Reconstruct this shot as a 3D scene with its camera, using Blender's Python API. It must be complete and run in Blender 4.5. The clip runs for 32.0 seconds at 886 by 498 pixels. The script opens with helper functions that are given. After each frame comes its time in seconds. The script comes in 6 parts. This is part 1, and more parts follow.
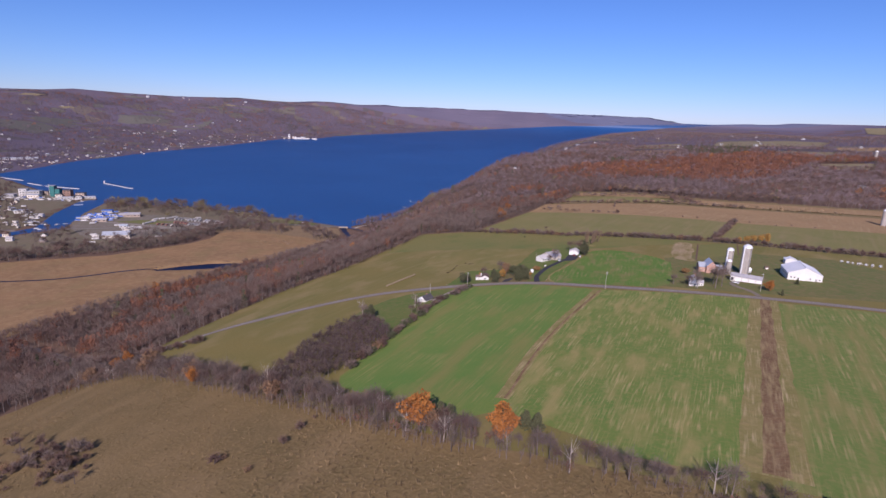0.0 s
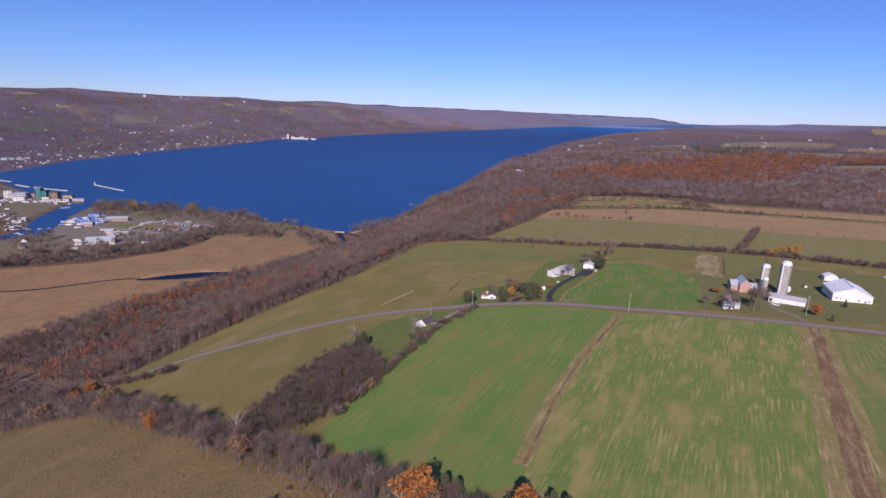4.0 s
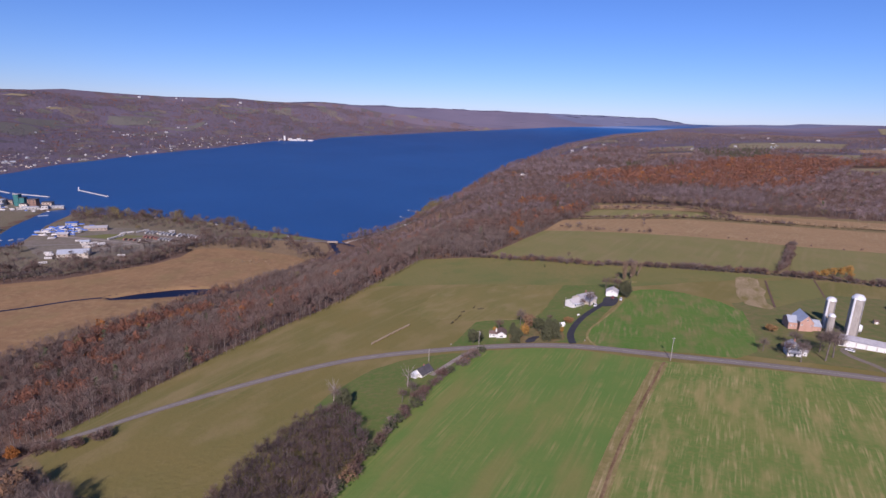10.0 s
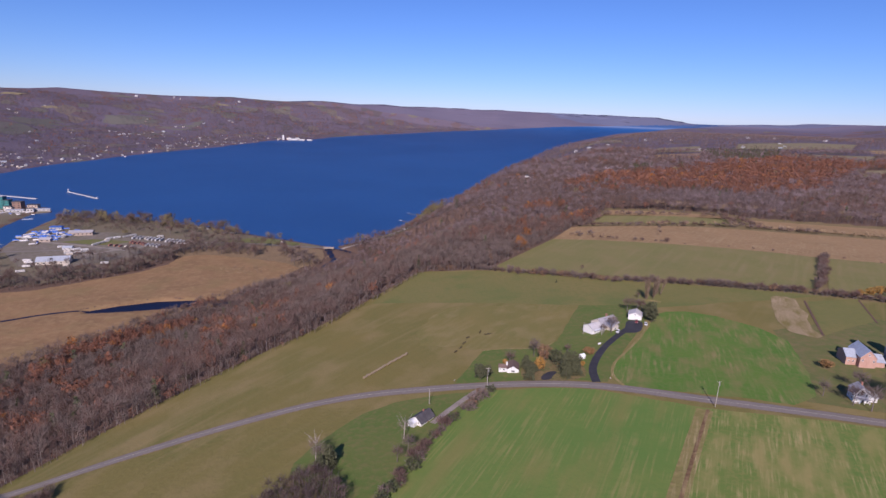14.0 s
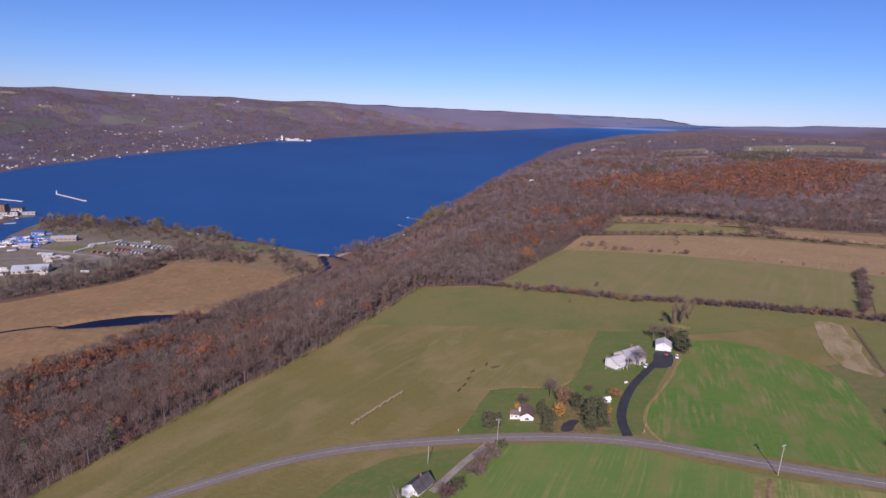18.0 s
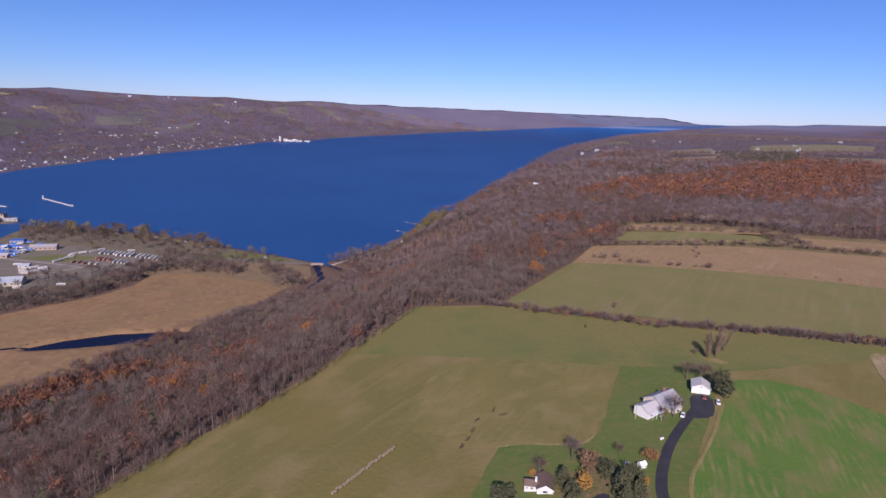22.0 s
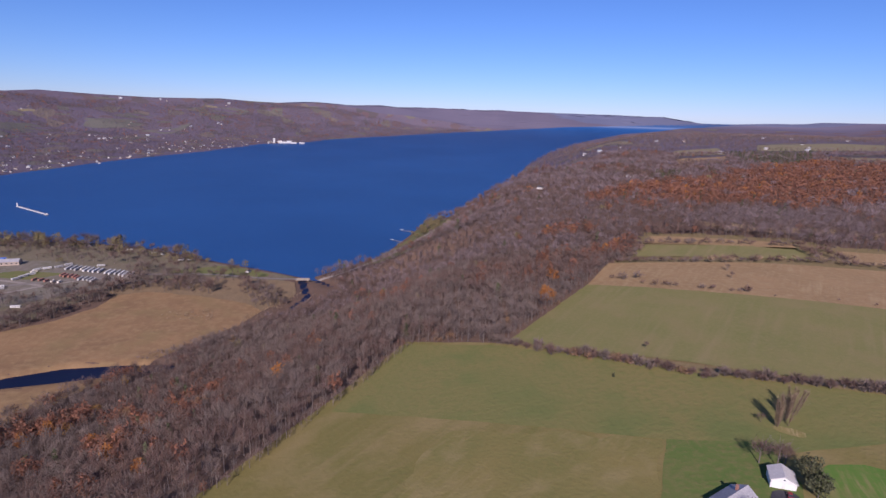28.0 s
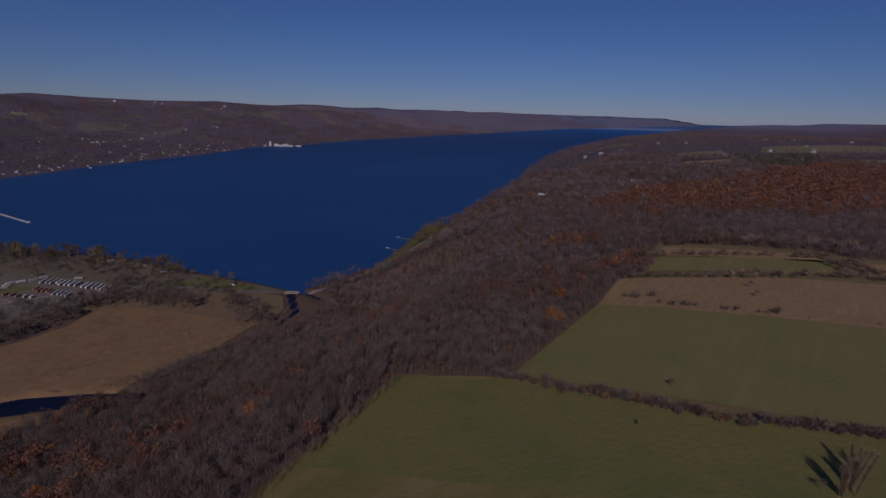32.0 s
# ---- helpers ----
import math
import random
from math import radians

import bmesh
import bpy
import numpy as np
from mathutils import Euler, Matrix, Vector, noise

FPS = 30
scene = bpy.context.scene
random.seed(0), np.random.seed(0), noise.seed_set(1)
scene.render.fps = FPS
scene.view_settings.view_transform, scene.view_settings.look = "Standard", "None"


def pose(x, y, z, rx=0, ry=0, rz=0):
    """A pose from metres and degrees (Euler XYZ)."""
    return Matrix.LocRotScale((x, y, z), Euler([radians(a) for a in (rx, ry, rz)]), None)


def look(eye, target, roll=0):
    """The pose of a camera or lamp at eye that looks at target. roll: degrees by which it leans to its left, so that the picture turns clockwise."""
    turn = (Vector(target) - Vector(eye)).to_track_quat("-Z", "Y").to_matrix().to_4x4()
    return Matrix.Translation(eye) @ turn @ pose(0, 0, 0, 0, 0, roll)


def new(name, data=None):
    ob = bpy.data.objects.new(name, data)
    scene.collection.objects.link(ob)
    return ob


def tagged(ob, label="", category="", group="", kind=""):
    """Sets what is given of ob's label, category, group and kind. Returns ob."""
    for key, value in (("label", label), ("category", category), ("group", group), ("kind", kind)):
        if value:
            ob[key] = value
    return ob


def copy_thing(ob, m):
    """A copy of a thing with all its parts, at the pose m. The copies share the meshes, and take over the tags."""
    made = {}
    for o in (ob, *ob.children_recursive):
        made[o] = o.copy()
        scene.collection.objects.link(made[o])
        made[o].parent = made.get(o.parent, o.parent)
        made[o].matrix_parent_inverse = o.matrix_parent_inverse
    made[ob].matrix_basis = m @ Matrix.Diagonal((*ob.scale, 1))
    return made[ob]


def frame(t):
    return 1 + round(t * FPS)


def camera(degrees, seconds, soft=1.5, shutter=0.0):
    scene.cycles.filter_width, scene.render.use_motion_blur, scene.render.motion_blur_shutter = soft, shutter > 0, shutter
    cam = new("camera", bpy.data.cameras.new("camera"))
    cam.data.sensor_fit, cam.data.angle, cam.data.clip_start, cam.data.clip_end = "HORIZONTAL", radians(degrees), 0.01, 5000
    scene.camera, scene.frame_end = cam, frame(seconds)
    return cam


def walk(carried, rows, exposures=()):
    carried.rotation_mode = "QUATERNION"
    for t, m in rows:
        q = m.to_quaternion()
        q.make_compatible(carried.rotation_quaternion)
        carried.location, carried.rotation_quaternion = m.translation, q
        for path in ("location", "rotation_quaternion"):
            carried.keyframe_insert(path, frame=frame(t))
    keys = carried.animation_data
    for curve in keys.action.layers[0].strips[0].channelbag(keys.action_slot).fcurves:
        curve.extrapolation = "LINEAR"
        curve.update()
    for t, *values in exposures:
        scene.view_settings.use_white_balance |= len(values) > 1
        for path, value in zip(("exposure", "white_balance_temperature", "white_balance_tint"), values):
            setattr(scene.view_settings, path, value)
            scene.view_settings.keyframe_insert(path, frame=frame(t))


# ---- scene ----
cam = camera(79.27, 32.0)
PATH = [
    (0, (0.00, 0.00, 237.95), (0.00, 96.87, 213.10), 2.07),
    (0.5, (-0.25, 6.04, 238.20), (-0.13, 102.90, 213.34), 2.11),
    (1, (-0.45, 12.14, 238.37), (-0.34, 108.99, 213.47), 2.09),
    (1.5, (-0.74, 18.21, 238.39), (-0.67, 115.06, 213.51), 2.09),
    (2, (-1.13, 24.16, 238.23), (-1.19, 121.01, 213.33), 2.10),
    (2.5, (-1.53, 30.05, 238.01), (-1.60, 126.90, 213.11), 2.09),
    (3, (-1.86, 35.97, 237.83), (-1.86, 132.84, 212.99), 2.17),
    (3.5, (-2.17, 41.99, 237.73), (-2.17, 138.85, 212.87), 2.17),
    (6, (-1.21, 71.10, 238.43), (-1.34, 167.96, 213.57), 2.06),
    (7, (-1.32, 82.21, 238.24), (-1.45, 179.08, 213.43), 2.06),
    (8, (-2.07, 93.48, 239.28), (-2.26, 190.32, 214.37), 2.00),
    (9, (-2.64, 105.29, 239.60), (-2.73, 202.15, 214.71), 2.01),
    (10, (-2.93, 116.85, 239.74), (-2.94, 213.73, 214.94), 2.01),
    (11, (-2.97, 128.56, 239.98), (-3.03, 225.43, 215.17), 1.98),
    (12, (-3.52, 140.39, 239.98), (-3.62, 237.24, 215.09), 2.02),
    (13, (-4.17, 152.29, 240.04), (-4.21, 249.13, 215.12), 2.04),
    (14, (-4.67, 164.10, 240.50), (-4.76, 260.94, 215.56), 2.08),
    (17, (-5.62, 199.58, 240.35), (-5.80, 296.45, 215.52), 2.27),
    (18, (-5.95, 211.10, 240.72), (-6.10, 307.96, 215.87), 2.24),
    (19, (-5.71, 223.09, 241.60), (-5.95, 319.91, 216.62), 2.04),
    (20, (-5.48, 235.62, 241.72), (-5.78, 332.45, 216.76), 2.05),
    (21, (-5.36, 247.72, 241.87), (-5.67, 344.56, 216.92), 2.04),
    (22, (-5.72, 260.36, 242.18), (-5.98, 357.20, 217.26), 2.05),
    (23, (-5.69, 272.96, 242.35), (-5.88, 369.79, 217.39), 1.97),
    (24, (-5.43, 285.12, 242.31), (-5.60, 381.97, 217.44), 1.92),
    (25, (-5.29, 297.35, 242.35), (-5.46, 394.20, 217.44), 1.90),
    (28, (-4.51, 332.94, 242.57), (-4.52, 429.80, 217.70), 1.72),
    (29, (-4.25, 344.78, 242.90), (-4.08, 441.66, 218.09), 1.65),
    (30, (-4.19, 356.04, 243.44), (-3.83, 452.89, 218.55), 1.58),
    (31, (-3.92, 367.49, 243.66), (-3.39, 464.37, 218.90), 1.49),
    (31.5, (-3.25, 372.85, 243.67), (-2.81, 469.78, 219.06), 1.39),
    (32, (-2.27, 377.95, 243.65), (-2.13, 474.89, 219.13), 1.52),
]
# the picture fades towards black in the last half second
walk(cam, [(t, look(eye, target, roll)) for t, eye, target, roll in PATH],
     exposures=[(0, 0.2, 5000, 34), (31.2, 0.2, 5000, 34), (31.5, -0.05, 5000, 34), (31.8, -0.85, 5000, 34), (32.0, -1.6, 5000, 34)])

# ---- light ----
SUN_TO = Vector((-0.15, -1.0, 0.66)).normalized()  # towards the sun, behind the camera
world = bpy.data.worlds.new("world")
scene.world = world
world.use_nodes = True
wn = world.node_tree.nodes
sky = wn.new("ShaderNodeTexSky")
sky.sky_type = "NISHITA"
sky.sun_disc = False
sky.sun_elevation = math.asin(SUN_TO.z)
sky.sun_rotation = math.atan2(SUN_TO.x, SUN_TO.y)
sky.altitude = 900
sky.air_density = 1.0
sky.dust_density = 0.0
sky.ozone_density = 6.0
wn["Background"].inputs["Strength"].default_value = 0.066
world.node_tree.links.new(sky.outputs[0], wn["Background"].inputs["Color"])
sun = new("sun", bpy.data.lights.new("sun", "SUN"))
sun.data.energy = 5.15
sun.data.angle = radians(0.53)
sun.data.color = (1.0, 0.805, 0.51)
sun.matrix_world = look((0, 0, 500), Vector((0, 0, 500)) - SUN_TO)


# ---- materials ----
def material(name, colors, scale=1.0, rough=0.85, bump=0.0, metal=0.0, fine=6.0, spec=0.3, stretch=(1, 1, 1), turn=0.0,
             streak=None, rand=0.0, tone=False, detail=6.0, bands=None, long=18, swath=None):
    """Two or three colours mixed by broad and fine noise in world metres; streak: (colour, metres across, amount) in rows along
    turned y; swath: (colour, metres across, amount, length ratio) of soft broad patches along the rows; rand: brightness spread by object; tone: brightness and warmth by the mesh's own 'tone' attribute."""
    m = bpy.data.materials.new(name)
    m.use_nodes = True
    nt = m.node_tree
    n, link = nt.nodes, nt.links.new
    p = n["Principled BSDF"]
    p.inputs["Roughness"].default_value = rough
    p.inputs["Metallic"].default_value = metal
    p.inputs["Specular IOR Level"].default_value = 0.08 if rough >= 0.95 else spec
    tc = n.new("ShaderNodeTexCoord")
    mp = n.new("ShaderNodeMapping")
    mp.inputs["Rotation"].default_value = (0, 0, radians(turn))
    mp.inputs["Scale"].default_value = stretch
    link(tc.outputs["Object"], mp.inputs["Vector"])

    def noise_at(size, det=6.0, rg=0.6):
        t = n.new("ShaderNodeTexNoise")
        t.inputs["Scale"].default_value = 1.0 / size
        t.inputs["Detail"].default_value = det
        t.inputs["Roughness"].default_value = rg
        link(mp.outputs[0], t.inputs["Vector"])
        return t

    def mix(a, b, f):
        x = n.new("ShaderNodeMix")
        x.data_type = "RGBA"
        for sock, v in ((x.inputs[6], a), (x.inputs[7], b)):
            if isinstance(v, tuple):
                sock.default_value = (*v, 1)
            else:
                link(v, sock)
        if isinstance(f, (int, float)):
            x.inputs[0].default_value = f
        else:
            link(f, x.inputs[0])
        return x.outputs[2]

    def ramp(v, lo, hi):
        r = n.new("ShaderNodeMapRange")
        r.inputs["From Min"].default_value, r.inputs["From Max"].default_value = lo, hi
        link(v, r.inputs["Value"])
        return r.outputs[0]

    def times(a, b):
        r = n.new("ShaderNodeMath")
        r.operation = "MULTIPLY"
        for sock, v in zip(r.inputs, (a, b)):
            if isinstance(v, (int, float)):
                sock.default_value = v
            else:
                link(v, sock)
        return r.outputs[0]

    broad, small = noise_at(scale, detail), noise_at(scale / fine, detail)
    col = mix(colors[0], colors[1], ramp(broad.outputs[0], 0.35, 0.65))
    if len(colors) > 2:
        col = mix(col, colors[2], ramp(small.outputs[0], 0.45, 0.72))
    if streak:
        tint, across, amount = streak
        mq = n.new("ShaderNodeMapping")
        mq.vector_type = "TEXTURE"
        mq.inputs["Rotation"].default_value = (0, 0, radians(-turn))
        mq.inputs["Scale"].default_value = (across, across * long, across)
        link(tc.outputs["Object"], mq.inputs["Vector"])
        s = n.new("ShaderNodeTexNoise")
        s.inputs["Scale"].default_value, s.inputs["Detail"].default_value = 1.0, 5
        link(mq.outputs[0], s.inputs["Vector"])
        where = ramp(noise_at(across * 14, 3).outputs[0], 0.38, 0.62)
        col = mix(col, tint, times(times(ramp(s.outputs[0], 0.48, 0.72), where), amount))
    if swath:
        tint, across, amount, ratio = swath
        ms = n.new("ShaderNodeMapping")
        ms.vector_type = "TEXTURE"
        ms.inputs["Rotation"].default_value = (0, 0, radians(-turn))
        ms.inputs["Scale"].default_value = (across, across * ratio, across)
        ms.inputs["Location"].default_value = (31, 17, 0)
        link(tc.outputs["Object"], ms.inputs["Vector"])
        s2 = n.new("ShaderNodeTexNoise")
        s2.inputs["Scale"].default_value, s2.inputs["Detail"].default_value = 1.0, 4
        link(ms.outputs[0], s2.inputs["Vector"])
        col = mix(col, tint, times(ramp(s2.outputs[0], 0.48, 0.68), amount))
    if bands:
        tint, across, amount = bands
        wv = n.new("ShaderNodeTexWave")
        wv.inputs["Scale"].default_value = 0.314 / across
        wv.inputs["Distortion"].default_value = 1.5
        wv.inputs["Detail"].default_value = 3
        mb = n.new("ShaderNodeMapping")
        mb.inputs["Rotation"].default_value = (0, 0, radians(turn))
        link(tc.outputs["Object"], mb.inputs["Vector"])
        link(mb.outputs[0], wv.inputs["Vector"])
        col = mix(col, tint, times(wv.outputs[1], amount))
    if rand or tone:
        hsv = n.new("ShaderNodeHueSaturation")
        if tone:
            at = n.new("ShaderNodeAttribute")
            at.attribute_name = "tone"
            source = at.outputs["Fac"]
        else:
            source = n.new("ShaderNodeObjectInfo").outputs["Random"]
        spread = rand or 0.26
        r = n.new("ShaderNodeMapRange")
        r.inputs["To Min"].default_value, r.inputs["To Max"].default_value = 1 - spread, 1 + spread
        link(source, r.inputs["Value"])
        link(r.outputs[0], hsv.inputs["Value"])
        link(col, hsv.inputs["Color"])
        col = hsv.outputs[0]
    link(col, p.inputs["Base Color"])
    if bump:
        b = n.new("ShaderNodeBump")
        b.inputs["Strength"].default_value = min(1.0, bump)
        b.inputs["Distance"].default_value = scale / fine * 0.5
        link(small.outputs[0], b.inputs["Height"])
        link(b.outputs[0], p.inputs["Normal"])
    return m


M_FLOOR = material("leaf_litter", [(0.135, 0.09, 0.066), (0.165, 0.106, 0.074), (0.115, 0.085, 0.064)], 40, 0.95, 0.5, fine=12)
M_BRUSHLAND = material("brown_brushland", [(0.225, 0.16, 0.09), (0.18, 0.132, 0.076), (0.26, 0.19, 0.11)], 14, 0.95, 0.4, fine=5)
M_VERGE = material("dry_verge_grass", [(0.205, 0.155, 0.075), (0.17, 0.14, 0.06), (0.24, 0.18, 0.095)], 22, 0.95, 0.4, fine=9)
# far hillsides: the blue-violet cast of haze is mixed into the base colour
M_HILL = material("hazed_far_woods", [(0.122, 0.103, 0.14), (0.14, 0.118, 0.15), (0.142, 0.103, 0.122)], 170, 0.95, 0.8, fine=9)


def patchwork(m, tints, size, share):
    """Adds irregular field patches to a ground material."""
    nt = m.node_tree
    p = nt.nodes["Principled BSDF"]
    old = p.inputs["Base Color"].links[0].from_socket
    tc = nt.nodes.new("ShaderNodeTexCoord")
    warp = nt.nodes.new("ShaderNodeTexNoise")
    warp.inputs["Scale"].default_value = 1.2 / size
    add = nt.nodes.new("ShaderNodeMixRGB")
    add.blend_type = "LINEAR_LIGHT"
    add.inputs[0].default_value = size * 0.35
    vo = nt.nodes.new("ShaderNodeTexVoronoi")
    vo.inputs["Scale"].default_value = 1 / size
    nt.links.new(tc.outputs["Object"], warp.inputs["Vector"])
    nt.links.new(tc.outputs["Object"], add.inputs[1])
    nt.links.new(warp.outputs["Color"], add.inputs[2])
    nt.links.new(add.outputs[0], vo.inputs["Vector"])
    sep = nt.nodes.new("ShaderNodeSeparateColor")
    nt.links.new(vo.outputs["Color"], sep.inputs[0])
    less = nt.nodes.new("ShaderNodeMath")
    less.operation = "LESS_THAN"
    less.inputs[1].default_value = share
    nt.links.new(sep.outputs[0], less.inputs[0])
    pick = nt.nodes.new("ShaderNodeMix")
    pick.data_type = "RGBA"
    pick.inputs[6].default_value, pick.inputs[7].default_value = (*tints[0], 1), (*tints[1], 1)
    nt.links.new(sep.outputs[1], pick.inputs[0])
    out = nt.nodes.new("ShaderNodeMix")
    out.data_type = "RGBA"
    nt.links.new(less.outputs[0], out.inputs[0])
    nt.links.new(old, out.inputs[6])
    nt.links.new(pick.outputs[2], out.inputs[7])
    nt.links.new(out.outputs[2], p.inputs["Base Color"])


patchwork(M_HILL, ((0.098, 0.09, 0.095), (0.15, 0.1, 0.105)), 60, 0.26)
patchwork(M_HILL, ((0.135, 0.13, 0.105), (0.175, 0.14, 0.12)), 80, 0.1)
# horizon ridges: haze painted as colour, violet first and bluer beyond
M_HAZEVIOLET = material("violet_haze_ridge", [(0.106, 0.096, 0.138), (0.12, 0.107, 0.15)], 300, 0.95)
M_HAZEBLUE = material("blue_haze_ridge", [(0.108, 0.116, 0.182), (0.122, 0.13, 0.2)], 300, 0.95)
M_MARSH = material("marsh_reed", [(0.27, 0.17, 0.084), (0.215, 0.137, 0.07), (0.295, 0.2, 0.1)], 45, 0.95, 0.25, fine=6, swath=((0.225, 0.165, 0.075), 40, 0.6, 1.0))
M_MEADOW = material("meadow", [(0.198, 0.162, 0.051), (0.155, 0.148, 0.045), (0.188, 0.157, 0.051)], 70, 0.95, 0.3, fine=28, turn=38,
                    streak=((0.265, 0.205, 0.09), 5.0, 0.5), swath=((0.255, 0.2, 0.085), 26, 0.75, 1.3))
M_MOTTLED = material("mottled_meadow", [(0.214, 0.178, 0.06), (0.17, 0.16, 0.05), (0.2, 0.168, 0.056)], 34, 0.95, 0.3, fine=14, turn=38,
                     streak=((0.29, 0.225, 0.105), 3.0, 0.6), long=5, swath=((0.25, 0.205, 0.085), 12, 0.7, 1.4))
M_HAY = material("far_meadow", [(0.175, 0.17, 0.056), (0.205, 0.176, 0.062), (0.158, 0.163, 0.051)], 75, 0.95, 0.3, fine=24, swath=((0.13, 0.157, 0.047), 30, 0.75, 1.2))
M_NORTH = material("north_field", [(0.205, 0.186, 0.069), (0.17, 0.17, 0.057), (0.22, 0.192, 0.076)], 60, 0.95, 0.3, fine=24, turn=35,
                   streak=((0.29, 0.225, 0.12), 6.0, 0.45), swath=((0.235, 0.19, 0.085), 24, 0.5, 1.3))
M_GREEN = material("winter_wheat", [(0.11, 0.196, 0.04), (0.158, 0.207, 0.048), (0.132, 0.198, 0.044)], 45, 0.95, 0.14, fine=18, turn=28,
                   streak=((0.32, 0.26, 0.1), 1.3, 0.6), long=22, swath=((0.215, 0.2, 0.062), 14, 0.75, 5))
M_STRIPE = material("patchy_wheat", [(0.162, 0.2, 0.047), (0.122, 0.188, 0.04), (0.2, 0.207, 0.06)], 40, 0.95, 0.14, fine=18, turn=28,
                    streak=((0.46, 0.355, 0.16), 1.0, 0.75), long=16, swath=((0.31, 0.255, 0.095), 9, 0.75, 3.5))
M_STRIP2 = material("striped_wheat", [(0.155, 0.195, 0.05), (0.125, 0.178, 0.042), (0.205, 0.203, 0.066)], 36, 0.95, 0.14, fine=16, turn=28,
                    streak=((0.4, 0.31, 0.14), 1.3, 0.8), long=22, swath=((0.255, 0.21, 0.078), 7, 0.7, 7))
M_SOIL = material("stubble_strip", [(0.19, 0.118, 0.062), (0.145, 0.092, 0.048), (0.235, 0.165, 0.085)], 9, 0.95, 0.5, fine=5, turn=28,
                  streak=((0.38, 0.29, 0.15), 0.9, 0.7), swath=((0.33, 0.255, 0.12), 2.2, 0.7, 6))
M_LAWN = material("bright_lawn", [(0.086, 0.175, 0.028), (0.118, 0.188, 0.034), (0.138, 0.18, 0.044)], 34, 0.95, 0.14, fine=15, turn=20,
                  streak=((0.31, 0.235, 0.115), 1.9, 0.75), long=9, swath=((0.215, 0.182, 0.072), 11, 0.65, 2.0))
M_YARD = material("yard_grass", [(0.125, 0.145, 0.046), (0.16, 0.15, 0.055), (0.19, 0.155, 0.07)], 18, 0.95, 0.2, fine=4)
M_HILLGRASS = material("pale_hill_grass", [(0.21, 0.185, 0.105), (0.25, 0.205, 0.125), (0.18, 0.165, 0.085)], 60, 0.95, 0.3, fine=5)
M_FAROLIVE = material("dull_olive_grass", [(0.128, 0.122, 0.105), (0.145, 0.13, 0.115), (0.115, 0.12, 0.1)], 70, 0.95, 0.3, fine=5)
M_LITTER = material("needle_litter", [(0.17, 0.13, 0.06), (0.12, 0.125, 0.045), (0.26, 0.19, 0.095)], 7, 0.95, 0.3, fine=5)
M_HOUSE = material("house_lawn", [(0.1, 0.15, 0.034), (0.132, 0.155, 0.043), (0.17, 0.158, 0.058)], 26, 0.95, 0.2, fine=9)
M_TAN = material("tan_field", [(0.30, 0.20, 0.10), (0.255, 0.172, 0.085), (0.325, 0.235, 0.122)], 40, 0.95, 0.3, fine=8, turn=35,
                 streak=((0.38, 0.29, 0.155), 3, 0.5))
M_PALE = material("pale_dry_soil", [(0.31, 0.24, 0.132), (0.245, 0.194, 0.092), (0.35, 0.275, 0.16)], 12, 0.95, 0.3, fine=9, turn=28,
                  swath=((0.19, 0.158, 0.053), 6, 1.0, 3.5), streak=((0.44, 0.34, 0.21), 2.0, 0.7))
M_BRUSHY = material("rough_pasture", [(0.198, 0.14, 0.06), (0.15, 0.112, 0.048), (0.235, 0.168, 0.075)], 38, 0.95, 0.7, fine=26, turn=30, swath=((0.255, 0.18, 0.085), 26, 0.6, 1.7))
M_ROAD = material("asphalt_road", [(0.195, 0.168, 0.145), (0.225, 0.195, 0.168), (0.178, 0.153, 0.133)], 12, 0.9, 0.2, fine=10)
M_DRIVE = material("fresh_asphalt", [(0.035, 0.035, 0.042), (0.05, 0.048, 0.055)], 6, 0.85, 0.1)
M_GRAVEL = material("gravel", [(0.30, 0.26, 0.22), (0.24, 0.20, 0.17), (0.36, 0.32, 0.28)], 8, 0.95, 0.4)
M_LANE = material("worn_lane", [(0.215, 0.18, 0.145), (0.17, 0.15, 0.105), (0.25, 0.21, 0.17)], 6, 0.95, 0.3)
M_STUBBLE = material("straw_stubble", [(0.24, 0.20, 0.075), (0.18, 0.17, 0.052), (0.29, 0.225, 0.095)], 12, 0.95, 0.3, fine=4, turn=28,
                     streak=((0.44, 0.35, 0.185), 1.0, 0.9))
M_LINE = material("road_paint", [(0.36, 0.33, 0.28), (0.28, 0.26, 0.22)], 3, 0.8)


def water_material():
    m = material("lake_water", [(0.016, 0.058, 0.182), (0.021, 0.073, 0.22)], 420, 0.45, spec=0.28)
    nt = m.node_tree
    p = nt.nodes["Principled BSDF"]
    tc = nt.nodes.new("ShaderNodeTexCoord")
    w = nt.nodes.new("ShaderNodeTexNoise")
    w.inputs["Scale"].default_value, w.inputs["Detail"].default_value = 0.16, 5
    b = nt.nodes.new("ShaderNodeBump")
    b.inputs["Strength"].default_value, b.inputs["Distance"].default_value = 0.5, 1.2
    nt.links.new(tc.outputs["Object"], w.inputs["Vector"])
    nt.links.new(w.outputs[0], b.inputs["Height"])
    nt.links.new(b.outputs[0], p.inputs["Normal"])
    return m


M_WATER = water_material()

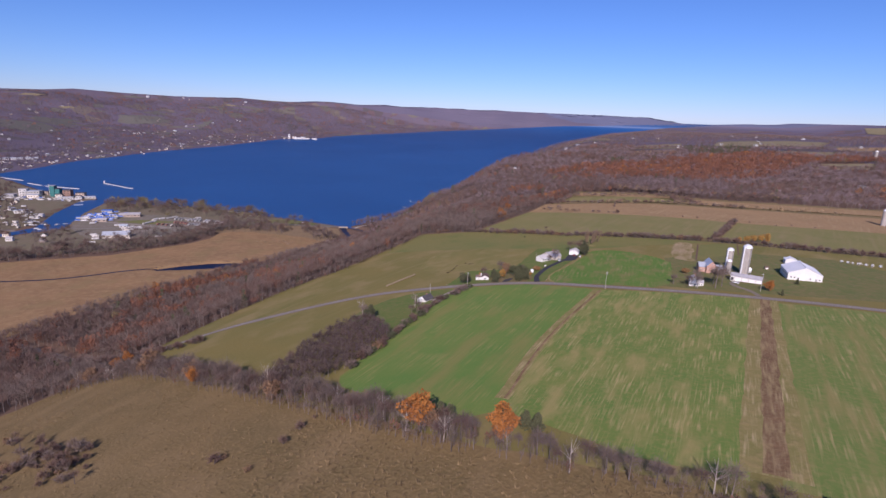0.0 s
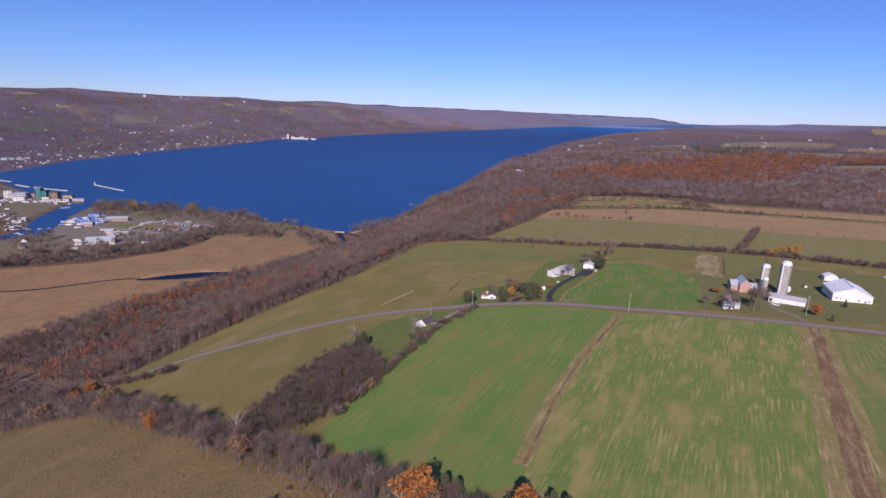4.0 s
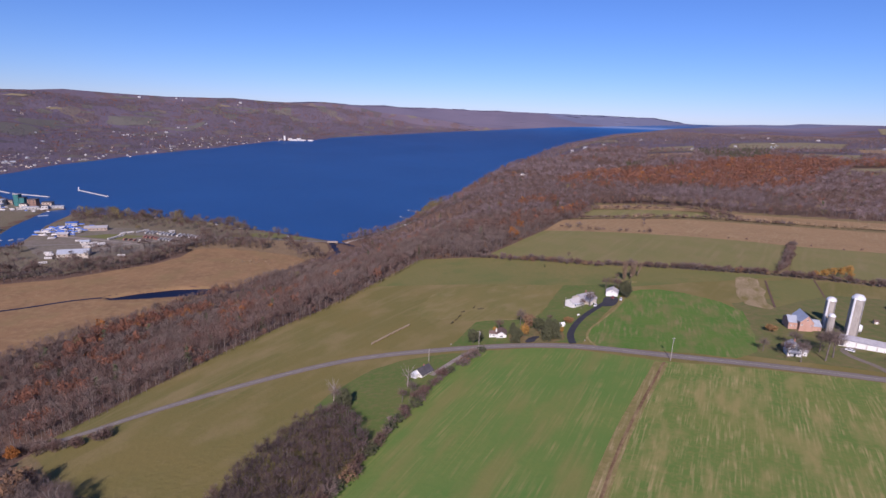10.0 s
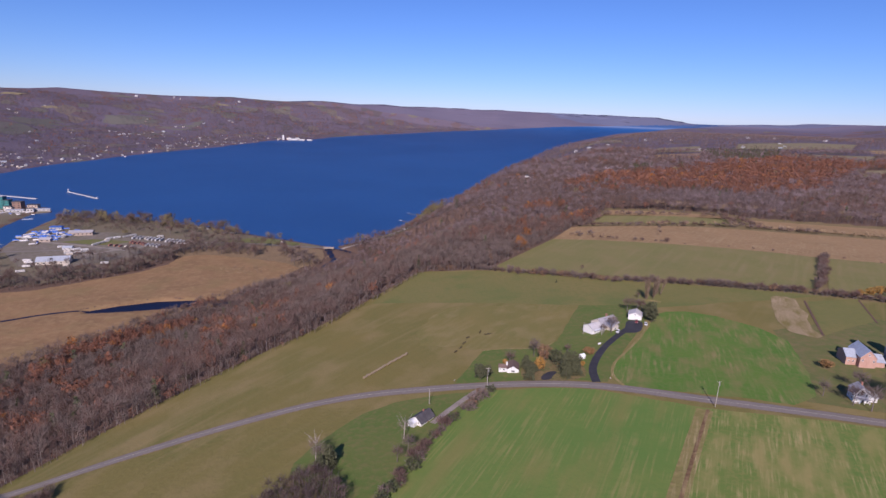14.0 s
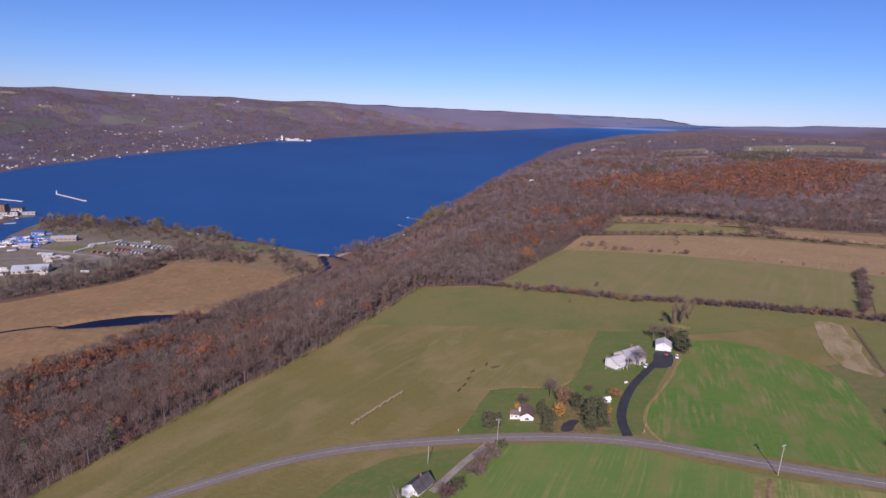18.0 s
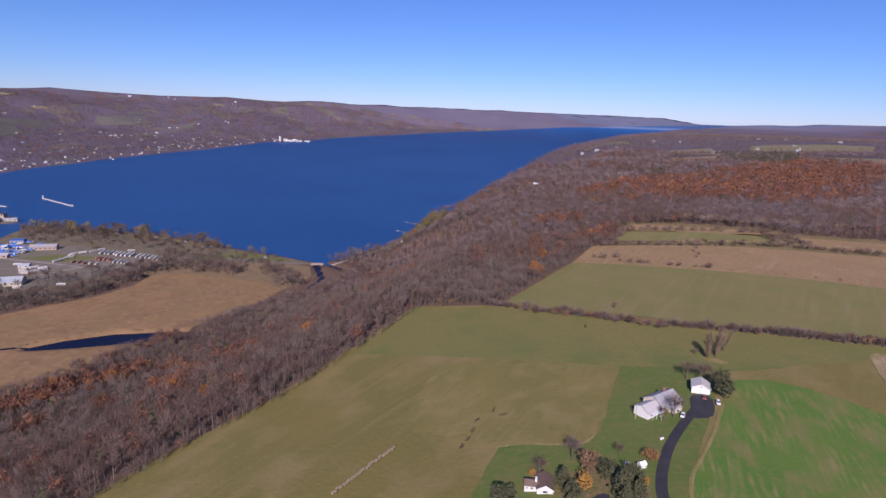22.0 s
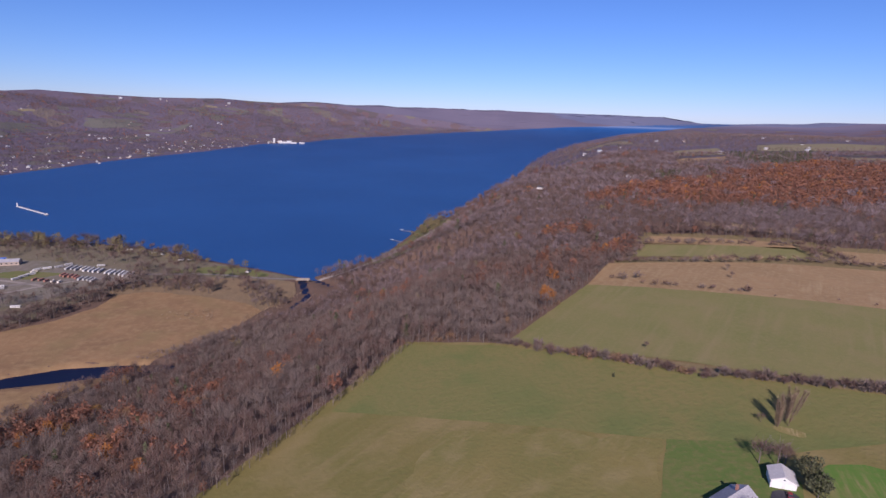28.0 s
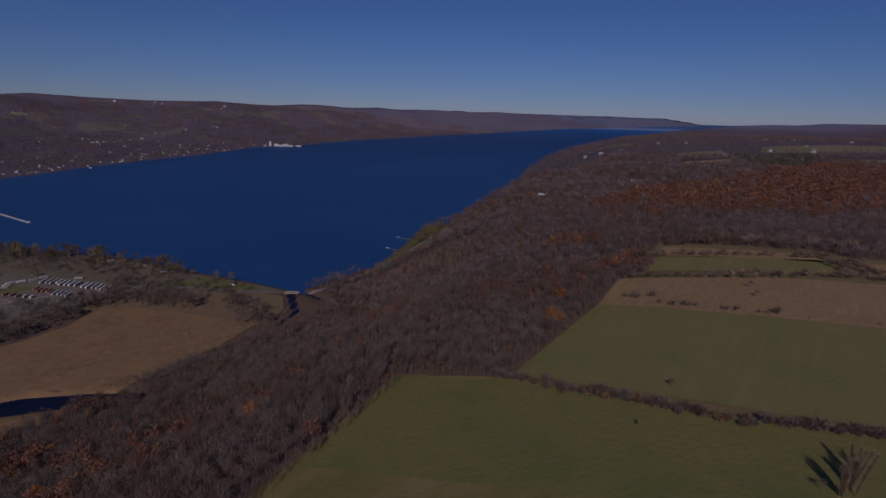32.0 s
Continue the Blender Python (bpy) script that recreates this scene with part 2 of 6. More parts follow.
# ---- the lie of the land (lake level at 0) ----
PLAN = 1.4  # metres in one unit of the plan, in which the outlines below are drawn
FOOT = np.array([(-3000, -330), (200, -335), (350, -312), (440, -278), (490, -244), (560, -210), (620, -165), (660, -135), (690, -116),
                 (715, -106), (750, -112), (775, -140), (867, -78), (986, -51), (1090, -33), (1127, 23), (1236, 83), (1577, 160),
                 (2093, 275), (2809, 485), (4027, 942), (6112, 1873), (9537, 3904), (24000, 12000)], float)
WEST = np.array([(-3000, -1150), (1160, -1000), (1363, -1016), (1568, -1033), (1902, -996), (2375, -912), (2828, -873), (2976, -735),
                 (3407, -655), (4044, -380), (4985, 27), (6293, 666), (8768, 1816), (11677, 3608), (24000, 11200)], float)
SOUTH = np.array([(-1100, 1250), (-973, 1162), (-793, 1021), (-710, 960), (-640, 957), (-590, 905), (-520, 890), (-440, 888), (-355, 868),
                  (-255, 820), (-191, 793), (-148, 772), (-60, 700)], float)
WIDE = np.array([(-3000, 230), (500, 215), (700, 185), (900, 170), (1100, 190), (1300, 260), (2000, 300), (3000, 500), (24000, 2500)], float)
INLET = [(-600, 900, 22), (-572, 800, 20), (-530, 700, 18), (-560, 640, 8)]
CREEK = [(-140, 790, 5), (-147, 760, 4), (-130, 715, 3.2), (-136, 686, 2.2), (-148, 655, 0.5)]
POND = [(-186, 567, 4), (-215, 561, 8), (-250, 551, 10.5), (-276, 540, 8), (-296, 530, 3)]


def smooth(t):
    t = np.clip(t, 0, 1)
    return t * t * (3 - 2 * t)


def plateau(x, y):
    xx, q = np.clip(x, -300, 242), np.clip(y - 300, -350, 330)
    p = 66.5 + 0.1413 * xx - 0.0547 * q - 0.000292 * xx * xx + 0.000066 * xx * q + 0.000048 * q * q
    far = smooth((y - 650) / 750)
    return p * (1 - far) + far * (90 + 25 * smooth((x - 400) / 1200) - 30 * smooth((y - 1700) / 2200) + 105 * smooth((x - 0.6 * y - 200) / 1300))


def channel(z, x, y, line):
    for (x0, y0, w0), (x1, y1, w1) in zip(line, line[1:]):
        t = np.clip(((x - x0) * (x1 - x0) + (y - y0) * (y1 - y0)) / ((x1 - x0) ** 2 + (y1 - y0) ** 2), 0, 1)
        d = np.hypot(x - x0 - t * (x1 - x0), y - y0 - t * (y1 - y0))
        inside = w0 + t * (w1 - w0) - d
        z = np.where(inside > -4, np.minimum(z, 1.6 - 0.4 * (inside + 4)), z)
    return z


def ground_height(x, y):
    x, y = np.asarray(x, float), np.asarray(y, float)
    east = x - np.interp(y, FOOT[:, 0], FOOT[:, 1])
    west = np.interp(y, WEST[:, 0], WEST[:, 1]) - x
    z = 1.6 + plateau(x, y) * smooth(east / np.interp(y, WIDE[:, 0], WIDE[:, 1])) + 215 * smooth(west / 2300)
    z = z + smooth(west / 700) * (11 * np.sin(x / 190 + y / 420) + 8 * np.sin(y / 240 - x / 330 + 1) + 6 * np.sin(x / 83 + y / 150 + 2))
    lake = np.minimum(np.minimum(-east, -west), y - np.interp(x, SOUTH[:, 0], SOUTH[:, 1]))
    lake = np.where(y > 700, lake, -99)
    z = np.where(lake > -6, np.minimum(z, 1.6 - 0.27 * (lake + 6)), z)
    for line in (INLET, CREEK, POND):
        z = channel(z, x, y, line)
    return np.maximum(z, -5)


def gz(x, y):
    return float(ground_height(x, y))


def spot(x, y, lift=0.0, turn=0.0):
    """The pose, in metres, of what stands on the ground at a point of the plan."""
    return pose(x * PLAN, y * PLAN, gz(x, y) * PLAN + lift, 0, 0, turn)


HUB = np.array((0.0, 150.0, 172.0))


def drawn_in(v):
    """Beyond 2.8 km the country is drawn in towards the viewer, so that twenty kilometres of lake end within five."""
    o = v - HUB
    d = np.hypot(o[:, 0], o[:, 1])
    near = 2000 + 1350 * (1 - np.exp(-(np.maximum(d, 2000) - 2000) / 1350))
    return HUB + o * np.where(d > 2000, near / np.maximum(d, 1), 1)[:, None]


def numpy_mesh(name, verts, faces, mats=(), index=None, tone=None, shade=False):
    """A mesh from arrays of vertices and of triangles or quads."""
    me = bpy.data.meshes.new(name)
    k = faces.shape[1]
    me.vertices.add(len(verts))
    me.vertices.foreach_set("co", np.ascontiguousarray(verts, np.float32).ravel())
    me.loops.add(faces.size)
    me.loops.foreach_set("vertex_index", np.ascontiguousarray(faces, np.int32).ravel())
    me.polygons.add(len(faces))
    me.polygons.foreach_set("loop_start", np.arange(0, faces.size, k, dtype=np.int32))
    for m in mats:
        me.materials.append(m)
    if index is not None:
        me.polygons.foreach_set("material_index", np.ascontiguousarray(index, np.int32))
    if tone is not None:
        a = me.attributes.new("tone", "FLOAT", "FACE")
        a.data.foreach_set("value", np.ascontiguousarray(tone, np.float32))
    if shade:
        me.polygons.foreach_set("use_smooth", np.ones(len(faces), bool))
    me.update(calc_edges=True)
    me.validate()
    return me


def spread(lo, hi, step, ends):
    """Even steps from lo to hi, growing beyond to the two ends."""
    mid = list(np.arange(lo, hi + step, step))
    for side in (0, 1):
        s = step
        while (mid[0] > ends[0]) if side == 0 else (mid[-1] < ends[1]):
            s *= 1.06
            mid = [mid[0] - s] + mid if side == 0 else mid + [mid[-1] + s]
    return np.array(mid)


def bend(y):
    """How far the lake's middle has swung east at a distance, so that the grids run along its shores."""
    at = np.maximum(y, 1500)
    mid = 0.5 * (np.interp(at, WEST[:, 0], WEST[:, 1]) + np.interp(at, FOOT[:, 0], FOOT[:, 1]))
    return mid - 0.5 * (np.interp(1500, WEST[:, 0], WEST[:, 1]) + np.interp(1500, FOOT[:, 0], FOOT[:, 1]))


def inside(x, y, poly):
    hit = np.zeros(len(x), bool)
    for (x0, y0), (x1, y1) in zip(poly, list(poly[1:]) + [poly[0]]):
        cross = (y0 > y) != (y1 > y)
        hit ^= cross & (x < (x1 - x0) * (y - y0) / ((y1 - y0) or 1e-9) + x0)
    return hit


TILLED = [(-155, 285), (-100, 353), (-68, 391), (-42, 440), (-16, 490), (26, 475), (92, 560), (116, 606), (134, 620), (154, 660), (174, 700), (294, 678), (312, 656), (600, 594), (600, -80), (-40, -60), (-320, -10), (-290, 170), (-205, 230), (-165, 262)]


def bed_height(x, y):
    """The ground under the sheets of the fields lies a little lower."""
    return ground_height(x, y) - 0.24 * inside(x, y, TILLED)


def sheet(xs, ys, height):
    gx, gy = np.meshgrid(xs, ys)
    gx = gx + bend(gy)
    v = np.stack([gx.ravel(), gy.ravel(), height(gx.ravel(), gy.ravel())], 1)
    i = np.arange(len(xs) * len(ys)).reshape(len(ys), len(xs))
    f = np.stack([i[:-1, :-1].ravel(), i[:-1, 1:].ravel(), i[1:, 1:].ravel(), i[1:, :-1].ravel()], 1)
    return drawn_in(v) * PLAN, f, v


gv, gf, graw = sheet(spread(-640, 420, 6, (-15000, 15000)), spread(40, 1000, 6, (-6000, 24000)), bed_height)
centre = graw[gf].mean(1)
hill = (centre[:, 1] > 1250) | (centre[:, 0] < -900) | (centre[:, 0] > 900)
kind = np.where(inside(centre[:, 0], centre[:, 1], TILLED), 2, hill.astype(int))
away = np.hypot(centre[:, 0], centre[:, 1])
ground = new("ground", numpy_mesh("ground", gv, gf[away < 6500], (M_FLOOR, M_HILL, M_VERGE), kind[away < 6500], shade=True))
# the outermost land becomes two backdrop shells in the painted haze colours
for name, part_of, mat in (("backdrop_near", (away >= 6500) & (away < 12000), M_HAZEVIOLET), ("backdrop_far", away >= 12000, M_HAZEBLUE)):
    tagged(new(name, numpy_mesh(name, gv, gf[part_of], (mat,), shade=True)), "pale blue-grey wooded ridges on the horizon, with painted haze", "backdrop", kind="structure")
tagged(ground, "brown late-autumn woodland floor and far wooded hills", "ground", kind="structure")
wv, wf, wraw = sheet(spread(-700, 300, 25, (-3000, 15000)), spread(440, 2400, 25, (430, 24000)), lambda x, y: 0 * x)
M_POND = material("dark_creek_water", [(0.005, 0.008, 0.028), (0.008, 0.011, 0.032)], 60, 0.45, spec=0.12)
wc = wraw[wf].mean(1)
slack = 40 + 0.004 * wc[:, 1]
in_lake = (wc[:, 1] < 1200) | ((wc[:, 0] > np.interp(wc[:, 1], WEST[:, 0], WEST[:, 1]) - slack) & (wc[:, 0] < np.interp(wc[:, 1], FOOT[:, 0], FOOT[:, 1]) + slack))
wf, wc = wf[in_lake], wc[in_lake]
creek = (wc[:, 0] > -480) & (wc[:, 1] < 770)
water = new("water", numpy_mesh("water", wv, wf, (M_WATER, M_POND), creek.astype(int), shade=True))
tagged(water, "deep blue rippled lake water under clear sky", "lake", kind="structure")


def resample(line, step, closed=False):
    pts = list(line) + ([line[0]] if closed else [])
    out = []
    for a, b in zip(pts, pts[1:]):
        a, b = np.array(a, float), np.array(b, float)
        k = max(1, int(np.hypot(*(b - a)[:2]) / step))
        out += [a + (b - a) * i / k for i in range(k)]
    if not closed:
        out.append(np.array(pts[-1], float))
    return out


def rounded(line, times=2, closed=False):
    """A polyline with its corners cut, so that it bends."""
    pts = [np.array(p, float) for p in line]
    for _ in range(times):
        ring = pts + [pts[0]] if closed else pts
        cut = [q for a, b in zip(ring, ring[1:]) for q in (a * 0.75 + b * 0.25, a * 0.25 + b * 0.75)]
        pts = cut if closed else [pts[0]] + cut[1:-1] + [pts[-1]]
    return pts


def field(name, outline, mat, label, category="field", lift=0.1, step=6.0, rough=0.8, bends=0):
    """A sheet of ground draped over the land inside an outline."""
    from mathutils.geometry import delaunay_2d_cdt
    line = rounded(outline, bends, True) if bends else outline
    ring = resample(line, 5.0, True)
    ring = [(p[0] + rough * noise.noise((p[0] / 9, p[1] / 9, 3)), p[1] + rough * noise.noise((p[0] / 9, p[1] / 9, 7))) for p in ring]
    xs, ys = [p[0] for p in ring], [p[1] for p in ring]
    pts = [Vector(p) for p in ring]
    for x in np.arange(min(xs), max(xs), step):
        for y in np.arange(min(ys), max(ys), step):
            pts.append(Vector((x + 0.3, y + 0.3)))
    edges = [(i, (i + 1) % len(ring)) for i in range(len(ring))]
    v, _, f, *_ = delaunay_2d_cdt(pts, edges, [], 1, 0.01)
    v = np.array([(p.x, p.y) for p in v])
    f = np.array([t for t in f if len(t) == 3])
    a, b, c = (v[f[:, k]] for k in range(3))
    turn = (b - a)[:, 0] * (c - a)[:, 1] - (b - a)[:, 1] * (c - a)[:, 0]
    f[turn < 0] = f[turn < 0][:, ::-1]
    v = drawn_in(np.column_stack([v, ground_height(v[:, 0], v[:, 1])])) * PLAN + (0, 0, lift)
    ob = new(name, numpy_mesh(name, v, f, (mat,), shade=True))
    return tagged(ob, label, category, kind="structure")


def ribbon(name, line, width, mat, label, lift=0.2, category="road", step=4.0):
    """A strip of even width along a line, draped over the land."""
    pts = resample(rounded(line, 3), step)
    v, f = [], []
    for i, p in enumerate(pts):
        d = pts[min(i + 1, len(pts) - 1)] - pts[max(i - 1, 0)]
        d = np.array((d[1], -d[0])) / np.hypot(d[0], d[1])
        for side in (-0.5, -0.17, 0.17, 0.5):
            q = p[:2] + d * side * width / PLAN
            v.append((q[0] * PLAN, q[1] * PLAN, gz(*q) * PLAN + lift - (0.06 if abs(side) == 0.5 else 0)))
        if i:
            for k in range(3):
                f.append((4 * i - 4 + k, 4 * i + k, 4 * i + k + 1, 4 * i - 3 + k)[::-1])
    ob = new(name, numpy_mesh(name, np.array(v), np.array(f), (mat,), shade=True))
    return tagged(ob, label, category, kind="structure")


# ---- fields, roads and marsh ----
WOOD_EDGE = [(-212, 234), (-178, 262), (-166, 281), (-139, 314), (-108, 353), (-77, 391), (-50, 440), (-21, 497)]
FIELD_N = [(26, 482), (90, 566), (114, 606)]
field("field_marsh", [(-700, 330), (-318, 330), (-300, 392), (-272, 440), (-240, 490), (-208, 556), (-186, 604), (-166, 640), (-158, 672), (-180, 690), (-215, 701), (-250, 708),
                      (-278, 712), (-302, 698), (-299, 668), (-313, 636), (-345, 603), (-371, 574), (-460, 531), (-700, 470)], M_MARSH,
      "rust-brown flooded reed marsh beside the wooded slope", "marsh", 0.25, 3.6, 2.0)
field("field_river_scrub", [(-302, 698), (-278, 712), (-250, 708), (-215, 701), (-180, 690), (-158, 672), (-148, 690), (-141, 716), (-152, 752), (-170, 757), (-250, 762), (-300, 745), (-325, 712)], M_BRUSHLAND,
      "tan brushy ground between marsh and shore road", "ground", 0.3, 5, 2.0)
field("field_meadow", WOOD_EDGE[2:] + [(26, 482), (120, 428), (150, 417), (240, 380), (380, 330), (420, 60), (75, 88), (30, 110), (-35, 160), (-100, 205), (-150, 256), (-164, 268)],
      M_MEADOW, "olive-tan mown hay meadow", lift=0.06)
field("field_pasture", [(-212, 236), (-176, 262), (-140, 228), (-97, 199), (-32, 159), (5, 134.5), (33, 121), (60, 108), (110, 82), (160, 20), (-40, -60), (-330, -20), (-300, 180)],
      M_BRUSHY, "straw-brown rough pasture on a rounded hill", lift=0.07, rough=1.5)
field("field_meadow_pale", [(1, 407), (40, 398), (69, 391), (60, 366), (50, 343), (42, 338), (18, 340), (-12, 352), (-14, 380)], M_MOTTLED, "pale mottled hay meadow behind the lawn", lift=0.1, rough=4.0)
field("field_far_meadow", [(-47, 431), (-22, 494), (25, 479), (110, 430), (205, 396), (170, 388), (106, 380), (60, 394)], M_HAY,
      "dark green hay meadow below the hedge", lift=0.12)
field("field_wheat", [(-38, 188), (-31, 208), (-23, 228), (-15, 246), (-6, 268), (4, 285), (13, 300), (50, 297), (86, 277), (71, 254), (51, 222), (35, 191), (25, 166), (22, 151), (6, 146), (-18, 163), (-36, 178)], M_GREEN, "green winter wheat field beside the road", lift=0.12)
field("field_patchy", [(21, 150), (25, 166), (35, 191), (51, 222), (71, 254), (86, 277), (120, 266), (154, 254), (74, 109), (50, 122)], M_STRIPE, "green field striped with pale dry rows", lift=0.13)
field("field_stubble_edge", [(154, 254), (165, 249), (87, 106), (74, 114)], M_STUBBLE, "straw-coloured edge rows of a bare strip", lift=0.14, rough=0.8)
field("field_stubble", [(158, 252), (162, 250), (84, 109), (79, 112)], M_SOIL, "brown bare soil strip between wheat fields", lift=0.19, rough=1.0)
ribbon("field_track_edge", [(85, 276), (71, 254), (51, 222), (35, 191), (25, 166), (21, 158)], 7.0, M_STUBBLE, "straw-coloured margin between two green fields", 0.2, "field")
ribbon("field_track", [(86, 276), (72, 254), (52, 222), (36, 191), (26, 166), (22, 158)], 1.5, M_SOIL, "brown worn furrow between two green fields", 0.27, "field")
field("field_right", [(162, 246), (205, 230), (300, 195), (200, 40), (80, 106)], M_STRIP2, "green wheat field with yellow stripes", lift=0.12)
field("field_lawn", [(64, 295), (62.5, 305), (67, 316), (76, 327), (86, 340), (97, 358), (106, 374), (126, 373), (149, 340), (138, 308), (122, 274), (93, 286)], M_LAWN,
      "bright green young grass field", lift=0.165, bends=1)
field("field_yard", [(40, 306), (30, 336), (42, 337), (50, 343), (60, 366), (71, 391), (100, 386), (98, 366), (80, 336), (66, 311), (60, 300)], M_HOUSE, "green house lawn beside the drive", "lawn", lift=0.15)
field("field_house_lawn", [(2, 306), (9, 322), (16, 338), (31, 338), (42, 306)], M_HOUSE, "green house lawn beside the road", "lawn", lift=0.135)
field("field_cottage_lawn", [(-50, 258), (-42, 276), (-26, 296), (0, 300), (13, 299), (-6, 266), (-22, 230), (-30, 238), (-40, 252)], M_HOUSE, "green cottage lawn between road and hedge", "lawn", lift=0.13, bends=1)
field("field_farmyard", [(120, 279), (136, 308), (148, 345), (200, 360), (260, 345), (280, 300), (230, 245), (160, 262)], M_YARD, "worn green farmyard grass", "yard", lift=0.12)
field("field_bare_patch", [(177, 397), (187, 392), (181, 378), (174, 362), (167, 347), (163, 335), (155, 338), (153, 346), (160, 364), (168, 382)], M_PALE, "pale bare soil patch beside a farm track", lift=0.2, rough=2.5, bends=1)
field("field_small_green", [(166, 338), (190, 386), (220, 391), (204, 357)], M_HAY, "small dark green paddock", lift=0.16)
ribbon("field_ditch", [(165, 337), (176, 360), (189, 387)], 1.5, M_FLOOR, "thin dark weedy ditch beside the paddock", 0.3, "ditch")
ribbon("field_ditch_far", [(201, 353), (210, 371), (219, 389)], 1.3, M_FLOOR, "thin dark weedy ditch behind the paddock", 0.3, "ditch")
field("field_north", [(30, 483), (91, 566), (180, 530), (268, 491), (210, 410), (135, 429)], M_NORTH, "olive green field beyond the hedge", lift=0.12)
field("field_north_right", [(272, 489), (216, 408), (300, 370), (460, 330), (520, 420), (330, 500)], M_NORTH, "olive green field beyond the farm", lift=0.12)
field("field_tan_strip", [(90, 564), (116, 610), (220, 599), (330, 576), (520, 530), (500, 430), (272, 487), (180, 527)], M_TAN, "tan stubble field with dry rows", lift=0.17)
field("field_strip", [(138, 624), (156, 656), (276, 646), (262, 606)], M_NORTH, "narrow green field between hedges", lift=0.4)
field("field_strip_upper", [(160, 662), (174, 686), (280, 661), (271, 640)], M_TAN, "narrow tan field below the dark woods", lift=0.4)
field("field_strip_right", [(285, 602), (300, 640), (560, 585), (540, 545)], M_TAN, "tan grassy strip below dark woods", lift=0.4)
HILL_FIELDS = [([(471, 1360), (626, 1459), (554, 1317), (428, 1244)], M_TAN, "pale tan hill field among woods"),
               ([(584, 1631), (754, 1759), (652, 1511), (483, 1434)], M_HILLGRASS, "pale green hill field above the woods"),
               ([(941, 1896), (1245, 1990), (1326, 1894), (1124, 1639), (801, 1648)], M_HILLGRASS, "wide pale green pasture on the hill top"),
               ([(793, 1382), (840, 1460), (1010, 1390), (870, 1240)], M_HILLGRASS, "olive green field on the hill's flank"),
               ([(430, 1900), (442, 1974), (540, 2350), (630, 2120), (581, 1942)], M_HILLGRASS, "pale green field above the lake"),
               ([(1060, 1480), (1140, 1600), (1420, 1560), (1250, 1380)], M_TAN, "wide tan field on the far hill top"),
               ([(713, 1047), (827, 1046), (908, 1150), (778, 1127)], M_HILLGRASS, "dull green field among hill woods")]
for outline, mat, words in HILL_FIELDS:
    field("field_hill", outline, mat, words, lift=0.5, step=25, rough=6)
field("field_crest", [(4185, 5385), (3910, 4795), (2608, 3223), (2983, 3836)], M_HILLGRASS, "pale tan field on the far crest", lift=2.0, step=90, rough=20)
FAR_FIELDS = [([(-1366, 2588), (-1510, 2946), (-1466, 3116), (-1441, 3346), (-1385, 3153), (-1368, 2843)], M_FAROLIVE, 0.0),
              ([(-2035, 2853), (-2012, 2928), (-1990, 2905), (-2010, 2835)], M_HILLGRASS, 0.0),
              ([(-1794, 2964), (-1675, 3206), (-1560, 3102), (-1600, 2900), (-1700, 2800)], M_FAROLIVE, 0.25),
              ([(-1838, 2418), (-1826, 2652), (-1700, 2600), (-1640, 2350), (-1740, 2300)], M_FAROLIVE, 0.35),
              ([(-1750, 2125), (-1700, 2290), (-1560, 2230), (-1520, 2000), (-1640, 1950)], M_FAROLIVE, 0.4),
              ([(-2221, 2949), (-2311, 2927), (-2320, 3000), (-2230, 3030)], M_HILLGRASS, 0.1),
              ([(-2352, 3851), (-2234, 3960), (-2250, 4060), (-2380, 4000)], M_FAROLIVE, 0.1),
              ([(-1740, 4260), (-1693, 4308), (-1720, 4420), (-1790, 4380)], M_HILLGRASS, 0.1),
              ([(-1788, 3173), (-1852, 3616), (-1700, 3560), (-1650, 3280)], M_FAROLIVE, 0.4),
              ([(-1745, 4498), (-1496, 4454), (-1463, 4100), (-1640, 4050)], M_FAROLIVE, 0.45)]
for line, mat, trees in FAR_FIELDS:
    field("field_far_shore", line, mat, ("olive green sloping field across the lake", "small pale field across the lake")[mat is M_HILLGRASS], lift=1.5, step=30, rough=14)
ROAD = [(-300, 345), (-262, 330), (-224, 306), (-190, 284), (-155, 272), (-120, 277), (-85, 292), (-43, 306), (0, 305), (30, 303), (56, 298), (92, 281), (125, 268.5), (172, 249), (205, 235), (290, 200), (420, 140)]
ribbon("road", ROAD, 6.8, M_ROAD, "grey two-lane country road across the fields", 0.3)
ribbon("road_centre_line", ROAD, 0.16, M_LINE, "worn pale centre line of the country road", 0.36)
ribbon("field_hedge_bank", [(14, 338), (24, 339), (33, 337), (43, 336), (48, 342)], 1.5, M_STUBBLE, "pale dry grass bank behind the lawn", 0.3, "bank")
field("field_pine_floor", [(30, 304.5), (29, 314), (33, 322), (44, 324), (54, 321), (55, 312), (53, 303.5), (42, 303)], M_LITTER, "brown needle litter under the pines", "ground", 0.22, 4, 1.5, bends=1)
ribbon("road_drive", [(56, 300), (57, 312), (66, 330), (76, 343), (84, 352), (90, 359)], 4.4, M_DRIVE, "black asphalt driveway to the grey-roofed house", 0.32, "driveway")
ribbon("road_lane", [(14, 303), (6, 294), (0, 286), (-5, 279)], 3.4, M_GRAVEL, "pale gravel lane to the cottage", 0.26, "driveway")
ribbon("road_shoulder", ROAD, 8.6, M_VERGE, "dry grassy shoulders of the country road", 0.2)
ribbon("field_path", [(65, 296), (63, 305), (67, 316), (76, 327), (85, 339), (96, 356)], 1.6, M_STUBBLE, "pale worn grass line along the lawn", 0.3, "path")
ribbon("water_ditch", [(-290, 534), (-322, 520), (-345, 500), (-375, 481), (-440, 466), (-520, 474)], 4.2, M_POND, "narrow dark ditch through the marsh", 0.42, "ditch")
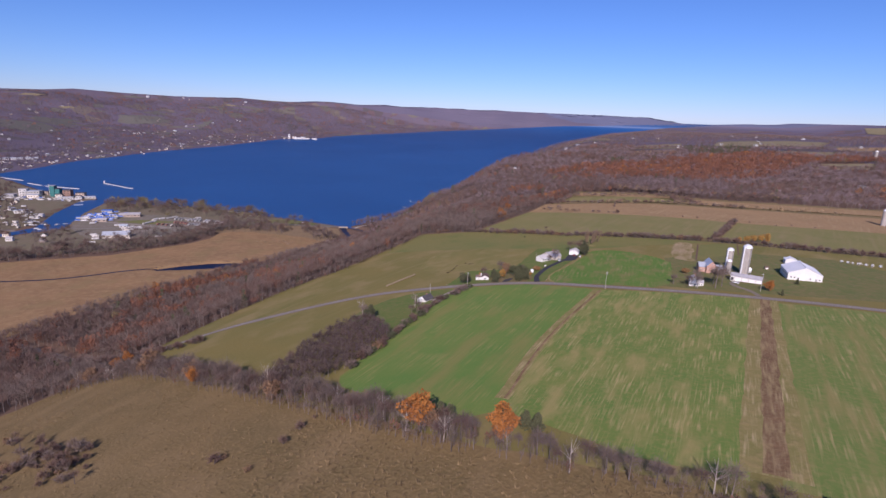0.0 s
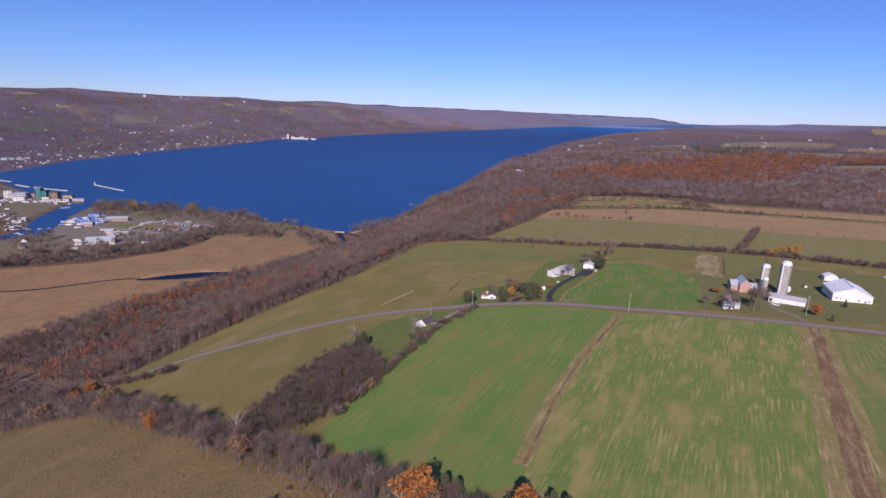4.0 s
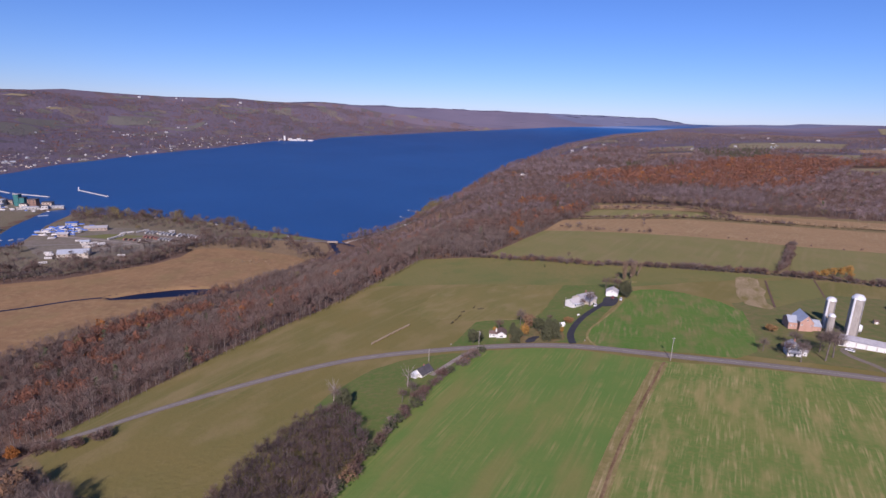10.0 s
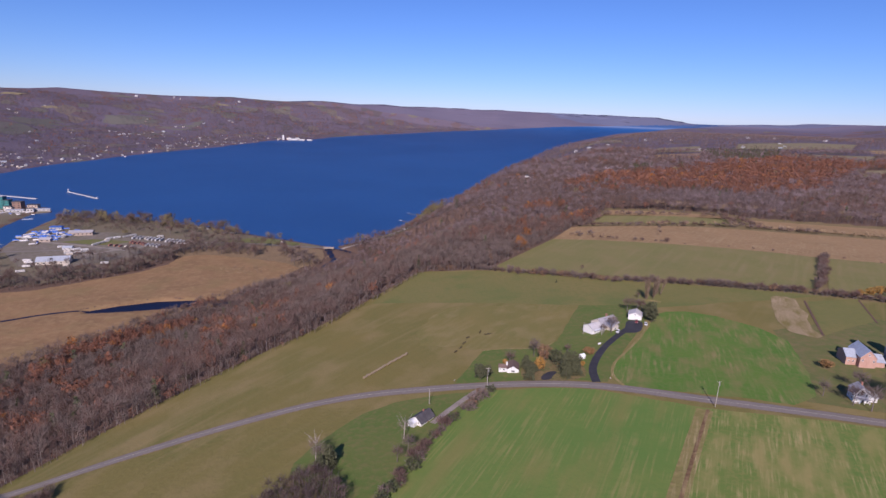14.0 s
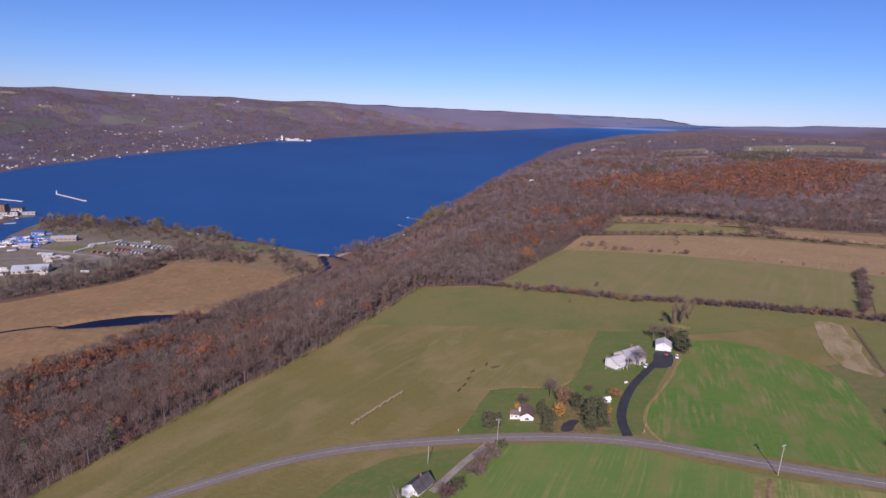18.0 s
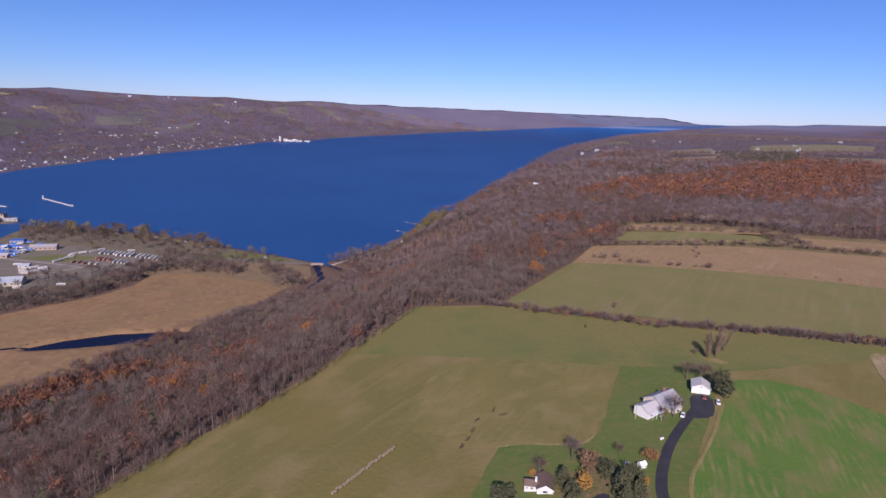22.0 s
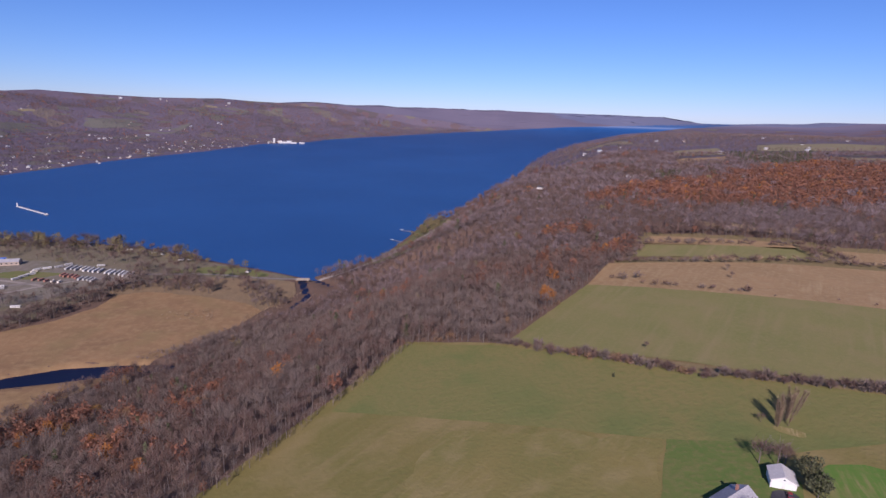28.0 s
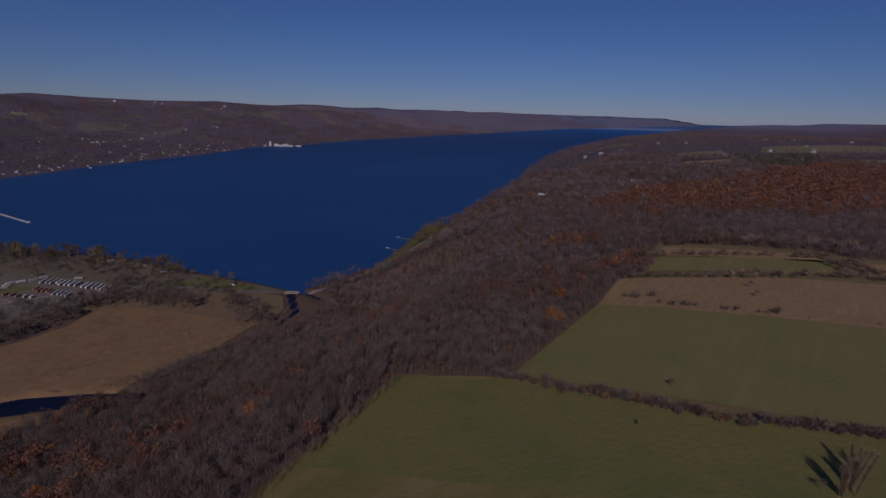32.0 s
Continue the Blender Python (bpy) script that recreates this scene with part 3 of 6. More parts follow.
ribbon("road_farm", [(160, 255), (162, 266), (158, 276), (160, 285), (172, 284)], 3.6, M_LANE, "worn gravel farm drive", 0.3, "driveway")

# ---- trees and shrubs ----
rng = np.random.default_rng(5)
M_BARK = material("bark", [(0.12, 0.10, 0.09), (0.19, 0.16, 0.14)], 1.2, 0.95, 0.3, rand=0.25)
M_TWIG = material("grey_twigs", [(0.174, 0.134, 0.114), (0.147, 0.113, 0.098)], 20, 0.95, tone=True)
M_PLUM = material("purple_brown_twigs", [(0.136, 0.091, 0.077), (0.15, 0.1, 0.08)], 20, 0.95, tone=True)
M_RUST = material("rust_leaves", [(0.21, 0.092, 0.05), (0.16, 0.077, 0.05)], 20, 0.9, tone=True)
M_GOLD = material("orange_leaves", [(0.34, 0.142, 0.027), (0.25, 0.095, 0.025)], 8, 0.9, tone=True)
M_YELLOW = material("yellow_leaves", [(0.205, 0.165, 0.07), (0.165, 0.138, 0.064)], 8, 0.9, tone=True)
M_PINE = material("evergreen_needles", [(0.072, 0.078, 0.038), (0.092, 0.094, 0.048)], 8, 0.9, tone=True)
# pale brush twigs; on the hill woods this paleness is painted haze
M_PALEHAZE = material("pale_hazed_twigs", [(0.215, 0.163, 0.165), (0.185, 0.142, 0.145)], 20, 0.95, tone=True)
M_OSIER = material("pale_osier_twigs", [(0.34, 0.255, 0.15), (0.27, 0.20, 0.125)], 12, 0.95, tone=True)
M_BROWNLEAF = material("brown_oak_leaves", [(0.225, 0.14, 0.08), (0.175, 0.108, 0.065)], 6, 0.95, tone=True)
M_TAWNY = material("tawny_leaves", [(0.29, 0.175, 0.07), (0.22, 0.13, 0.06)], 6, 0.95, tone=True)
M_GOLDLEAF = material("golden_leaves", [(0.39, 0.225, 0.05), (0.3, 0.17, 0.045)], 6, 0.95, tone=True)
# the thicket's twigs, darker than those of the other bare trees
M_DARKTWIG = material("dark_thicket_twigs", [(0.072, 0.052, 0.05), (0.092, 0.064, 0.058)], 12, 0.95, tone=True)
M_PALEBARK = material("pale_bark", [(0.42, 0.37, 0.32), (0.32, 0.28, 0.24)], 1.2, 0.95, 0.3, rand=0.2)
# twigs across the lake, with the violet of distance haze put into the colour
M_HAZEGREY = material("hazed_grey_twigs", [(0.145, 0.126, 0.158), (0.124, 0.108, 0.138)], 20, 0.95, tone=True)
M_HAZEBROWN = material("hazed_brown_twigs", [(0.134, 0.103, 0.122), (0.145, 0.112, 0.126)], 20, 0.95, tone=True)
TREE_MATS = (M_BARK, M_TWIG, M_PLUM, M_RUST, M_GOLD, M_YELLOW, M_PINE)
BARK, TWIG, PLUM, RUST, GOLD, YELLOW, PINE = range(7)


def tube(path, radii, sides):
    """A tapering tube along points, as vertices and triangles."""
    path = np.array(path, float)
    v, f = [], []
    for i, (p, r) in enumerate(zip(path, radii)):
        d = path[min(i + 1, len(path) - 1)] - path[max(i - 1, 0)]
        d /= np.linalg.norm(d) + 1e-9
        a = np.cross(d, (0.31, 0.95, 0.05))
        a /= np.linalg.norm(a)
        b = np.cross(d, a)
        for k in range(sides):
            t = 2 * math.pi * k / sides
            v.append(p + r * (math.cos(t) * a + math.sin(t) * b))
        if i:
            for k in range(sides):
                q = (k + 1) % sides
                A, B, C, D = (i - 1) * sides + k, (i - 1) * sides + q, i * sides + q, i * sides + k
                f += [(A, B, C), (A, C, D)]
    return np.array(v), np.array(f)


def joined(pieces):
    v, f, m, base = [], [], [], 0
    for pv, pf, pm in pieces:
        v.append(pv), f.append(pf + base), m.append(np.full(len(pf), pm) if np.isscalar(pm) else pm)
        base += len(pv)
    return np.concatenate(v), np.concatenate(f), np.concatenate(m)


def outward(n, r, flat=0.75):
    d = r.normal(size=(n, 3))
    d[:, 2] = np.abs(d[:, 2]) * flat * np.where(r.random(n) < 0.2, -0.5, 1)
    return d / np.linalg.norm(d, axis=1)[:, None]


def slivers(n, r, height, wide, low, length, width):
    """Bare twigs: thin pointed blades that fan out from a crown's heart."""
    d = outward(n, r)
    lump = 0.75 + 0.35 * np.sin(3 * d[:, 0] + r.random() * 6) * np.cos(4 * d[:, 1] + r.random() * 6)
    start = d * (0.15 + 0.6 * r.random(n)[:, None] ** 0.7) * lump[:, None] * (wide, wide, (height - low) * 0.55)
    start[:, 2] += low + (height - low) * 0.42
    way = d + 0.5 * r.normal(size=(n, 3)) + (0, 0, 0.45)
    way /= np.linalg.norm(way, axis=1)[:, None]
    side = np.cross(way, r.normal(size=(n, 3)))
    side /= np.linalg.norm(side, axis=1)[:, None]
    reach = length * (0.6 + 0.8 * r.random(n))[:, None]
    w = width * (0.6 + 0.8 * r.random(n))[:, None]
    v = np.stack([start - side * w / 2, start + side * w / 2, start + way * reach], 1).reshape(-1, 3)
    return v, np.arange(3 * n).reshape(-1, 3)


def leaves(n, r, height, wide, low, size, cone=False):
    """Clumps of leaves: small tilted triangles on and in an uneven crown."""
    d = r.normal(size=(n, 3))
    d /= np.linalg.norm(d, axis=1)[:, None]
    a, b = r.random(2) * 6
    lump = 0.78 + 0.3 * np.sin(3.1 * d[:, 0] + a) * np.cos(3.7 * d[:, 1] + b) + 0.12 * np.sin(7 * d[:, 2] + a)
    c = d * (0.55 + 0.45 * r.random(n)[:, None] ** 0.5) * lump[:, None]
    if cone:
        h = r.random(n) ** 1.3
        ang = r.random(n) * 6.283
        slope = np.sqrt(np.maximum(0.02, 1 - h)) if wide / height > 0.4 else 1 - h
        rad = wide * slope * (0.78 + 0.22 * np.sin(h * 34)) * (0.6 + 0.4 * r.random(n)) * (1 + 0.18 * np.sin(3 * ang + 9 * h))
        c = np.stack([rad * np.cos(ang), rad * np.sin(ang), low + (height - low) * h], 1)
    else:
        c = c * (wide, wide, (height - low) * 0.5) + (0, 0, low + (height - low) * 0.5)
    s = size * (0.6 + 0.8 * r.random(n))[:, None, None]
    v = (c[:, None] + s * r.normal(size=(n, 3, 3)) * 0.6).reshape(-1, 3)
    return v, np.arange(3 * n).reshape(-1, 3)


def limbs(r, height, wide, count, sides=4, thick=0.16):
    lean = r.normal(size=2) * 0.02 * height
    top = (lean[0], lean[1], height * 0.72)
    out = [tube([(0, 0, -0.6), (lean[0] * 0.4, lean[1] * 0.4, height * 0.35), top, (top[0] * 1.2, top[1] * 1.2, height * 0.97)],
                (thick * 1.5, thick, thick * 0.5, 0.02), sides)]
    for k in range(count):
        a = 6.283 * (k / count) + r.random()
        z0 = height * (0.25 + 0.4 * r.random())
        reach = wide * (0.65 + 0.35 * r.random())
        out.append(tube([(lean[0] * 0.5, lean[1] * 0.5, z0), (reach * 0.45 * math.cos(a), reach * 0.45 * math.sin(a), z0 + height * 0.14),
                         (reach * math.cos(a), reach * math.sin(a), min(height * 0.95, z0 + height * (0.22 + 0.2 * r.random())))],
                        (thick * 0.55, thick * 0.35, 0.02), 3))
    return [(v, f, BARK) for v, f in out]


def proto(kind, seed, height=11.0, wide=3.4, full=110, coarse=1.0):
    r = np.random.default_rng(seed)
    arms = 5 if coarse < 2 else 2
    if kind in (TWIG, PLUM):
        return joined(limbs(r, height, wide, arms, 3) + [(*slivers(full, r, height, wide, height * 0.22, height * 0.2, height * 0.011 * coarse), kind)])
    if kind == PINE:
        return joined(limbs(r, height, 0.5, 0, 4) + [(*leaves(full, r, height, wide * 0.85, height * 0.08, 0.85, True), kind)])
    return joined(limbs(r, height, wide, arms, 3) + [(*leaves(full, r, height, wide, height * 0.2, 0.75 if coarse < 2 else 1.05), kind)])


def scatter(name, protos, pick, place, size, label, category="woods", far=False):
    """ONE joined mesh of many trees: which prototype, where and how large."""
    v, f, m, t, base = [], [], [], [], 0
    for k, (pv, pf, pm) in enumerate(protos):
        at = np.where(pick == k)[0]
        if not len(at):
            continue
        a = rng.random(len(at)) * 6.283
        c, s = np.cos(a), np.sin(a)
        x = c[:, None] * pv[:, 0] - s[:, None] * pv[:, 1]
        y = s[:, None] * pv[:, 0] + c[:, None] * pv[:, 1]
        w = np.stack([x, y, np.broadcast_to(pv[:, 2], x.shape)], 2) * size[at][:, None, None] + place[at][:, None]
        v.append(w.reshape(-1, 3))
        f.append((pf[None] + (np.arange(len(at)) * len(pv))[:, None, None] + base).reshape(-1, 3))
        m.append(np.tile(pm, len(at)))
        t.append(np.repeat(rng.random(len(at)), len(pf)))
        base += len(at) * len(pv)
    v = np.concatenate(v)
    v = (drawn_in(v) if far else v) * PLAN
    ob = new(name, numpy_mesh(name, v, np.concatenate(f), TREE_MATS, np.concatenate(m), np.concatenate(t)))
    return tagged(ob, label, category, kind="stuff")


def near_line(x, y, line, reach):
    best = np.full(len(x), 1e9)
    for (x0, y0), (x1, y1) in zip(line, line[1:]):
        t = np.clip(((x - x0) * (x1 - x0) + (y - y0) * (y1 - y0)) / ((x1 - x0) ** 2 + (y1 - y0) ** 2), 0, 1)
        best = np.minimum(best, np.hypot(x - x0 - t * (x1 - x0), y - y0 - t * (y1 - y0)))
    return best < reach


def sown(x0, x1, y0, y1, step):
    gx, gy = np.meshgrid(np.arange(x0, x1, step), np.arange(y0, y1, step))
    return (gx + rng.uniform(-0.45, 0.45, gx.shape) * step).ravel(), (gy + rng.uniform(-0.45, 0.45, gy.shape) * step).ravel()


OPEN_LAND = [WOOD_EDGE[2:] + [(26, 482), (90, 567), (116, 610), (134, 618), (150, 655), (176, 692), (284, 666), (300, 648), (640, 570), (640, -100), (-40, -80), (-360, -20), (-300, 180), (-212, 236), (-178, 262)]] + [outline for outline, mat, words in HILL_FIELDS]


HILL_HOMES = [(723, 2127, 4), (408, 1693, 4), (388, 1770, 0), (124, 944, 1), (277, 1054, 1), (656, 1546, 0), (689, 1585, 1), (1297, 2492, 4), (1375, 2433, 0), (1092, 1920, 1),
              (930, 1646, 4), (848, 1691, 0), (1433, 2202, 4), (820, 2131, 2), (474, 1740, 1), (635, 819, 1), (1010, 1760, 1), (1180, 1560, 0)]
SPIT = [(-104, 800), (-84, 866), (-62, 915), (-52, 960), (-46, 1010), (-38, 1080), (16, 1075), (10, 1010), (0, 950), (-22, 895), (-48, 850), (-70, 800)]


def wooded(x, y, slack=0.0):
    keep = ~np.any([inside(x, y, p) for p in OPEN_LAND], 0)
    foot = np.interp(y, FOOT[:, 0], FOOT[:, 1])
    keep &= ~inside(x, y, SPIT)
    for hx, hy, k in HILL_HOMES:
        keep &= np.hypot(x - hx + 6, y - hy + 12) > 17
    return keep & (x > foot + 4 + slack) & (ground_height(x, y) > 1.2) & ~near_line(x, y, ROAD[:6], 4.8)


# where the rust-leaved oaks stand: on the slope (x, y, reach, share), and in bands on the hill
OAKS = [(-289, 335, 14, .5), (-248, 425, 12, .8), (-244, 443, 12, .85), (-236, 454, 11, .85), (-228, 465, 13, .85), (-215, 482, 13, .9), (-200, 489, 12, .9), (-169, 485, 9, .8),
        (-152, 473, 9, .7), (-140, 488, 8, .6), (-124, 493, 10, .7), (-164, 341, 8, .5), (-156, 449, 11, .8), (-139, 435, 9, .7), (-139, 460, 8, .7),
        (-118, 463, 9, .7), (-182, 440, 9, .6), (-202, 383, 10, .75), (-230, 336, 13, .7), (-229, 359, 11, .6), (-197, 340, 11, .7), (-185, 298, 9, .5),
        (-230, 317, 11, .6), (-242, 410, 8, .5), (-254, 448, 8, .5), (-167, 366, 8, .5), (-214, 424, 10, .7), (-226, 404, 10, .6), (-203, 544, 9, .5),
        (-120, 494, 7, .5), (-117, 448, 8, .5)]
OAK_BANDS = [([(154, 876), (225, 940), (337, 1035), (484, 1160), (554, 1215), (720, 1320), (820, 1190), (606, 985), (532, 890), (421, 838), (326, 842), (258, 830), (207, 812)], .9),
             ([(60, 705), (80, 730), (128, 745), (135, 728), (95, 708)], .7), ([(66, 628), (70, 655), (92, 662), (95, 640)], .6),
             ([(110, 636), (112, 662), (150, 684), (160, 668), (142, 636)], .75), ([(700, 1290), (740, 1330), (960, 1230), (900, 1130), (760, 1180)], .7)]
PINE_WOOD = [[(570, 1290), (640, 1480), (690, 1545), (820, 1600), (940, 1640), (700, 1275), (600, 1220)], [(290, 1020), (340, 1085), (380, 1110), (350, 1050), (310, 1010)]]


def species(x, y):
    """Kinds of tree by place: rust-leaved oaks in drifts, bare trees elsewhere."""
    wave = np.array([noise.noise((a / 80, b / 80, 0)) for a, b in zip(x, y)])
    ripple = np.array([noise.noise((a / 22, b / 22, 4)) for a, b in zip(x, y)])
    rust = 0.015 + 0.12 * wave + 0.08 * ripple
    for ox, oy, reach, share in OAKS:
        rust = np.maximum(rust, (share + 0.1) * smooth(1.5 - 1.2 * np.hypot(x - ox, y - oy) / reach))
    sx, sy = x + 26 * ripple, y + 22 + 34 * ripple
    for outline, share in OAK_BANDS:
        rust = np.where(inside(sx, sy, outline), share - 0.12 + 0.7 * wave + 0.3 * ripple, rust)
    kind = np.where(rng.random(len(x)) < rust, RUST, np.where(rng.random(len(x)) < np.where(y < 430, 0.62, 0.42) + 0.9 * wave + 0.5 * ripple, PLUM, TWIG))
    for outline in PINE_WOOD:
        kind = np.where(inside(x, y, outline) & (rng.random(len(x)) < 0.6), PINE, kind)
    kind = np.where((kind == RUST) & (rng.random(len(x)) < 0.05), GOLD, kind)
    q = rng.random(len(x))
    return np.where(q < 0.01, PINE, np.where(q > 0.998, YELLOW, kind))


def wood(name, box, step, full, tall, label, slack=0.0, far=False, keep=None):
    x, y = sown(*box, step)
    ok = wooded(x, y, slack)
    if keep is not None:
        ok &= keep(x, y)
    x, y = x[ok], y[ok]
    kind = species(x, y)
    protos, pick = [], np.zeros(len(x), int)
    for k in range(1, 7):
        for s in range(3):
            pick[(kind == k) & (np.arange(len(x)) % 3 == s)] = len(protos)
            protos.append(proto(k, 10 * k + s, 11.0, 3.3 if full > 60 else 4.2, full, 1.0 if full > 60 else 2.6))
    size = tall / 11 * rng.uniform(0.7, 1.2, len(x))
    ob = scatter(name, protos, pick, np.column_stack([x, y, ground_height(x, y)]), size, label, far=far)
    # woods further off get the paler twig colour, haze painted into it
    if full < 100:
        ob.data.materials[TWIG] = M_PALEHAZE
    return len(x)


wood("slope_wood", (-340, 135, 180, 640), 4.4, 150, 10.5, "bare grey-brown and rust-leaved trees covering the slope")
wood("lakeside_wood", (-170, 420, 640, 860), 5.6, 84, 11.5, "bare purple-brown woods above the lake shore")
wood("hill_wood", (-90, 1000, 860, 1500), 8.0, 58, 12.5, "rust and grey autumn woods on the hill")
wood("field_side_wood", (420, 1300, 560, 860), 9, 52, 12.0, "bare woods beyond the fields")
wood("far_wood", (80, 2200, 1500, 3600), 20, 22, 14.0, "far bare woods on the lake's hillside", far=True)
wood("east_wood", (1000, 2200, 300, 1500), 20, 22, 15.0, "far bare woods beyond the farmland", far=True)


def far_shore():
    x, y = sown(-2900, 900, 300, 5600, 21)
    west = np.interp(y, WEST[:, 0], WEST[:, 1]) - x
    wave = np.array([noise.noise((a / 170, b / 170, 5)) for a, b in zip(x, y)])
    ok = (west > 12) & (west < 1750) & (wave > -0.3)
    for outline, mat, trees in FAR_FIELDS:
        ok &= ~inside(x, y, outline) | (rng.random(len(x)) < trees)
    x, y, wave = x[ok], y[ok], wave[ok]
    p = rng.random(len(x))
    pick = np.where(p < 0.05 + 0.3 * np.maximum(wave, 0), 2, np.where(p < 0.5, 1, 0)) * 2 + (rng.random(len(x)) < 0.5)
    pick = np.where(rng.random(len(x)) < 0.04, 6, pick)
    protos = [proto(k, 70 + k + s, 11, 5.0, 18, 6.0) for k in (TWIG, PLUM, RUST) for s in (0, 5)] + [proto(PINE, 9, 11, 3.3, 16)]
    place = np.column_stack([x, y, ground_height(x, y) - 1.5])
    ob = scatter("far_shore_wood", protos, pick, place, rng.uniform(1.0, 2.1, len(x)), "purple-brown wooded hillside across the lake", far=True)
    # bare trees here take the twig colours with haze painted in
    ob.data.materials[TWIG], ob.data.materials[PLUM] = M_HAZEGREY, M_HAZEBROWN


far_shore()


def marsh_wood():
    """Bare scrub between the marsh and the village, and along the lake's low south shore."""
    x, y = sown(-980, -130, 470, 1110, 4.3)
    belt = near_line(x, y, [(-760, 488), (-470, 544), (-388, 588), (-336, 634), (-316, 690)], 16)
    shore = near_line(x, y, [(-540, 868), (-440, 870), (-360, 850), (-300, 820)], 19) & (rng.random(len(x)) < 0.85)
    shore2 = near_line(x, y, [(-300, 815), (-200, 780)], 9) & (rng.random(len(x)) < 0.22)
    river = near_line(x, y, [(-306, 722), (-250, 728), (-200, 724), (-170, 712), (-158, 690)], 16) & (rng.random(len(x)) < 0.85)
    town = inside(x, y, [(-760, 560), (-470, 560), (-420, 620), (-520, 700), (-760, 900)]) & (rng.random(len(x)) < 0.2)
    town |= inside(x, y, [(-980, 930), (-800, 900), (-765, 925), (-790, 985), (-980, 1110)]) & (rng.random(len(x)) < 0.5)
    town |= inside(x, y, [(-420, 600), (-330, 700), (-345, 715), (-440, 640)]) & (rng.random(len(x)) < 0.5)
    town |= inside(x, y, [(-330, 720), (-180, 760), (-200, 780), (-330, 800)]) & (rng.random(len(x)) < 0.3)
    low = rng.random(len(x)) < 0.5
    town |= inside(x, y, [(-540, 810), (-420, 800), (-320, 785), (-300, 815), (-430, 858), (-540, 870)]) & (rng.random(len(x)) < 0.3)
    wave = np.array([noise.noise((a / 24, b / 24, 8)) for a, b in zip(x, y)])
    ok = (belt | shore | shore2 | river | town) & (ground_height(x, y) > 0.9) & (belt | (rng.random(len(x)) < 0.75 + 1.6 * wave))
    x, y, shore, wave, low = x[ok], y[ok], (shore | shore2)[ok], wave[ok], low[ok]
    p = rng.random(len(x))
    kind = np.where(shore & (p < 0.3), 2, np.where(p < 0.6, 0, 1))
    protos = [proto(TWIG, 31, 11, 3.8, 120, 1.3), proto(PLUM, 32, 11, 3.8, 120, 1.3), proto(YELLOW, 33, 11, 4.2, 120)]
    scatter("shore_scrub", protos, kind, np.column_stack([x, y, ground_height(x, y)]), np.where(shore, 0.95, 1.05) * rng.uniform(0.6, 1.4, len(x)) * (1 + 0.7 * wave) * np.where(low, 0.5, 1), "bare grey scrub and yellow willows by the marsh", "scrub")


marsh_wood()


def marsh_fringe():
    """Low pale brush where the slope runs out into the marsh, and reed clumps on it."""
    x, y = sown(-345, -120, 330, 720, 2.6)
    off = x - np.interp(y, FOOT[:, 0], FOOT[:, 1])
    wave = np.array([noise.noise((a / 18, b / 18, 6)) for a, b in zip(x, y)])
    fringe = (off > -12) & (off < 14) & (rng.random(len(x)) < 0.6 + wave)
    clumps = (np.hypot((x + 213) / 24, (y - 655) / 13) < 1) & (rng.random(len(x)) < 0.4)
    banks = near_line(x, y, [(-146, 752), (-134, 716), (-140, 690), (-156, 655)], 12) & (rng.random(len(x)) < 0.6)
    ok = (fringe | clumps | banks) & (ground_height(x, y) > 1.0)
    x, y, clumps = x[ok], y[ok], (clumps | banks)[ok]
    protos = [proto(TWIG, 61, 11, 4.4, 70, 1.2), proto(PLUM, 62, 11, 4.4, 70, 1.2), proto(YELLOW, 63, 11, 4.6, 60, 1.2)]
    pick = np.where(clumps, 2, (rng.random(len(x)) < 0.35).astype(int))
    ob = scatter("marsh_fringe", protos, pick, np.column_stack([x, y, ground_height(x, y)]), np.where(clumps, 0.2, 0.34) * rng.uniform(0.6, 1.4, len(x)), "low pale grey brush and reed clumps along the marsh", "scrub")
    ob.data.materials[YELLOW], ob.data.materials[TWIG] = M_OSIER, M_PALEHAZE


marsh_fringe()


def thing(name, x, y, label, category, group="", turn=0.0, z=None):
    e = new(name)
    e.empty_display_size = 0.5
    e.matrix_world = spot(x, y, 0, turn) if z is None else pose(x * PLAN, y * PLAN, z, 0, 0, turn)
    return tagged(e, label, category, group)


def child(name, me, parent, label=""):
    ob = new(name, me)
    ob.parent = parent
    return tagged(ob, label)


def tree(kind, seed, height, wide, full, label, name="tree", fine=1.0, bark=None):
    """One tree with its trunk and crown, standing at the origin, to be copied."""
    r = np.random.default_rng(seed)
    e = new(name)
    tagged(e, label, "tree")
    tv, tf, _ = joined(limbs(r, height, wide, 0 if kind == PINE else 9, 6, 0.015 * height))
    child("trunk", numpy_mesh("trunk", tv, tf, (bark or M_BARK,), shade=True), e)
    if kind in (TWIG, PLUM):
        cv, cf = slivers(full, r, height, wide, height * 0.2, height * 0.15 * fine, height * 0.0065 * fine)
    elif kind == PINE:
        cv, cf = leaves(full, r, height, wide, height * (0.06 if wide < 3 else 0.1), 0.55 * fine, True)
    else:
        cv, cf = leaves(full, r, height, wide, height * 0.2, 0.42 * fine)
    tone = np.random.default_rng(seed + 1).random(len(cf)) * 0.7 + 0.15
    child("crown", numpy_mesh("crown", cv, cf, (TREE_MATS[kind],), tone=tone), e)
    e.location = (0, 0, -900)
    return e


def leafed(pattern, mat):
    """Gives a tree pattern's crown other leaves."""
    for ob in pattern.children:
        if ob.name.startswith("crown"):
            ob.data.materials[0] = mat


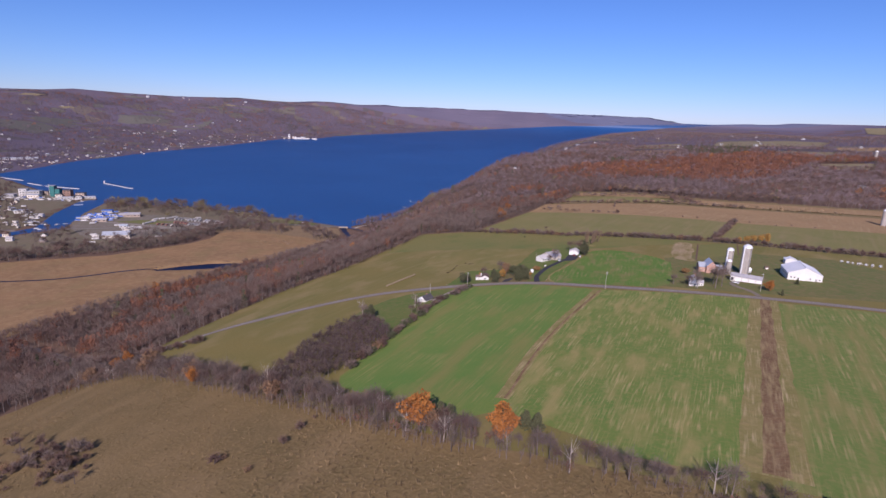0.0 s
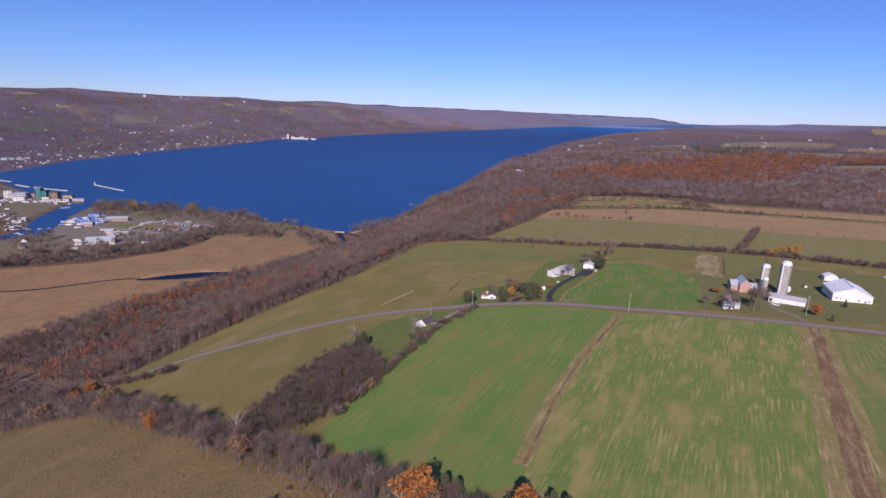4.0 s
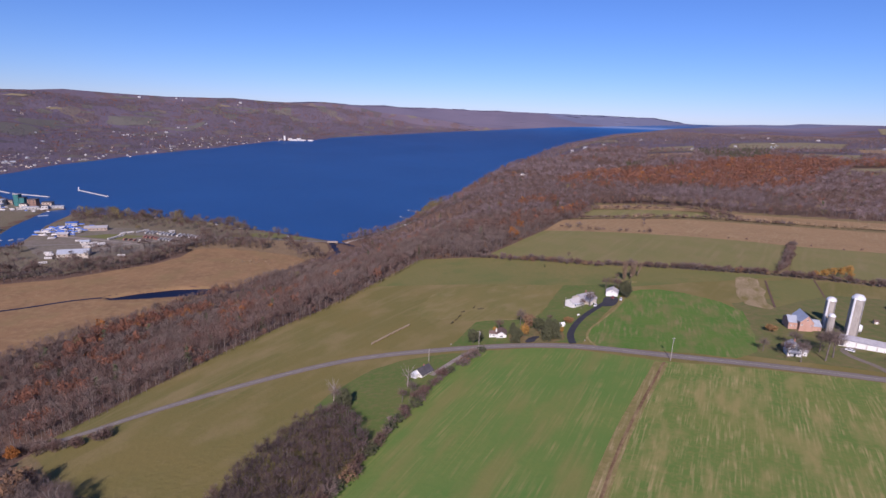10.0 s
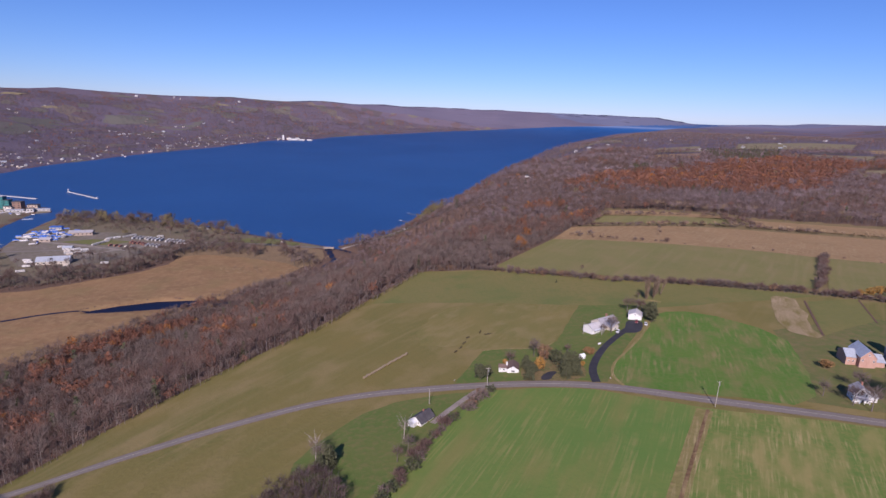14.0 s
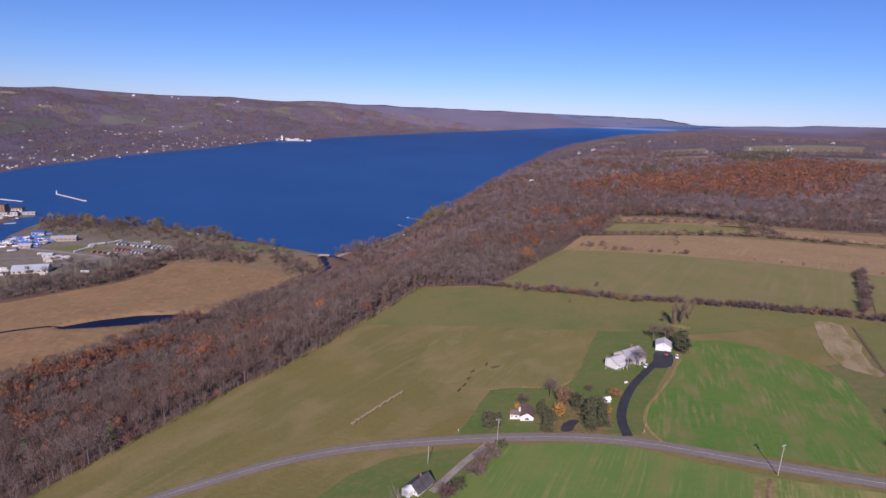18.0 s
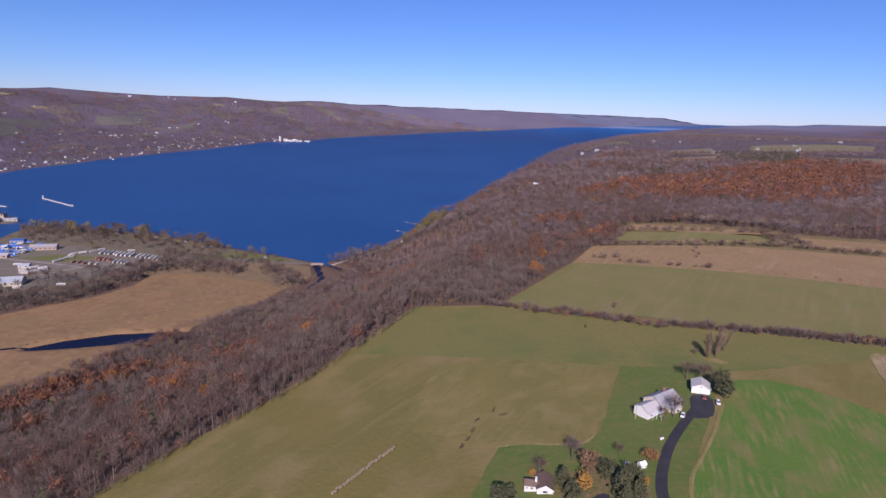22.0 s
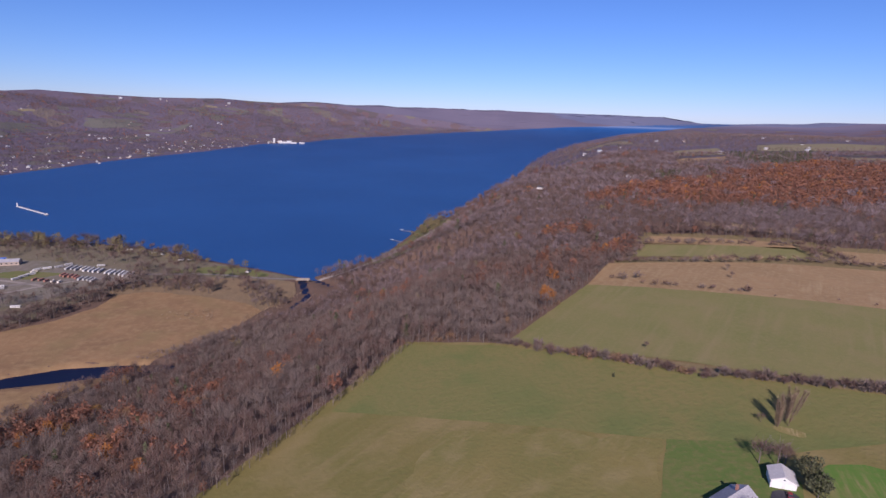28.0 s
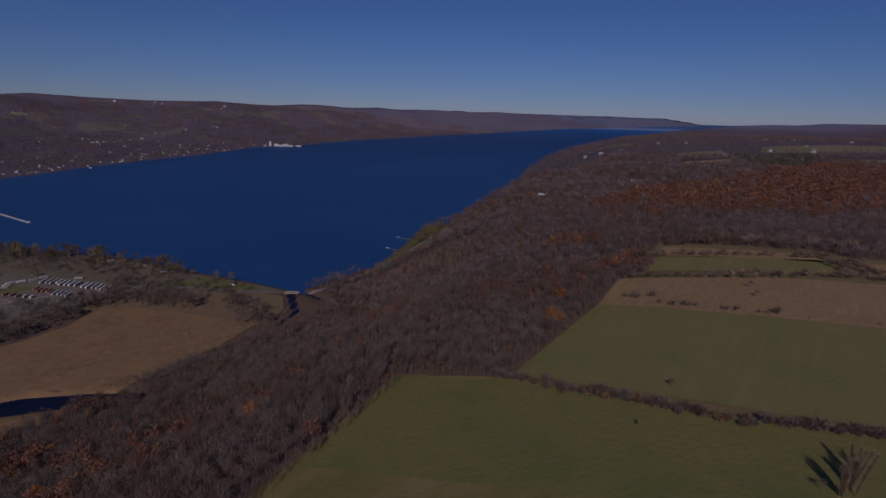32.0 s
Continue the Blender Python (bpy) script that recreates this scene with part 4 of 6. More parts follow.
def stand(proto_tree, x, y, size=1.0, sink=0.0, group="", label=""):
    size *= PLAN
    c = copy_thing(proto_tree, spot(x, y, -sink, rng.uniform(0, 360)))
    c.scale = (size, size, size * rng.uniform(0.92, 1.08))
    return tagged(c, label, "", group)


def gone(ob):
    """Takes a pattern away once its copies stand."""
    for o in (*ob.children_recursive, ob):
        bpy.data.objects.remove(o)


BARE = [tree(TWIG, 201 + k, 10, 3.9, 620, "bare grey tree with fine twigs in the hedgerow") for k in range(3)]
PLUMS = [tree(PLUM, 211 + k, 9, 3.7, 600, "bare purple-brown tree in the hedgerow") for k in range(2)]
PALE = [tree(TWIG, 231 + k, 10.5, 3.6, 150, "bare tree with pale whitish trunk and limbs", bark=M_PALEBARK) for k in range(2)]
ORANGE = tree(GOLD, 221, 11.5, 5.0, 2600, "orange-leaved autumn tree in the hedgerow")
RUSTY = tree(RUST, 222, 9, 3.8, 900, "rust-brown leaved autumn tree beside grass")
leafed(RUSTY, M_BROWNLEAF)
PINES = tree(PINE, 223, 9.5, 4.3, 1900, "dark green spreading pine beside the house", "pine_tree")
SPRUCE = tree(PINE, 224, 8, 2.4, 800, "dark green conical spruce", "spruce_tree")
GOLDEN = tree(YELLOW, 225, 8, 3.2, 700, "small yellow-leaved autumn tree")
leafed(GOLDEN, M_GOLDLEAF)
ROUND = tree(RUST, 227, 6, 4.6, 1200, "low round russet shrub tree on the lawn")
leafed(ROUND, M_TAWNY)
BUSHY = tree(RUST, 228, 8.5, 4.2, 1500, "dark olive round-crowned evergreen beside the house", "evergreen_tree")
leafed(BUSHY, M_PINE)
WILLOW = tree(YELLOW, 226, 11, 6, 1100, "yellow-green willow on the lake shore", "willow_tree")

# the hedgerow between the rough pasture and the wheat
ROW = [(-196, 250), (-140, 230), (-99, 202), (-33, 160), (5, 135), (33, 120), (60, 106), (95, 85)]
for i, p in enumerate(resample(ROW, 3.3)):
    for off in (-1.5, 3.5) if p[0] < 10 else (1.0,):
        x, y = p[0] + rng.normal() * 1.6, p[1] + off + rng.normal() * 1.6
        k = rng.random()
        pick = RUSTY if k < 0.07 else PLUMS[i % 2] if k < 0.38 else PALE[i % 2] if k < (0.55 if p[0] > -20 else 0.42) else BARE[i % 3]
        tall = (0.78 if p[0] > 10 else 0.95) * rng.uniform(0.6, 1.25)
        stand(pick, x, y, tall, 0.2, "hedgerow trees")
stand(ORANGE, -5.5, 142.5, 1.12, 0.2, "hedgerow trees", "tall orange-leaved autumn tree in the hedgerow")
stand(ORANGE, 18.5, 132.5, 1.0, 0.2, "hedgerow trees", "round orange-brown autumn tree in the hedgerow")
for x, y in ((1, 149), (4, 146), (26, 139), (29, 137)):
    stand(PINES, x, y, 0.55, 0.2, "hedgerow trees", "dark evergreen among bare hedgerow trees")
for x, y, s in ((-101, 199, 0.62), (-166, 251, 0.64)):
    stand(ORANGE, x, y, s, 0.2, "hedgerow trees")
# single trees about the houses and the farm
for x, y, pick, s in ((13, 309, BUSHY, 0.8), (15.5, 310, BUSHY, 0.65), (33, 310, BUSHY, 0.7), (32, 306.5, PINES, 0.6), (47, 311, PINES, 0.85), (44, 318, BUSHY, 0.8), (51, 315, BUSHY, 0.75), (46, 306.5, PINES, 0.65), (50, 308, PINES, 0.7), (32, 317, PINES, 0.6),
                      (26, 321, PLUMS[0], 0.85), (24, 321, GOLDEN, 0.45), (37, 328, BARE[1], 0.95), (40, 321, RUSTY, 0.95), (37, 313, GOLDEN, 0.85),
                      (51.5, 329, PLUMS[1], 0.6), (60, 326, ROUND, 0.62), (54, 314, GOLDEN, 0.4), (98.5, 360, BUSHY, 0.85), (99.5, 366, BUSHY, 0.95), (96, 374, PLUMS[0], 1.1), (92, 376, PLUMS[1], 1.05), (99, 375, PLUMS[0], 0.9),
                      (76, 349, BARE[0], 1.1), (72, 348, PLUMS[0], 0.7), (128, 283, BARE[2], 0.75), (146, 273, BARE[1], 1.5), (151, 276, BARE[0], 1.3), (136, 272, BARE[2], 1.0), (149, 281, BARE[2], 1.1), (133, 276, PLUMS[1], 0.9), (142, 286, BARE[0], 1.0),
                      (141, 281, PLUMS[0], 0.6), (170.5, 266, ORANGE, 0.55), (144, 305, ROUND, 0.6), (173, 259, SPRUCE, 0.42), (194, 280, SPRUCE, 0.5), (160, 310, BARE[1], 0.6),
                      (57, 531, ORANGE, 1.0), (61, 534, RUSTY, 1.0), (-202, 478, ORANGE, 0.9), (-163, 455, ORANGE, 0.8), (-139, 457, ORANGE, 0.7), (-210, 470, ORANGE, 0.8), (-152, 450, RUSTY, 1.1), (-116, 465, RUSTY, 1.1), (-157, 603, GOLDEN, 0.9), (-197, 536, GOLDEN, 0.95), (-193, 501, GOLDEN, 1.0), (-198, 554, GOLDEN, 0.8), (-195, 481, GOLDEN, 1.0), (-165, 483, RUSTY, 1.1), (-171, 268, ORANGE, 0.6), (57, 541, RUSTY, 0.9), (105, 398, PLUMS[1], 0.5),
                      (62, 459, BARE[0], 0.7), (90, 462, PLUMS[0], 0.5), (68, 437, SPRUCE, 0.28), (180, 563, PLUMS[0], 0.6), (186, 580, BARE[0], 0.6),
                      (247, 400, GOLDEN, 0.95), (241, 398, GOLDEN, 0.9), (235, 397, GOLDEN, 0.85), (229, 395, GOLDEN, 0.8), (223, 394, GOLDEN, 0.7), (244, 394, GOLDEN, 0.6), 
                      (-12, 262, BARE[1], 0.8), (-15, 258, PLUMS[1], 0.7), (-14, 271, PALE[0], 0.9), (-41, 263, PALE[1], 1.0), (-39, 260, BARE[0], 0.9), (-36, 259, PINES, 0.75), (-38, 256, PINES, 0.6)):
    stand(pick, x, y, s, 0.1)
for x, y, s in ((-284, 813, 1.0), (-266, 813, 0.6), (-226, 790, 0.4), (-312, 770, 0.7), (-418, 793, 0.7), (-393, 843, 0.8), (-443, 858, 1.0), (-481, 860, 0.9), (-341, 846, 0.6), (-30, 975, 0.9), (-40, 955, 0.7), (-20, 1040, 0.8), (-36, 1020, 0.7), (-48, 985, 0.55), (-12, 1030, 0.9), (-60, 905, 0.55), (-76, 862, 0.5), (-34, 1000, 1.1), (-24, 1015, 1.2), (-8, 1050, 1.2), (-26, 1062, 1.0), (-16, 968, 0.9), (-470, 866, 0.6), (-505, 868, 0.7), (-420, 862, 0.5)):
    stand(WILLOW, x, y, s, 0.1, "lake shore willows")


for k in range(26):
    x, y = -20 + rng.normal() * 12, 1015 + rng.normal() * 38
    if gz(x, y) > 1.3:
        stand((BARE[0], PLUMS[0], WILLOW)[k % 3], x, y, rng.uniform(0.7, 1.15), 0.1, "lake shore trees", ("bare grey tree on the lake shore", "bare brown tree on the lake shore", "yellow-green willow on the lake shore")[k % 3])
M_POPLAR = material("tan_poplar_twigs", [(0.25, 0.185, 0.125), (0.2, 0.15, 0.105)], 6, 0.95, tone=True)


def poplar_clump(x, y, seed, stems, height):
    """A clump of pale upright stems with steep thin twigs."""
    r = np.random.default_rng(seed)
    e = thing("poplar_clump", x, y, "clump of bare upright pale poplars on the meadow", "tree", turn=r.uniform(0, 360))
    for k in range(stems):
        a, b = r.normal(size=2) * 1.3
        h = height * r.uniform(0.6, 1.05)
        lean = np.array((a, b)) * r.uniform(0.7, 1.3)
        line = [(a, b, -0.5), (a + lean[0] * 0.5, b + lean[1] * 0.5, h * 0.5), (a + lean[0], b + lean[1], h)]
        tv, tf = tube(line, (0.15, 0.1, 0.02), 5)
        trunk = child("trunk", numpy_mesh("trunk", tv, tf, (M_POPLAR,), shade=True), e)
        n = 320
        t = 0.12 + 0.85 * r.random(n)
        at = np.array(line[0]) + (np.array(line[2]) - np.array(line[0])) * t[:, None]
        way = np.column_stack([r.normal(size=(n, 2)) * 0.42, np.ones(n)])
        reach = h * 0.17 * (0.5 + r.random(n))[:, None]
        side = np.column_stack([r.normal(size=(n, 2)), np.zeros(n)]) * 0.04
        v = np.stack([at - side, at + side, at + way * reach], 1).reshape(-1, 3)
        child("crown", numpy_mesh("crown", v, np.arange(3 * n).reshape(-1, 3), (M_POPLAR,), tone=r.random(n)), trunk)


poplar_clump(109, 395.5, 501, 7, 16)
poplar_clump(113, 399, 502, 6, 15)
poplar_clump(117, 403, 503, 5, 14)
field("field_poplar_bank", [(106, 393), (108, 396), (115, 391), (114, 387), (111, 388)], M_STUBBLE, "pale dry grass round the poplars", "bank", 0.22, 3, 0.6, bends=1)
# ---- hedges and brush ----
def shrub(kind, seed, height, wide, full, label):
    r = np.random.default_rng(seed)
    e = new("shrub")
    tagged(e, label, "shrub")
    stems = [tube([(0, 0, -0.4), (a * 0.5, b * 0.5, height * 0.4), (a, b, height * 0.8)], (0.09, 0.06, 0.02), 3) for a, b in r.normal(size=(6, 2)) * wide * 0.45]
    sv, sf, _ = joined([(v, f, 0) for v, f in stems])
    child("branchwork", numpy_mesh("branchwork", sv, sf, (M_BARK,)), e)
    if kind in (TWIG, PLUM):
        cv, cf = slivers(full, r, height, wide, 0.1, height * 0.34, height * 0.04)
    else:
        cv, cf = leaves(full, r, height, wide, 0.1, 0.34)
    child("foliage", numpy_mesh("foliage", cv, cf, (TREE_MATS[kind],), tone=r.random(len(cf))), e)
    e.location = (0, 0, -900)
    return e


SHRUBS = [shrub(PLUM, 301, 3.2, 2.2, 230, "brown leafless hedge shrub"), shrub(TWIG, 302, 3.6, 2.3, 230, "grey leafless hedge shrub"),
          shrub(RUST, 303, 2.8, 2.2, 200, "rusty brown hedge shrub"), shrub(PINE, 304, 3.0, 2.2, 240, "dark green-brown hedge shrub")]
SHRUBS[2].children[1].data.materials[0] = M_BROWNLEAF


FAR_SHRUBS = []


def hedge(line, step, size, mix, group, jitter=1.0, gap=0.0, far=False):
    for p in resample(line, step):
        if rng.random() < gap:
            continue
        x, y = p[:2] + rng.normal(size=2) * jitter
        if far:
            FAR_SHRUBS.append((x, y, size * rng.uniform(0.65, 1.25), int(rng.random() < 0.4)))
        else:
            stand(SHRUBS[int(rng.choice(4, p=mix))], x, y, size * rng.uniform(0.65, 1.25), 0.1, group)


hedge([(20, 487), (53, 463), (75, 450), (102, 433), (120, 428), (150, 418), (205, 399), (262, 374), (330, 350)], 1.9, 1.25, (0.6, 0.33, 0.07, 0), "field hedge shrubs", 1.1, 0.04)
hedge([(212, 409), (240, 448), (269, 490)], 2.3, 1.25, (0.6, 0.4, 0, 0), "cross hedge shrubs", 1.0)
hedge([(15, 299), (5, 285), (-5, 268), (-14, 246), (-22, 228), (-30, 208), (-36, 194)], 2.5, 1.15, (0.4, 0.22, 0.12, 0.26), "cottage hedge shrubs", 1.0)
hedge([(118, 560), (148, 546), (176, 533)], 3, 1.15, (0.6, 0.3, 0.1, 0), "strip hedge shrubs", 1.5, 0.3, True)
hedge([(112, 572), (122, 568)], 2.5, 1.6, (0.6, 0.3, 0.1, 0), "strip hedge shrubs", 1.5, 0.1, True)
hedge([(176, 534), (268, 493), (330, 470)], 14, 0.6, (0.6, 0.3, 0.1, 0), "strip hedge shrubs", 1.5, 0.3, True)
hedge([(116, 611), (180, 603), (262, 601), (330, 580)], 3.2, 1.5, (0.5, 0.4, 0.1, 0), "upper hedge shrubs", 1.5, 0.1, True)
hedge([(134, 620), (156, 658)], 3, 1.5, (0.5, 0.4, 0.1, 0), "upper hedge shrubs", 1.5, 0.1, True)
hedge([(266, 604), (282, 648)], 3, 1.6, (0.5, 0.4, 0.1, 0), "upper hedge shrubs", 4, 0.1, True)
hedge([(276, 600), (298, 645)], 3, 1.6, (0.5, 0.4, 0.1, 0), "upper hedge shrubs", 4, 0.1, True)
hedge([(158, 660), (276, 650)], 3.5, 1.5, (0.5, 0.4, 0.1, 0), "upper hedge shrubs", 1.5, 0.1, True)
hedge([(180, 690), (235, 705), (293, 697), (364, 688), (450, 670)], 3.0, 2.0, (0.5, 0.4, 0.1, 0), "upper hedge shrubs", 3.0, 0.1, True)
FAR_SHRUBS += [(x + rng.normal() * 3, y + rng.normal() * 4, rng.uniform(1.2, 2.6), 2) for x, y, *_ in resample([(225, 703), (293, 694), (364, 686), (450, 668)], 4.0)]
FAR_SHRUBS += [(x + rng.normal() * 3, y + rng.normal() * 3, rng.uniform(0.8, 1.6), 2) for x, y, *_ in resample([(180, 600), (262, 604), (330, 585), (420, 560)], 5.0)]


def far_hedges():
    """The hedges beyond the farm, too far to tell their shrubs apart."""
    a = np.array(FAR_SHRUBS)
    bushes = []
    for k, seed in ((PLUM, 401), (TWIG, 402), (YELLOW, 403)):
        v, f = slivers(60, np.random.default_rng(seed), 3.6, 2.3, 0.1, 1.4, 0.2)
        bushes.append((v, f, np.full(len(f), k)))
    ob = scatter("far_hedges", bushes, a[:, 3].astype(int), np.column_stack([a[:, :2], ground_height(a[:, 0], a[:, 1])]), a[:, 2], "far rows of bare brown and straw-coloured hedge shrubs", "hedge")
    ob.data.materials[YELLOW] = M_OSIER


far_hedges()
hedge([(-126, 262), (-140, 262), (-152, 266), (-168, 272), (-186, 280)], 1.6, 1.25, (0.6, 0.3, 0.1, 0), "road end shrubs", 1.6)
hedge([(-4, 492), (14, 500), (30, 512), (44, 526), (58, 545)], 2.2, 1.0, (0.35, 0.2, 0.45, 0), "wood corner shrubs", 4.5, 0.1)
hedge([(-170, 262), (-140, 230), (-100, 203)], 5, 0.6, (0.5, 0.4, 0.1, 0), "pasture edge shrubs", 2.0)
for x, y, k, z in ((-43, 149, 3, 1.0), (-46, 141, 0, 0.9), (-64, 134, 0, 1.2), (-40, 155, 3, 0.5), (-62, 136, 2, 0.6), (-138, 163, 0, 1.2), (-118, 147, 0, 1.3), (-115, 152, 1, 1.2),
                   (-117, 141, 0, 1.3), (-125, 150, 1, 1.1), (-130, 158, 0, 1.0), (-122, 157, 1, 0.9), (-110, 146, 0, 0.8), (-132, 150, 1, 1.2), (-52, 128, 2, 0.7)):
    stand(SHRUBS[(0, 1, 2, 0)[k]], x, y, z, 0.1, "pasture shrubs")
for k in range(120):
    x, y = rng.uniform(-168, -104), rng.uniform(132, 181)
    if not inside(np.array([x]), np.array([y]), [(-172, 184), (-133, 163), (-113, 153), (-105, 138), (-110, 131), (-132, 134)])[0]:
        continue
    stand(SHRUBS[int(rng.choice((0, 0, 1, 1, 2)))], x, y, rng.uniform(0.4, 1.15), 0.1, "pasture shrubs")
for x, y, s in ((-150, 168, 0.6), (-140, 166, 0.5), (-128, 152, 0.6), (-112, 140, 0.55), (-104, 132, 0.6), (-160, 178, 0.6), (-122, 146, 0.5)):
    stand(PLUMS[int(rng.random() < 0.5)], x, y, s, 0.1, "pasture shrubs", "small bare brown tree on the pasture")


def brush():
    """The dark thicket between the cottage and the wheat."""
    x, y = sown(-90, -10, 175, 268, 2.0)
    ok = inside(x, y, [(-70, 186), (-66, 206), (-59, 230), (-51, 248), (-40, 256), (-30, 247), (-24, 234), (-24, 224), (-32, 206), (-40, 190), (-50, 182)])
    x, y = x[ok], y[ok]
    protos = [proto(TWIG, 41, 11, 3.6, 110), proto(PLUM, 42, 11, 3.6, 110)]
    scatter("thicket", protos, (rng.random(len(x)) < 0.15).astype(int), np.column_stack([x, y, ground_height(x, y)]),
            rng.uniform(0.38, 0.64, len(x)), "dense dark grey-brown bare thicket", "thicket").data.materials[TWIG] = M_DARKTWIG


def row_scrub():
    """The tangle of brush under the hedgerow trees and along the wood's edges."""
    x, y = sown(-215, 130, 80, 660, 2.3)
    edge = WOOD_EDGE[2:] + [(24, 485), (87, 568), (112, 610), (132, 622), (153, 662)]
    ok = (near_line(x - 2.5, y - 1.5, edge, 4.0) & (rng.random(len(x)) < 0.75)) | near_line(x, y, ROW[:5], 7.5) | (near_line(x, y, ROW[4:], 4.5) & (rng.random(len(x)) < 0.8))
    x, y = x[ok], y[ok]
    protos = [proto(TWIG, 51, 11, 4.0, 70), proto(PLUM, 52, 11, 4.0, 70), proto(RUST, 53, 11, 3.6, 50)]
    pick = np.where(rng.random(len(x)) < 0.05, 2, (rng.random(len(x)) < 0.4).astype(int))
    size = np.where((x < 20) | (y > 275), 1.0, 0.7) * rng.uniform(0.28, 0.62, len(x))
    scatter("hedgerow_brush", protos, pick, np.column_stack([x, y, ground_height(x, y)]), size, "tangled bare grey brush under the hedgerow", "brush")


def tufts():
    """Dry grass clumps on the rough pasture."""
    x, y = sown(-300, 150, -20, 262, 2.0)
    ok = inside(x, y, [(-205, 236), (-176, 258), (-140, 224), (-97, 194), (-32, 154), (5, 129), (60, 102), (110, 76), (140, 20), (-40, -40), (-290, 20), (-290, 180)])
    wave = np.array([noise.noise((a / 30, b / 30, 2)) for a, b in zip(x, y)])
    ok &= rng.random(len(x)) < 0.4 + 0.9 * wave + 0.7 * smooth((x + 55) / 12)
    x, y = x[ok], y[ok]
    r = np.random.default_rng(77)
    v, f = slivers(9, r, 0.5, 0.9, 0.0, 0.5, 0.16)
    scatter("grass_tufts", [(v, f, np.full(len(f), 1))], np.zeros(len(x), int), np.column_stack([x, y, ground_height(x, y)]), rng.uniform(0.6, 1.3, len(x)) * np.where(x > -58 + 0.35 * (y - 117), 1.25, 0.9),
            "dry straw-coloured grass clumps on the pasture", "grass").data.materials[1] = M_DRY


M_DRY = material("dry_grass", [(0.25, 0.18, 0.088), (0.175, 0.125, 0.062)], 6, 0.95, tone=True)
tufts()
brush()
row_scrub()
for pattern in BARE + PLUMS + PALE + [ORANGE, RUSTY, ROUND, BUSHY, PINES, SPRUCE, GOLDEN, WILLOW] + SHRUBS:
    gone(pattern)

# ---- buildings ----
M_WHITE = material("white_siding", [(0.74, 0.73, 0.70), (0.66, 0.65, 0.63), (0.58, 0.57, 0.54)], 3.0, 0.7, 0.1, rand=0.06)
M_OFFWHITE = material("weathered_white", [(0.58, 0.56, 0.53), (0.46, 0.45, 0.43), (0.40, 0.38, 0.36)], 4.0, 0.75, rand=0.3)
M_CREAM = material("cream_siding", [(0.66, 0.60, 0.50), (0.58, 0.52, 0.44)], 3.0, 0.75, rand=0.15)
M_TANWALL = material("tan_siding", [(0.40, 0.33, 0.26), (0.34, 0.27, 0.22)], 3.0, 0.8, rand=0.2)
M_REDBARN = material("weathered_red_boards", [(0.42, 0.25, 0.185), (0.5, 0.33, 0.255), (0.35, 0.2, 0.145)], 2.5, 0.85, 0.3, stretch=(3, 3, 0.3))
M_STEEL = material("pale_metal_roof", [(0.50, 0.54, 0.60), (0.42, 0.46, 0.52), (0.36, 0.36, 0.38)], 4.0, 0.45, metal=0.2)
M_WHITEROOF = material("white_metal_roof", [(0.78, 0.78, 0.79), (0.68, 0.69, 0.71)], 6.0, 0.5)
M_GREYROOF = material("grey_shingles", [(0.34, 0.33, 0.345), (0.26, 0.25, 0.27), (0.42, 0.41, 0.42)], 3.0, 0.9, 0.2, rand=0.1)
M_PALEROOF = material("pale_shingles", [(0.5, 0.475, 0.47), (0.42, 0.4, 0.4), (0.56, 0.54, 0.53)], 2.5, 0.85, 0.15)
M_DARKROOF = material("charcoal_shingles", [(0.055, 0.05, 0.055), (0.085, 0.08, 0.085)], 3.0, 0.9, 0.2, rand=0.3)
M_BROWNROOF = material("brown_shingles", [(0.16, 0.11, 0.09), (0.12, 0.085, 0.07)], 3.0, 0.9, 0.2, rand=0.2)
M_STAVE = material("concrete_staves", [(0.40, 0.37, 0.33), (0.33, 0.30, 0.27), (0.27, 0.245, 0.22)], 5.0, 0.9, 0.2, stretch=(1, 1, 0.25))
M_DOME = material("galvanised_dome", [(0.78, 0.78, 0.78), (0.68, 0.69, 0.70)], 4.0, 0.4, metal=0.15)
M_PANE = material("window_glass", [(0.03, 0.035, 0.045), (0.05, 0.055, 0.06)], 1.0, 0.12, spec=0.5)
M_TRIM = material("white_trim", [(0.80, 0.80, 0.78), (0.74, 0.74, 0.72)], 2.0, 0.6)
M_BRICK = material("red_brick", [(0.28, 0.13, 0.10), (0.34, 0.18, 0.13)], 2.0, 0.9, 0.2)
M_POLE = material("weathered_pole", [(0.42, 0.38, 0.33), (0.34, 0.30, 0.26)], 1.5, 0.9, stretch=(2, 2, 0.3))
M_IRON = material("grey_iron", [(0.30, 0.30, 0.31), (0.24, 0.24, 0.25)], 1.0, 0.5, metal=0.6)
M_STRAW = material("weathered_straw", [(0.27, 0.215, 0.14), (0.20, 0.165, 0.11), (0.33, 0.26, 0.17)], 1.0, 0.95, 0.4)
M_TYRE = material("black_rubber", [(0.02, 0.02, 0.02), (0.03, 0.03, 0.03)], 0.5, 0.9)
M_CONCRETE = material("pale_concrete", [(0.50, 0.48, 0.45), (0.42, 0.40, 0.38)], 4.0, 0.9, 0.2)
M_PLANK = material("grey_planks", [(0.30, 0.25, 0.2), (0.38, 0.33, 0.27)], 2.0, 0.9, 0.2)


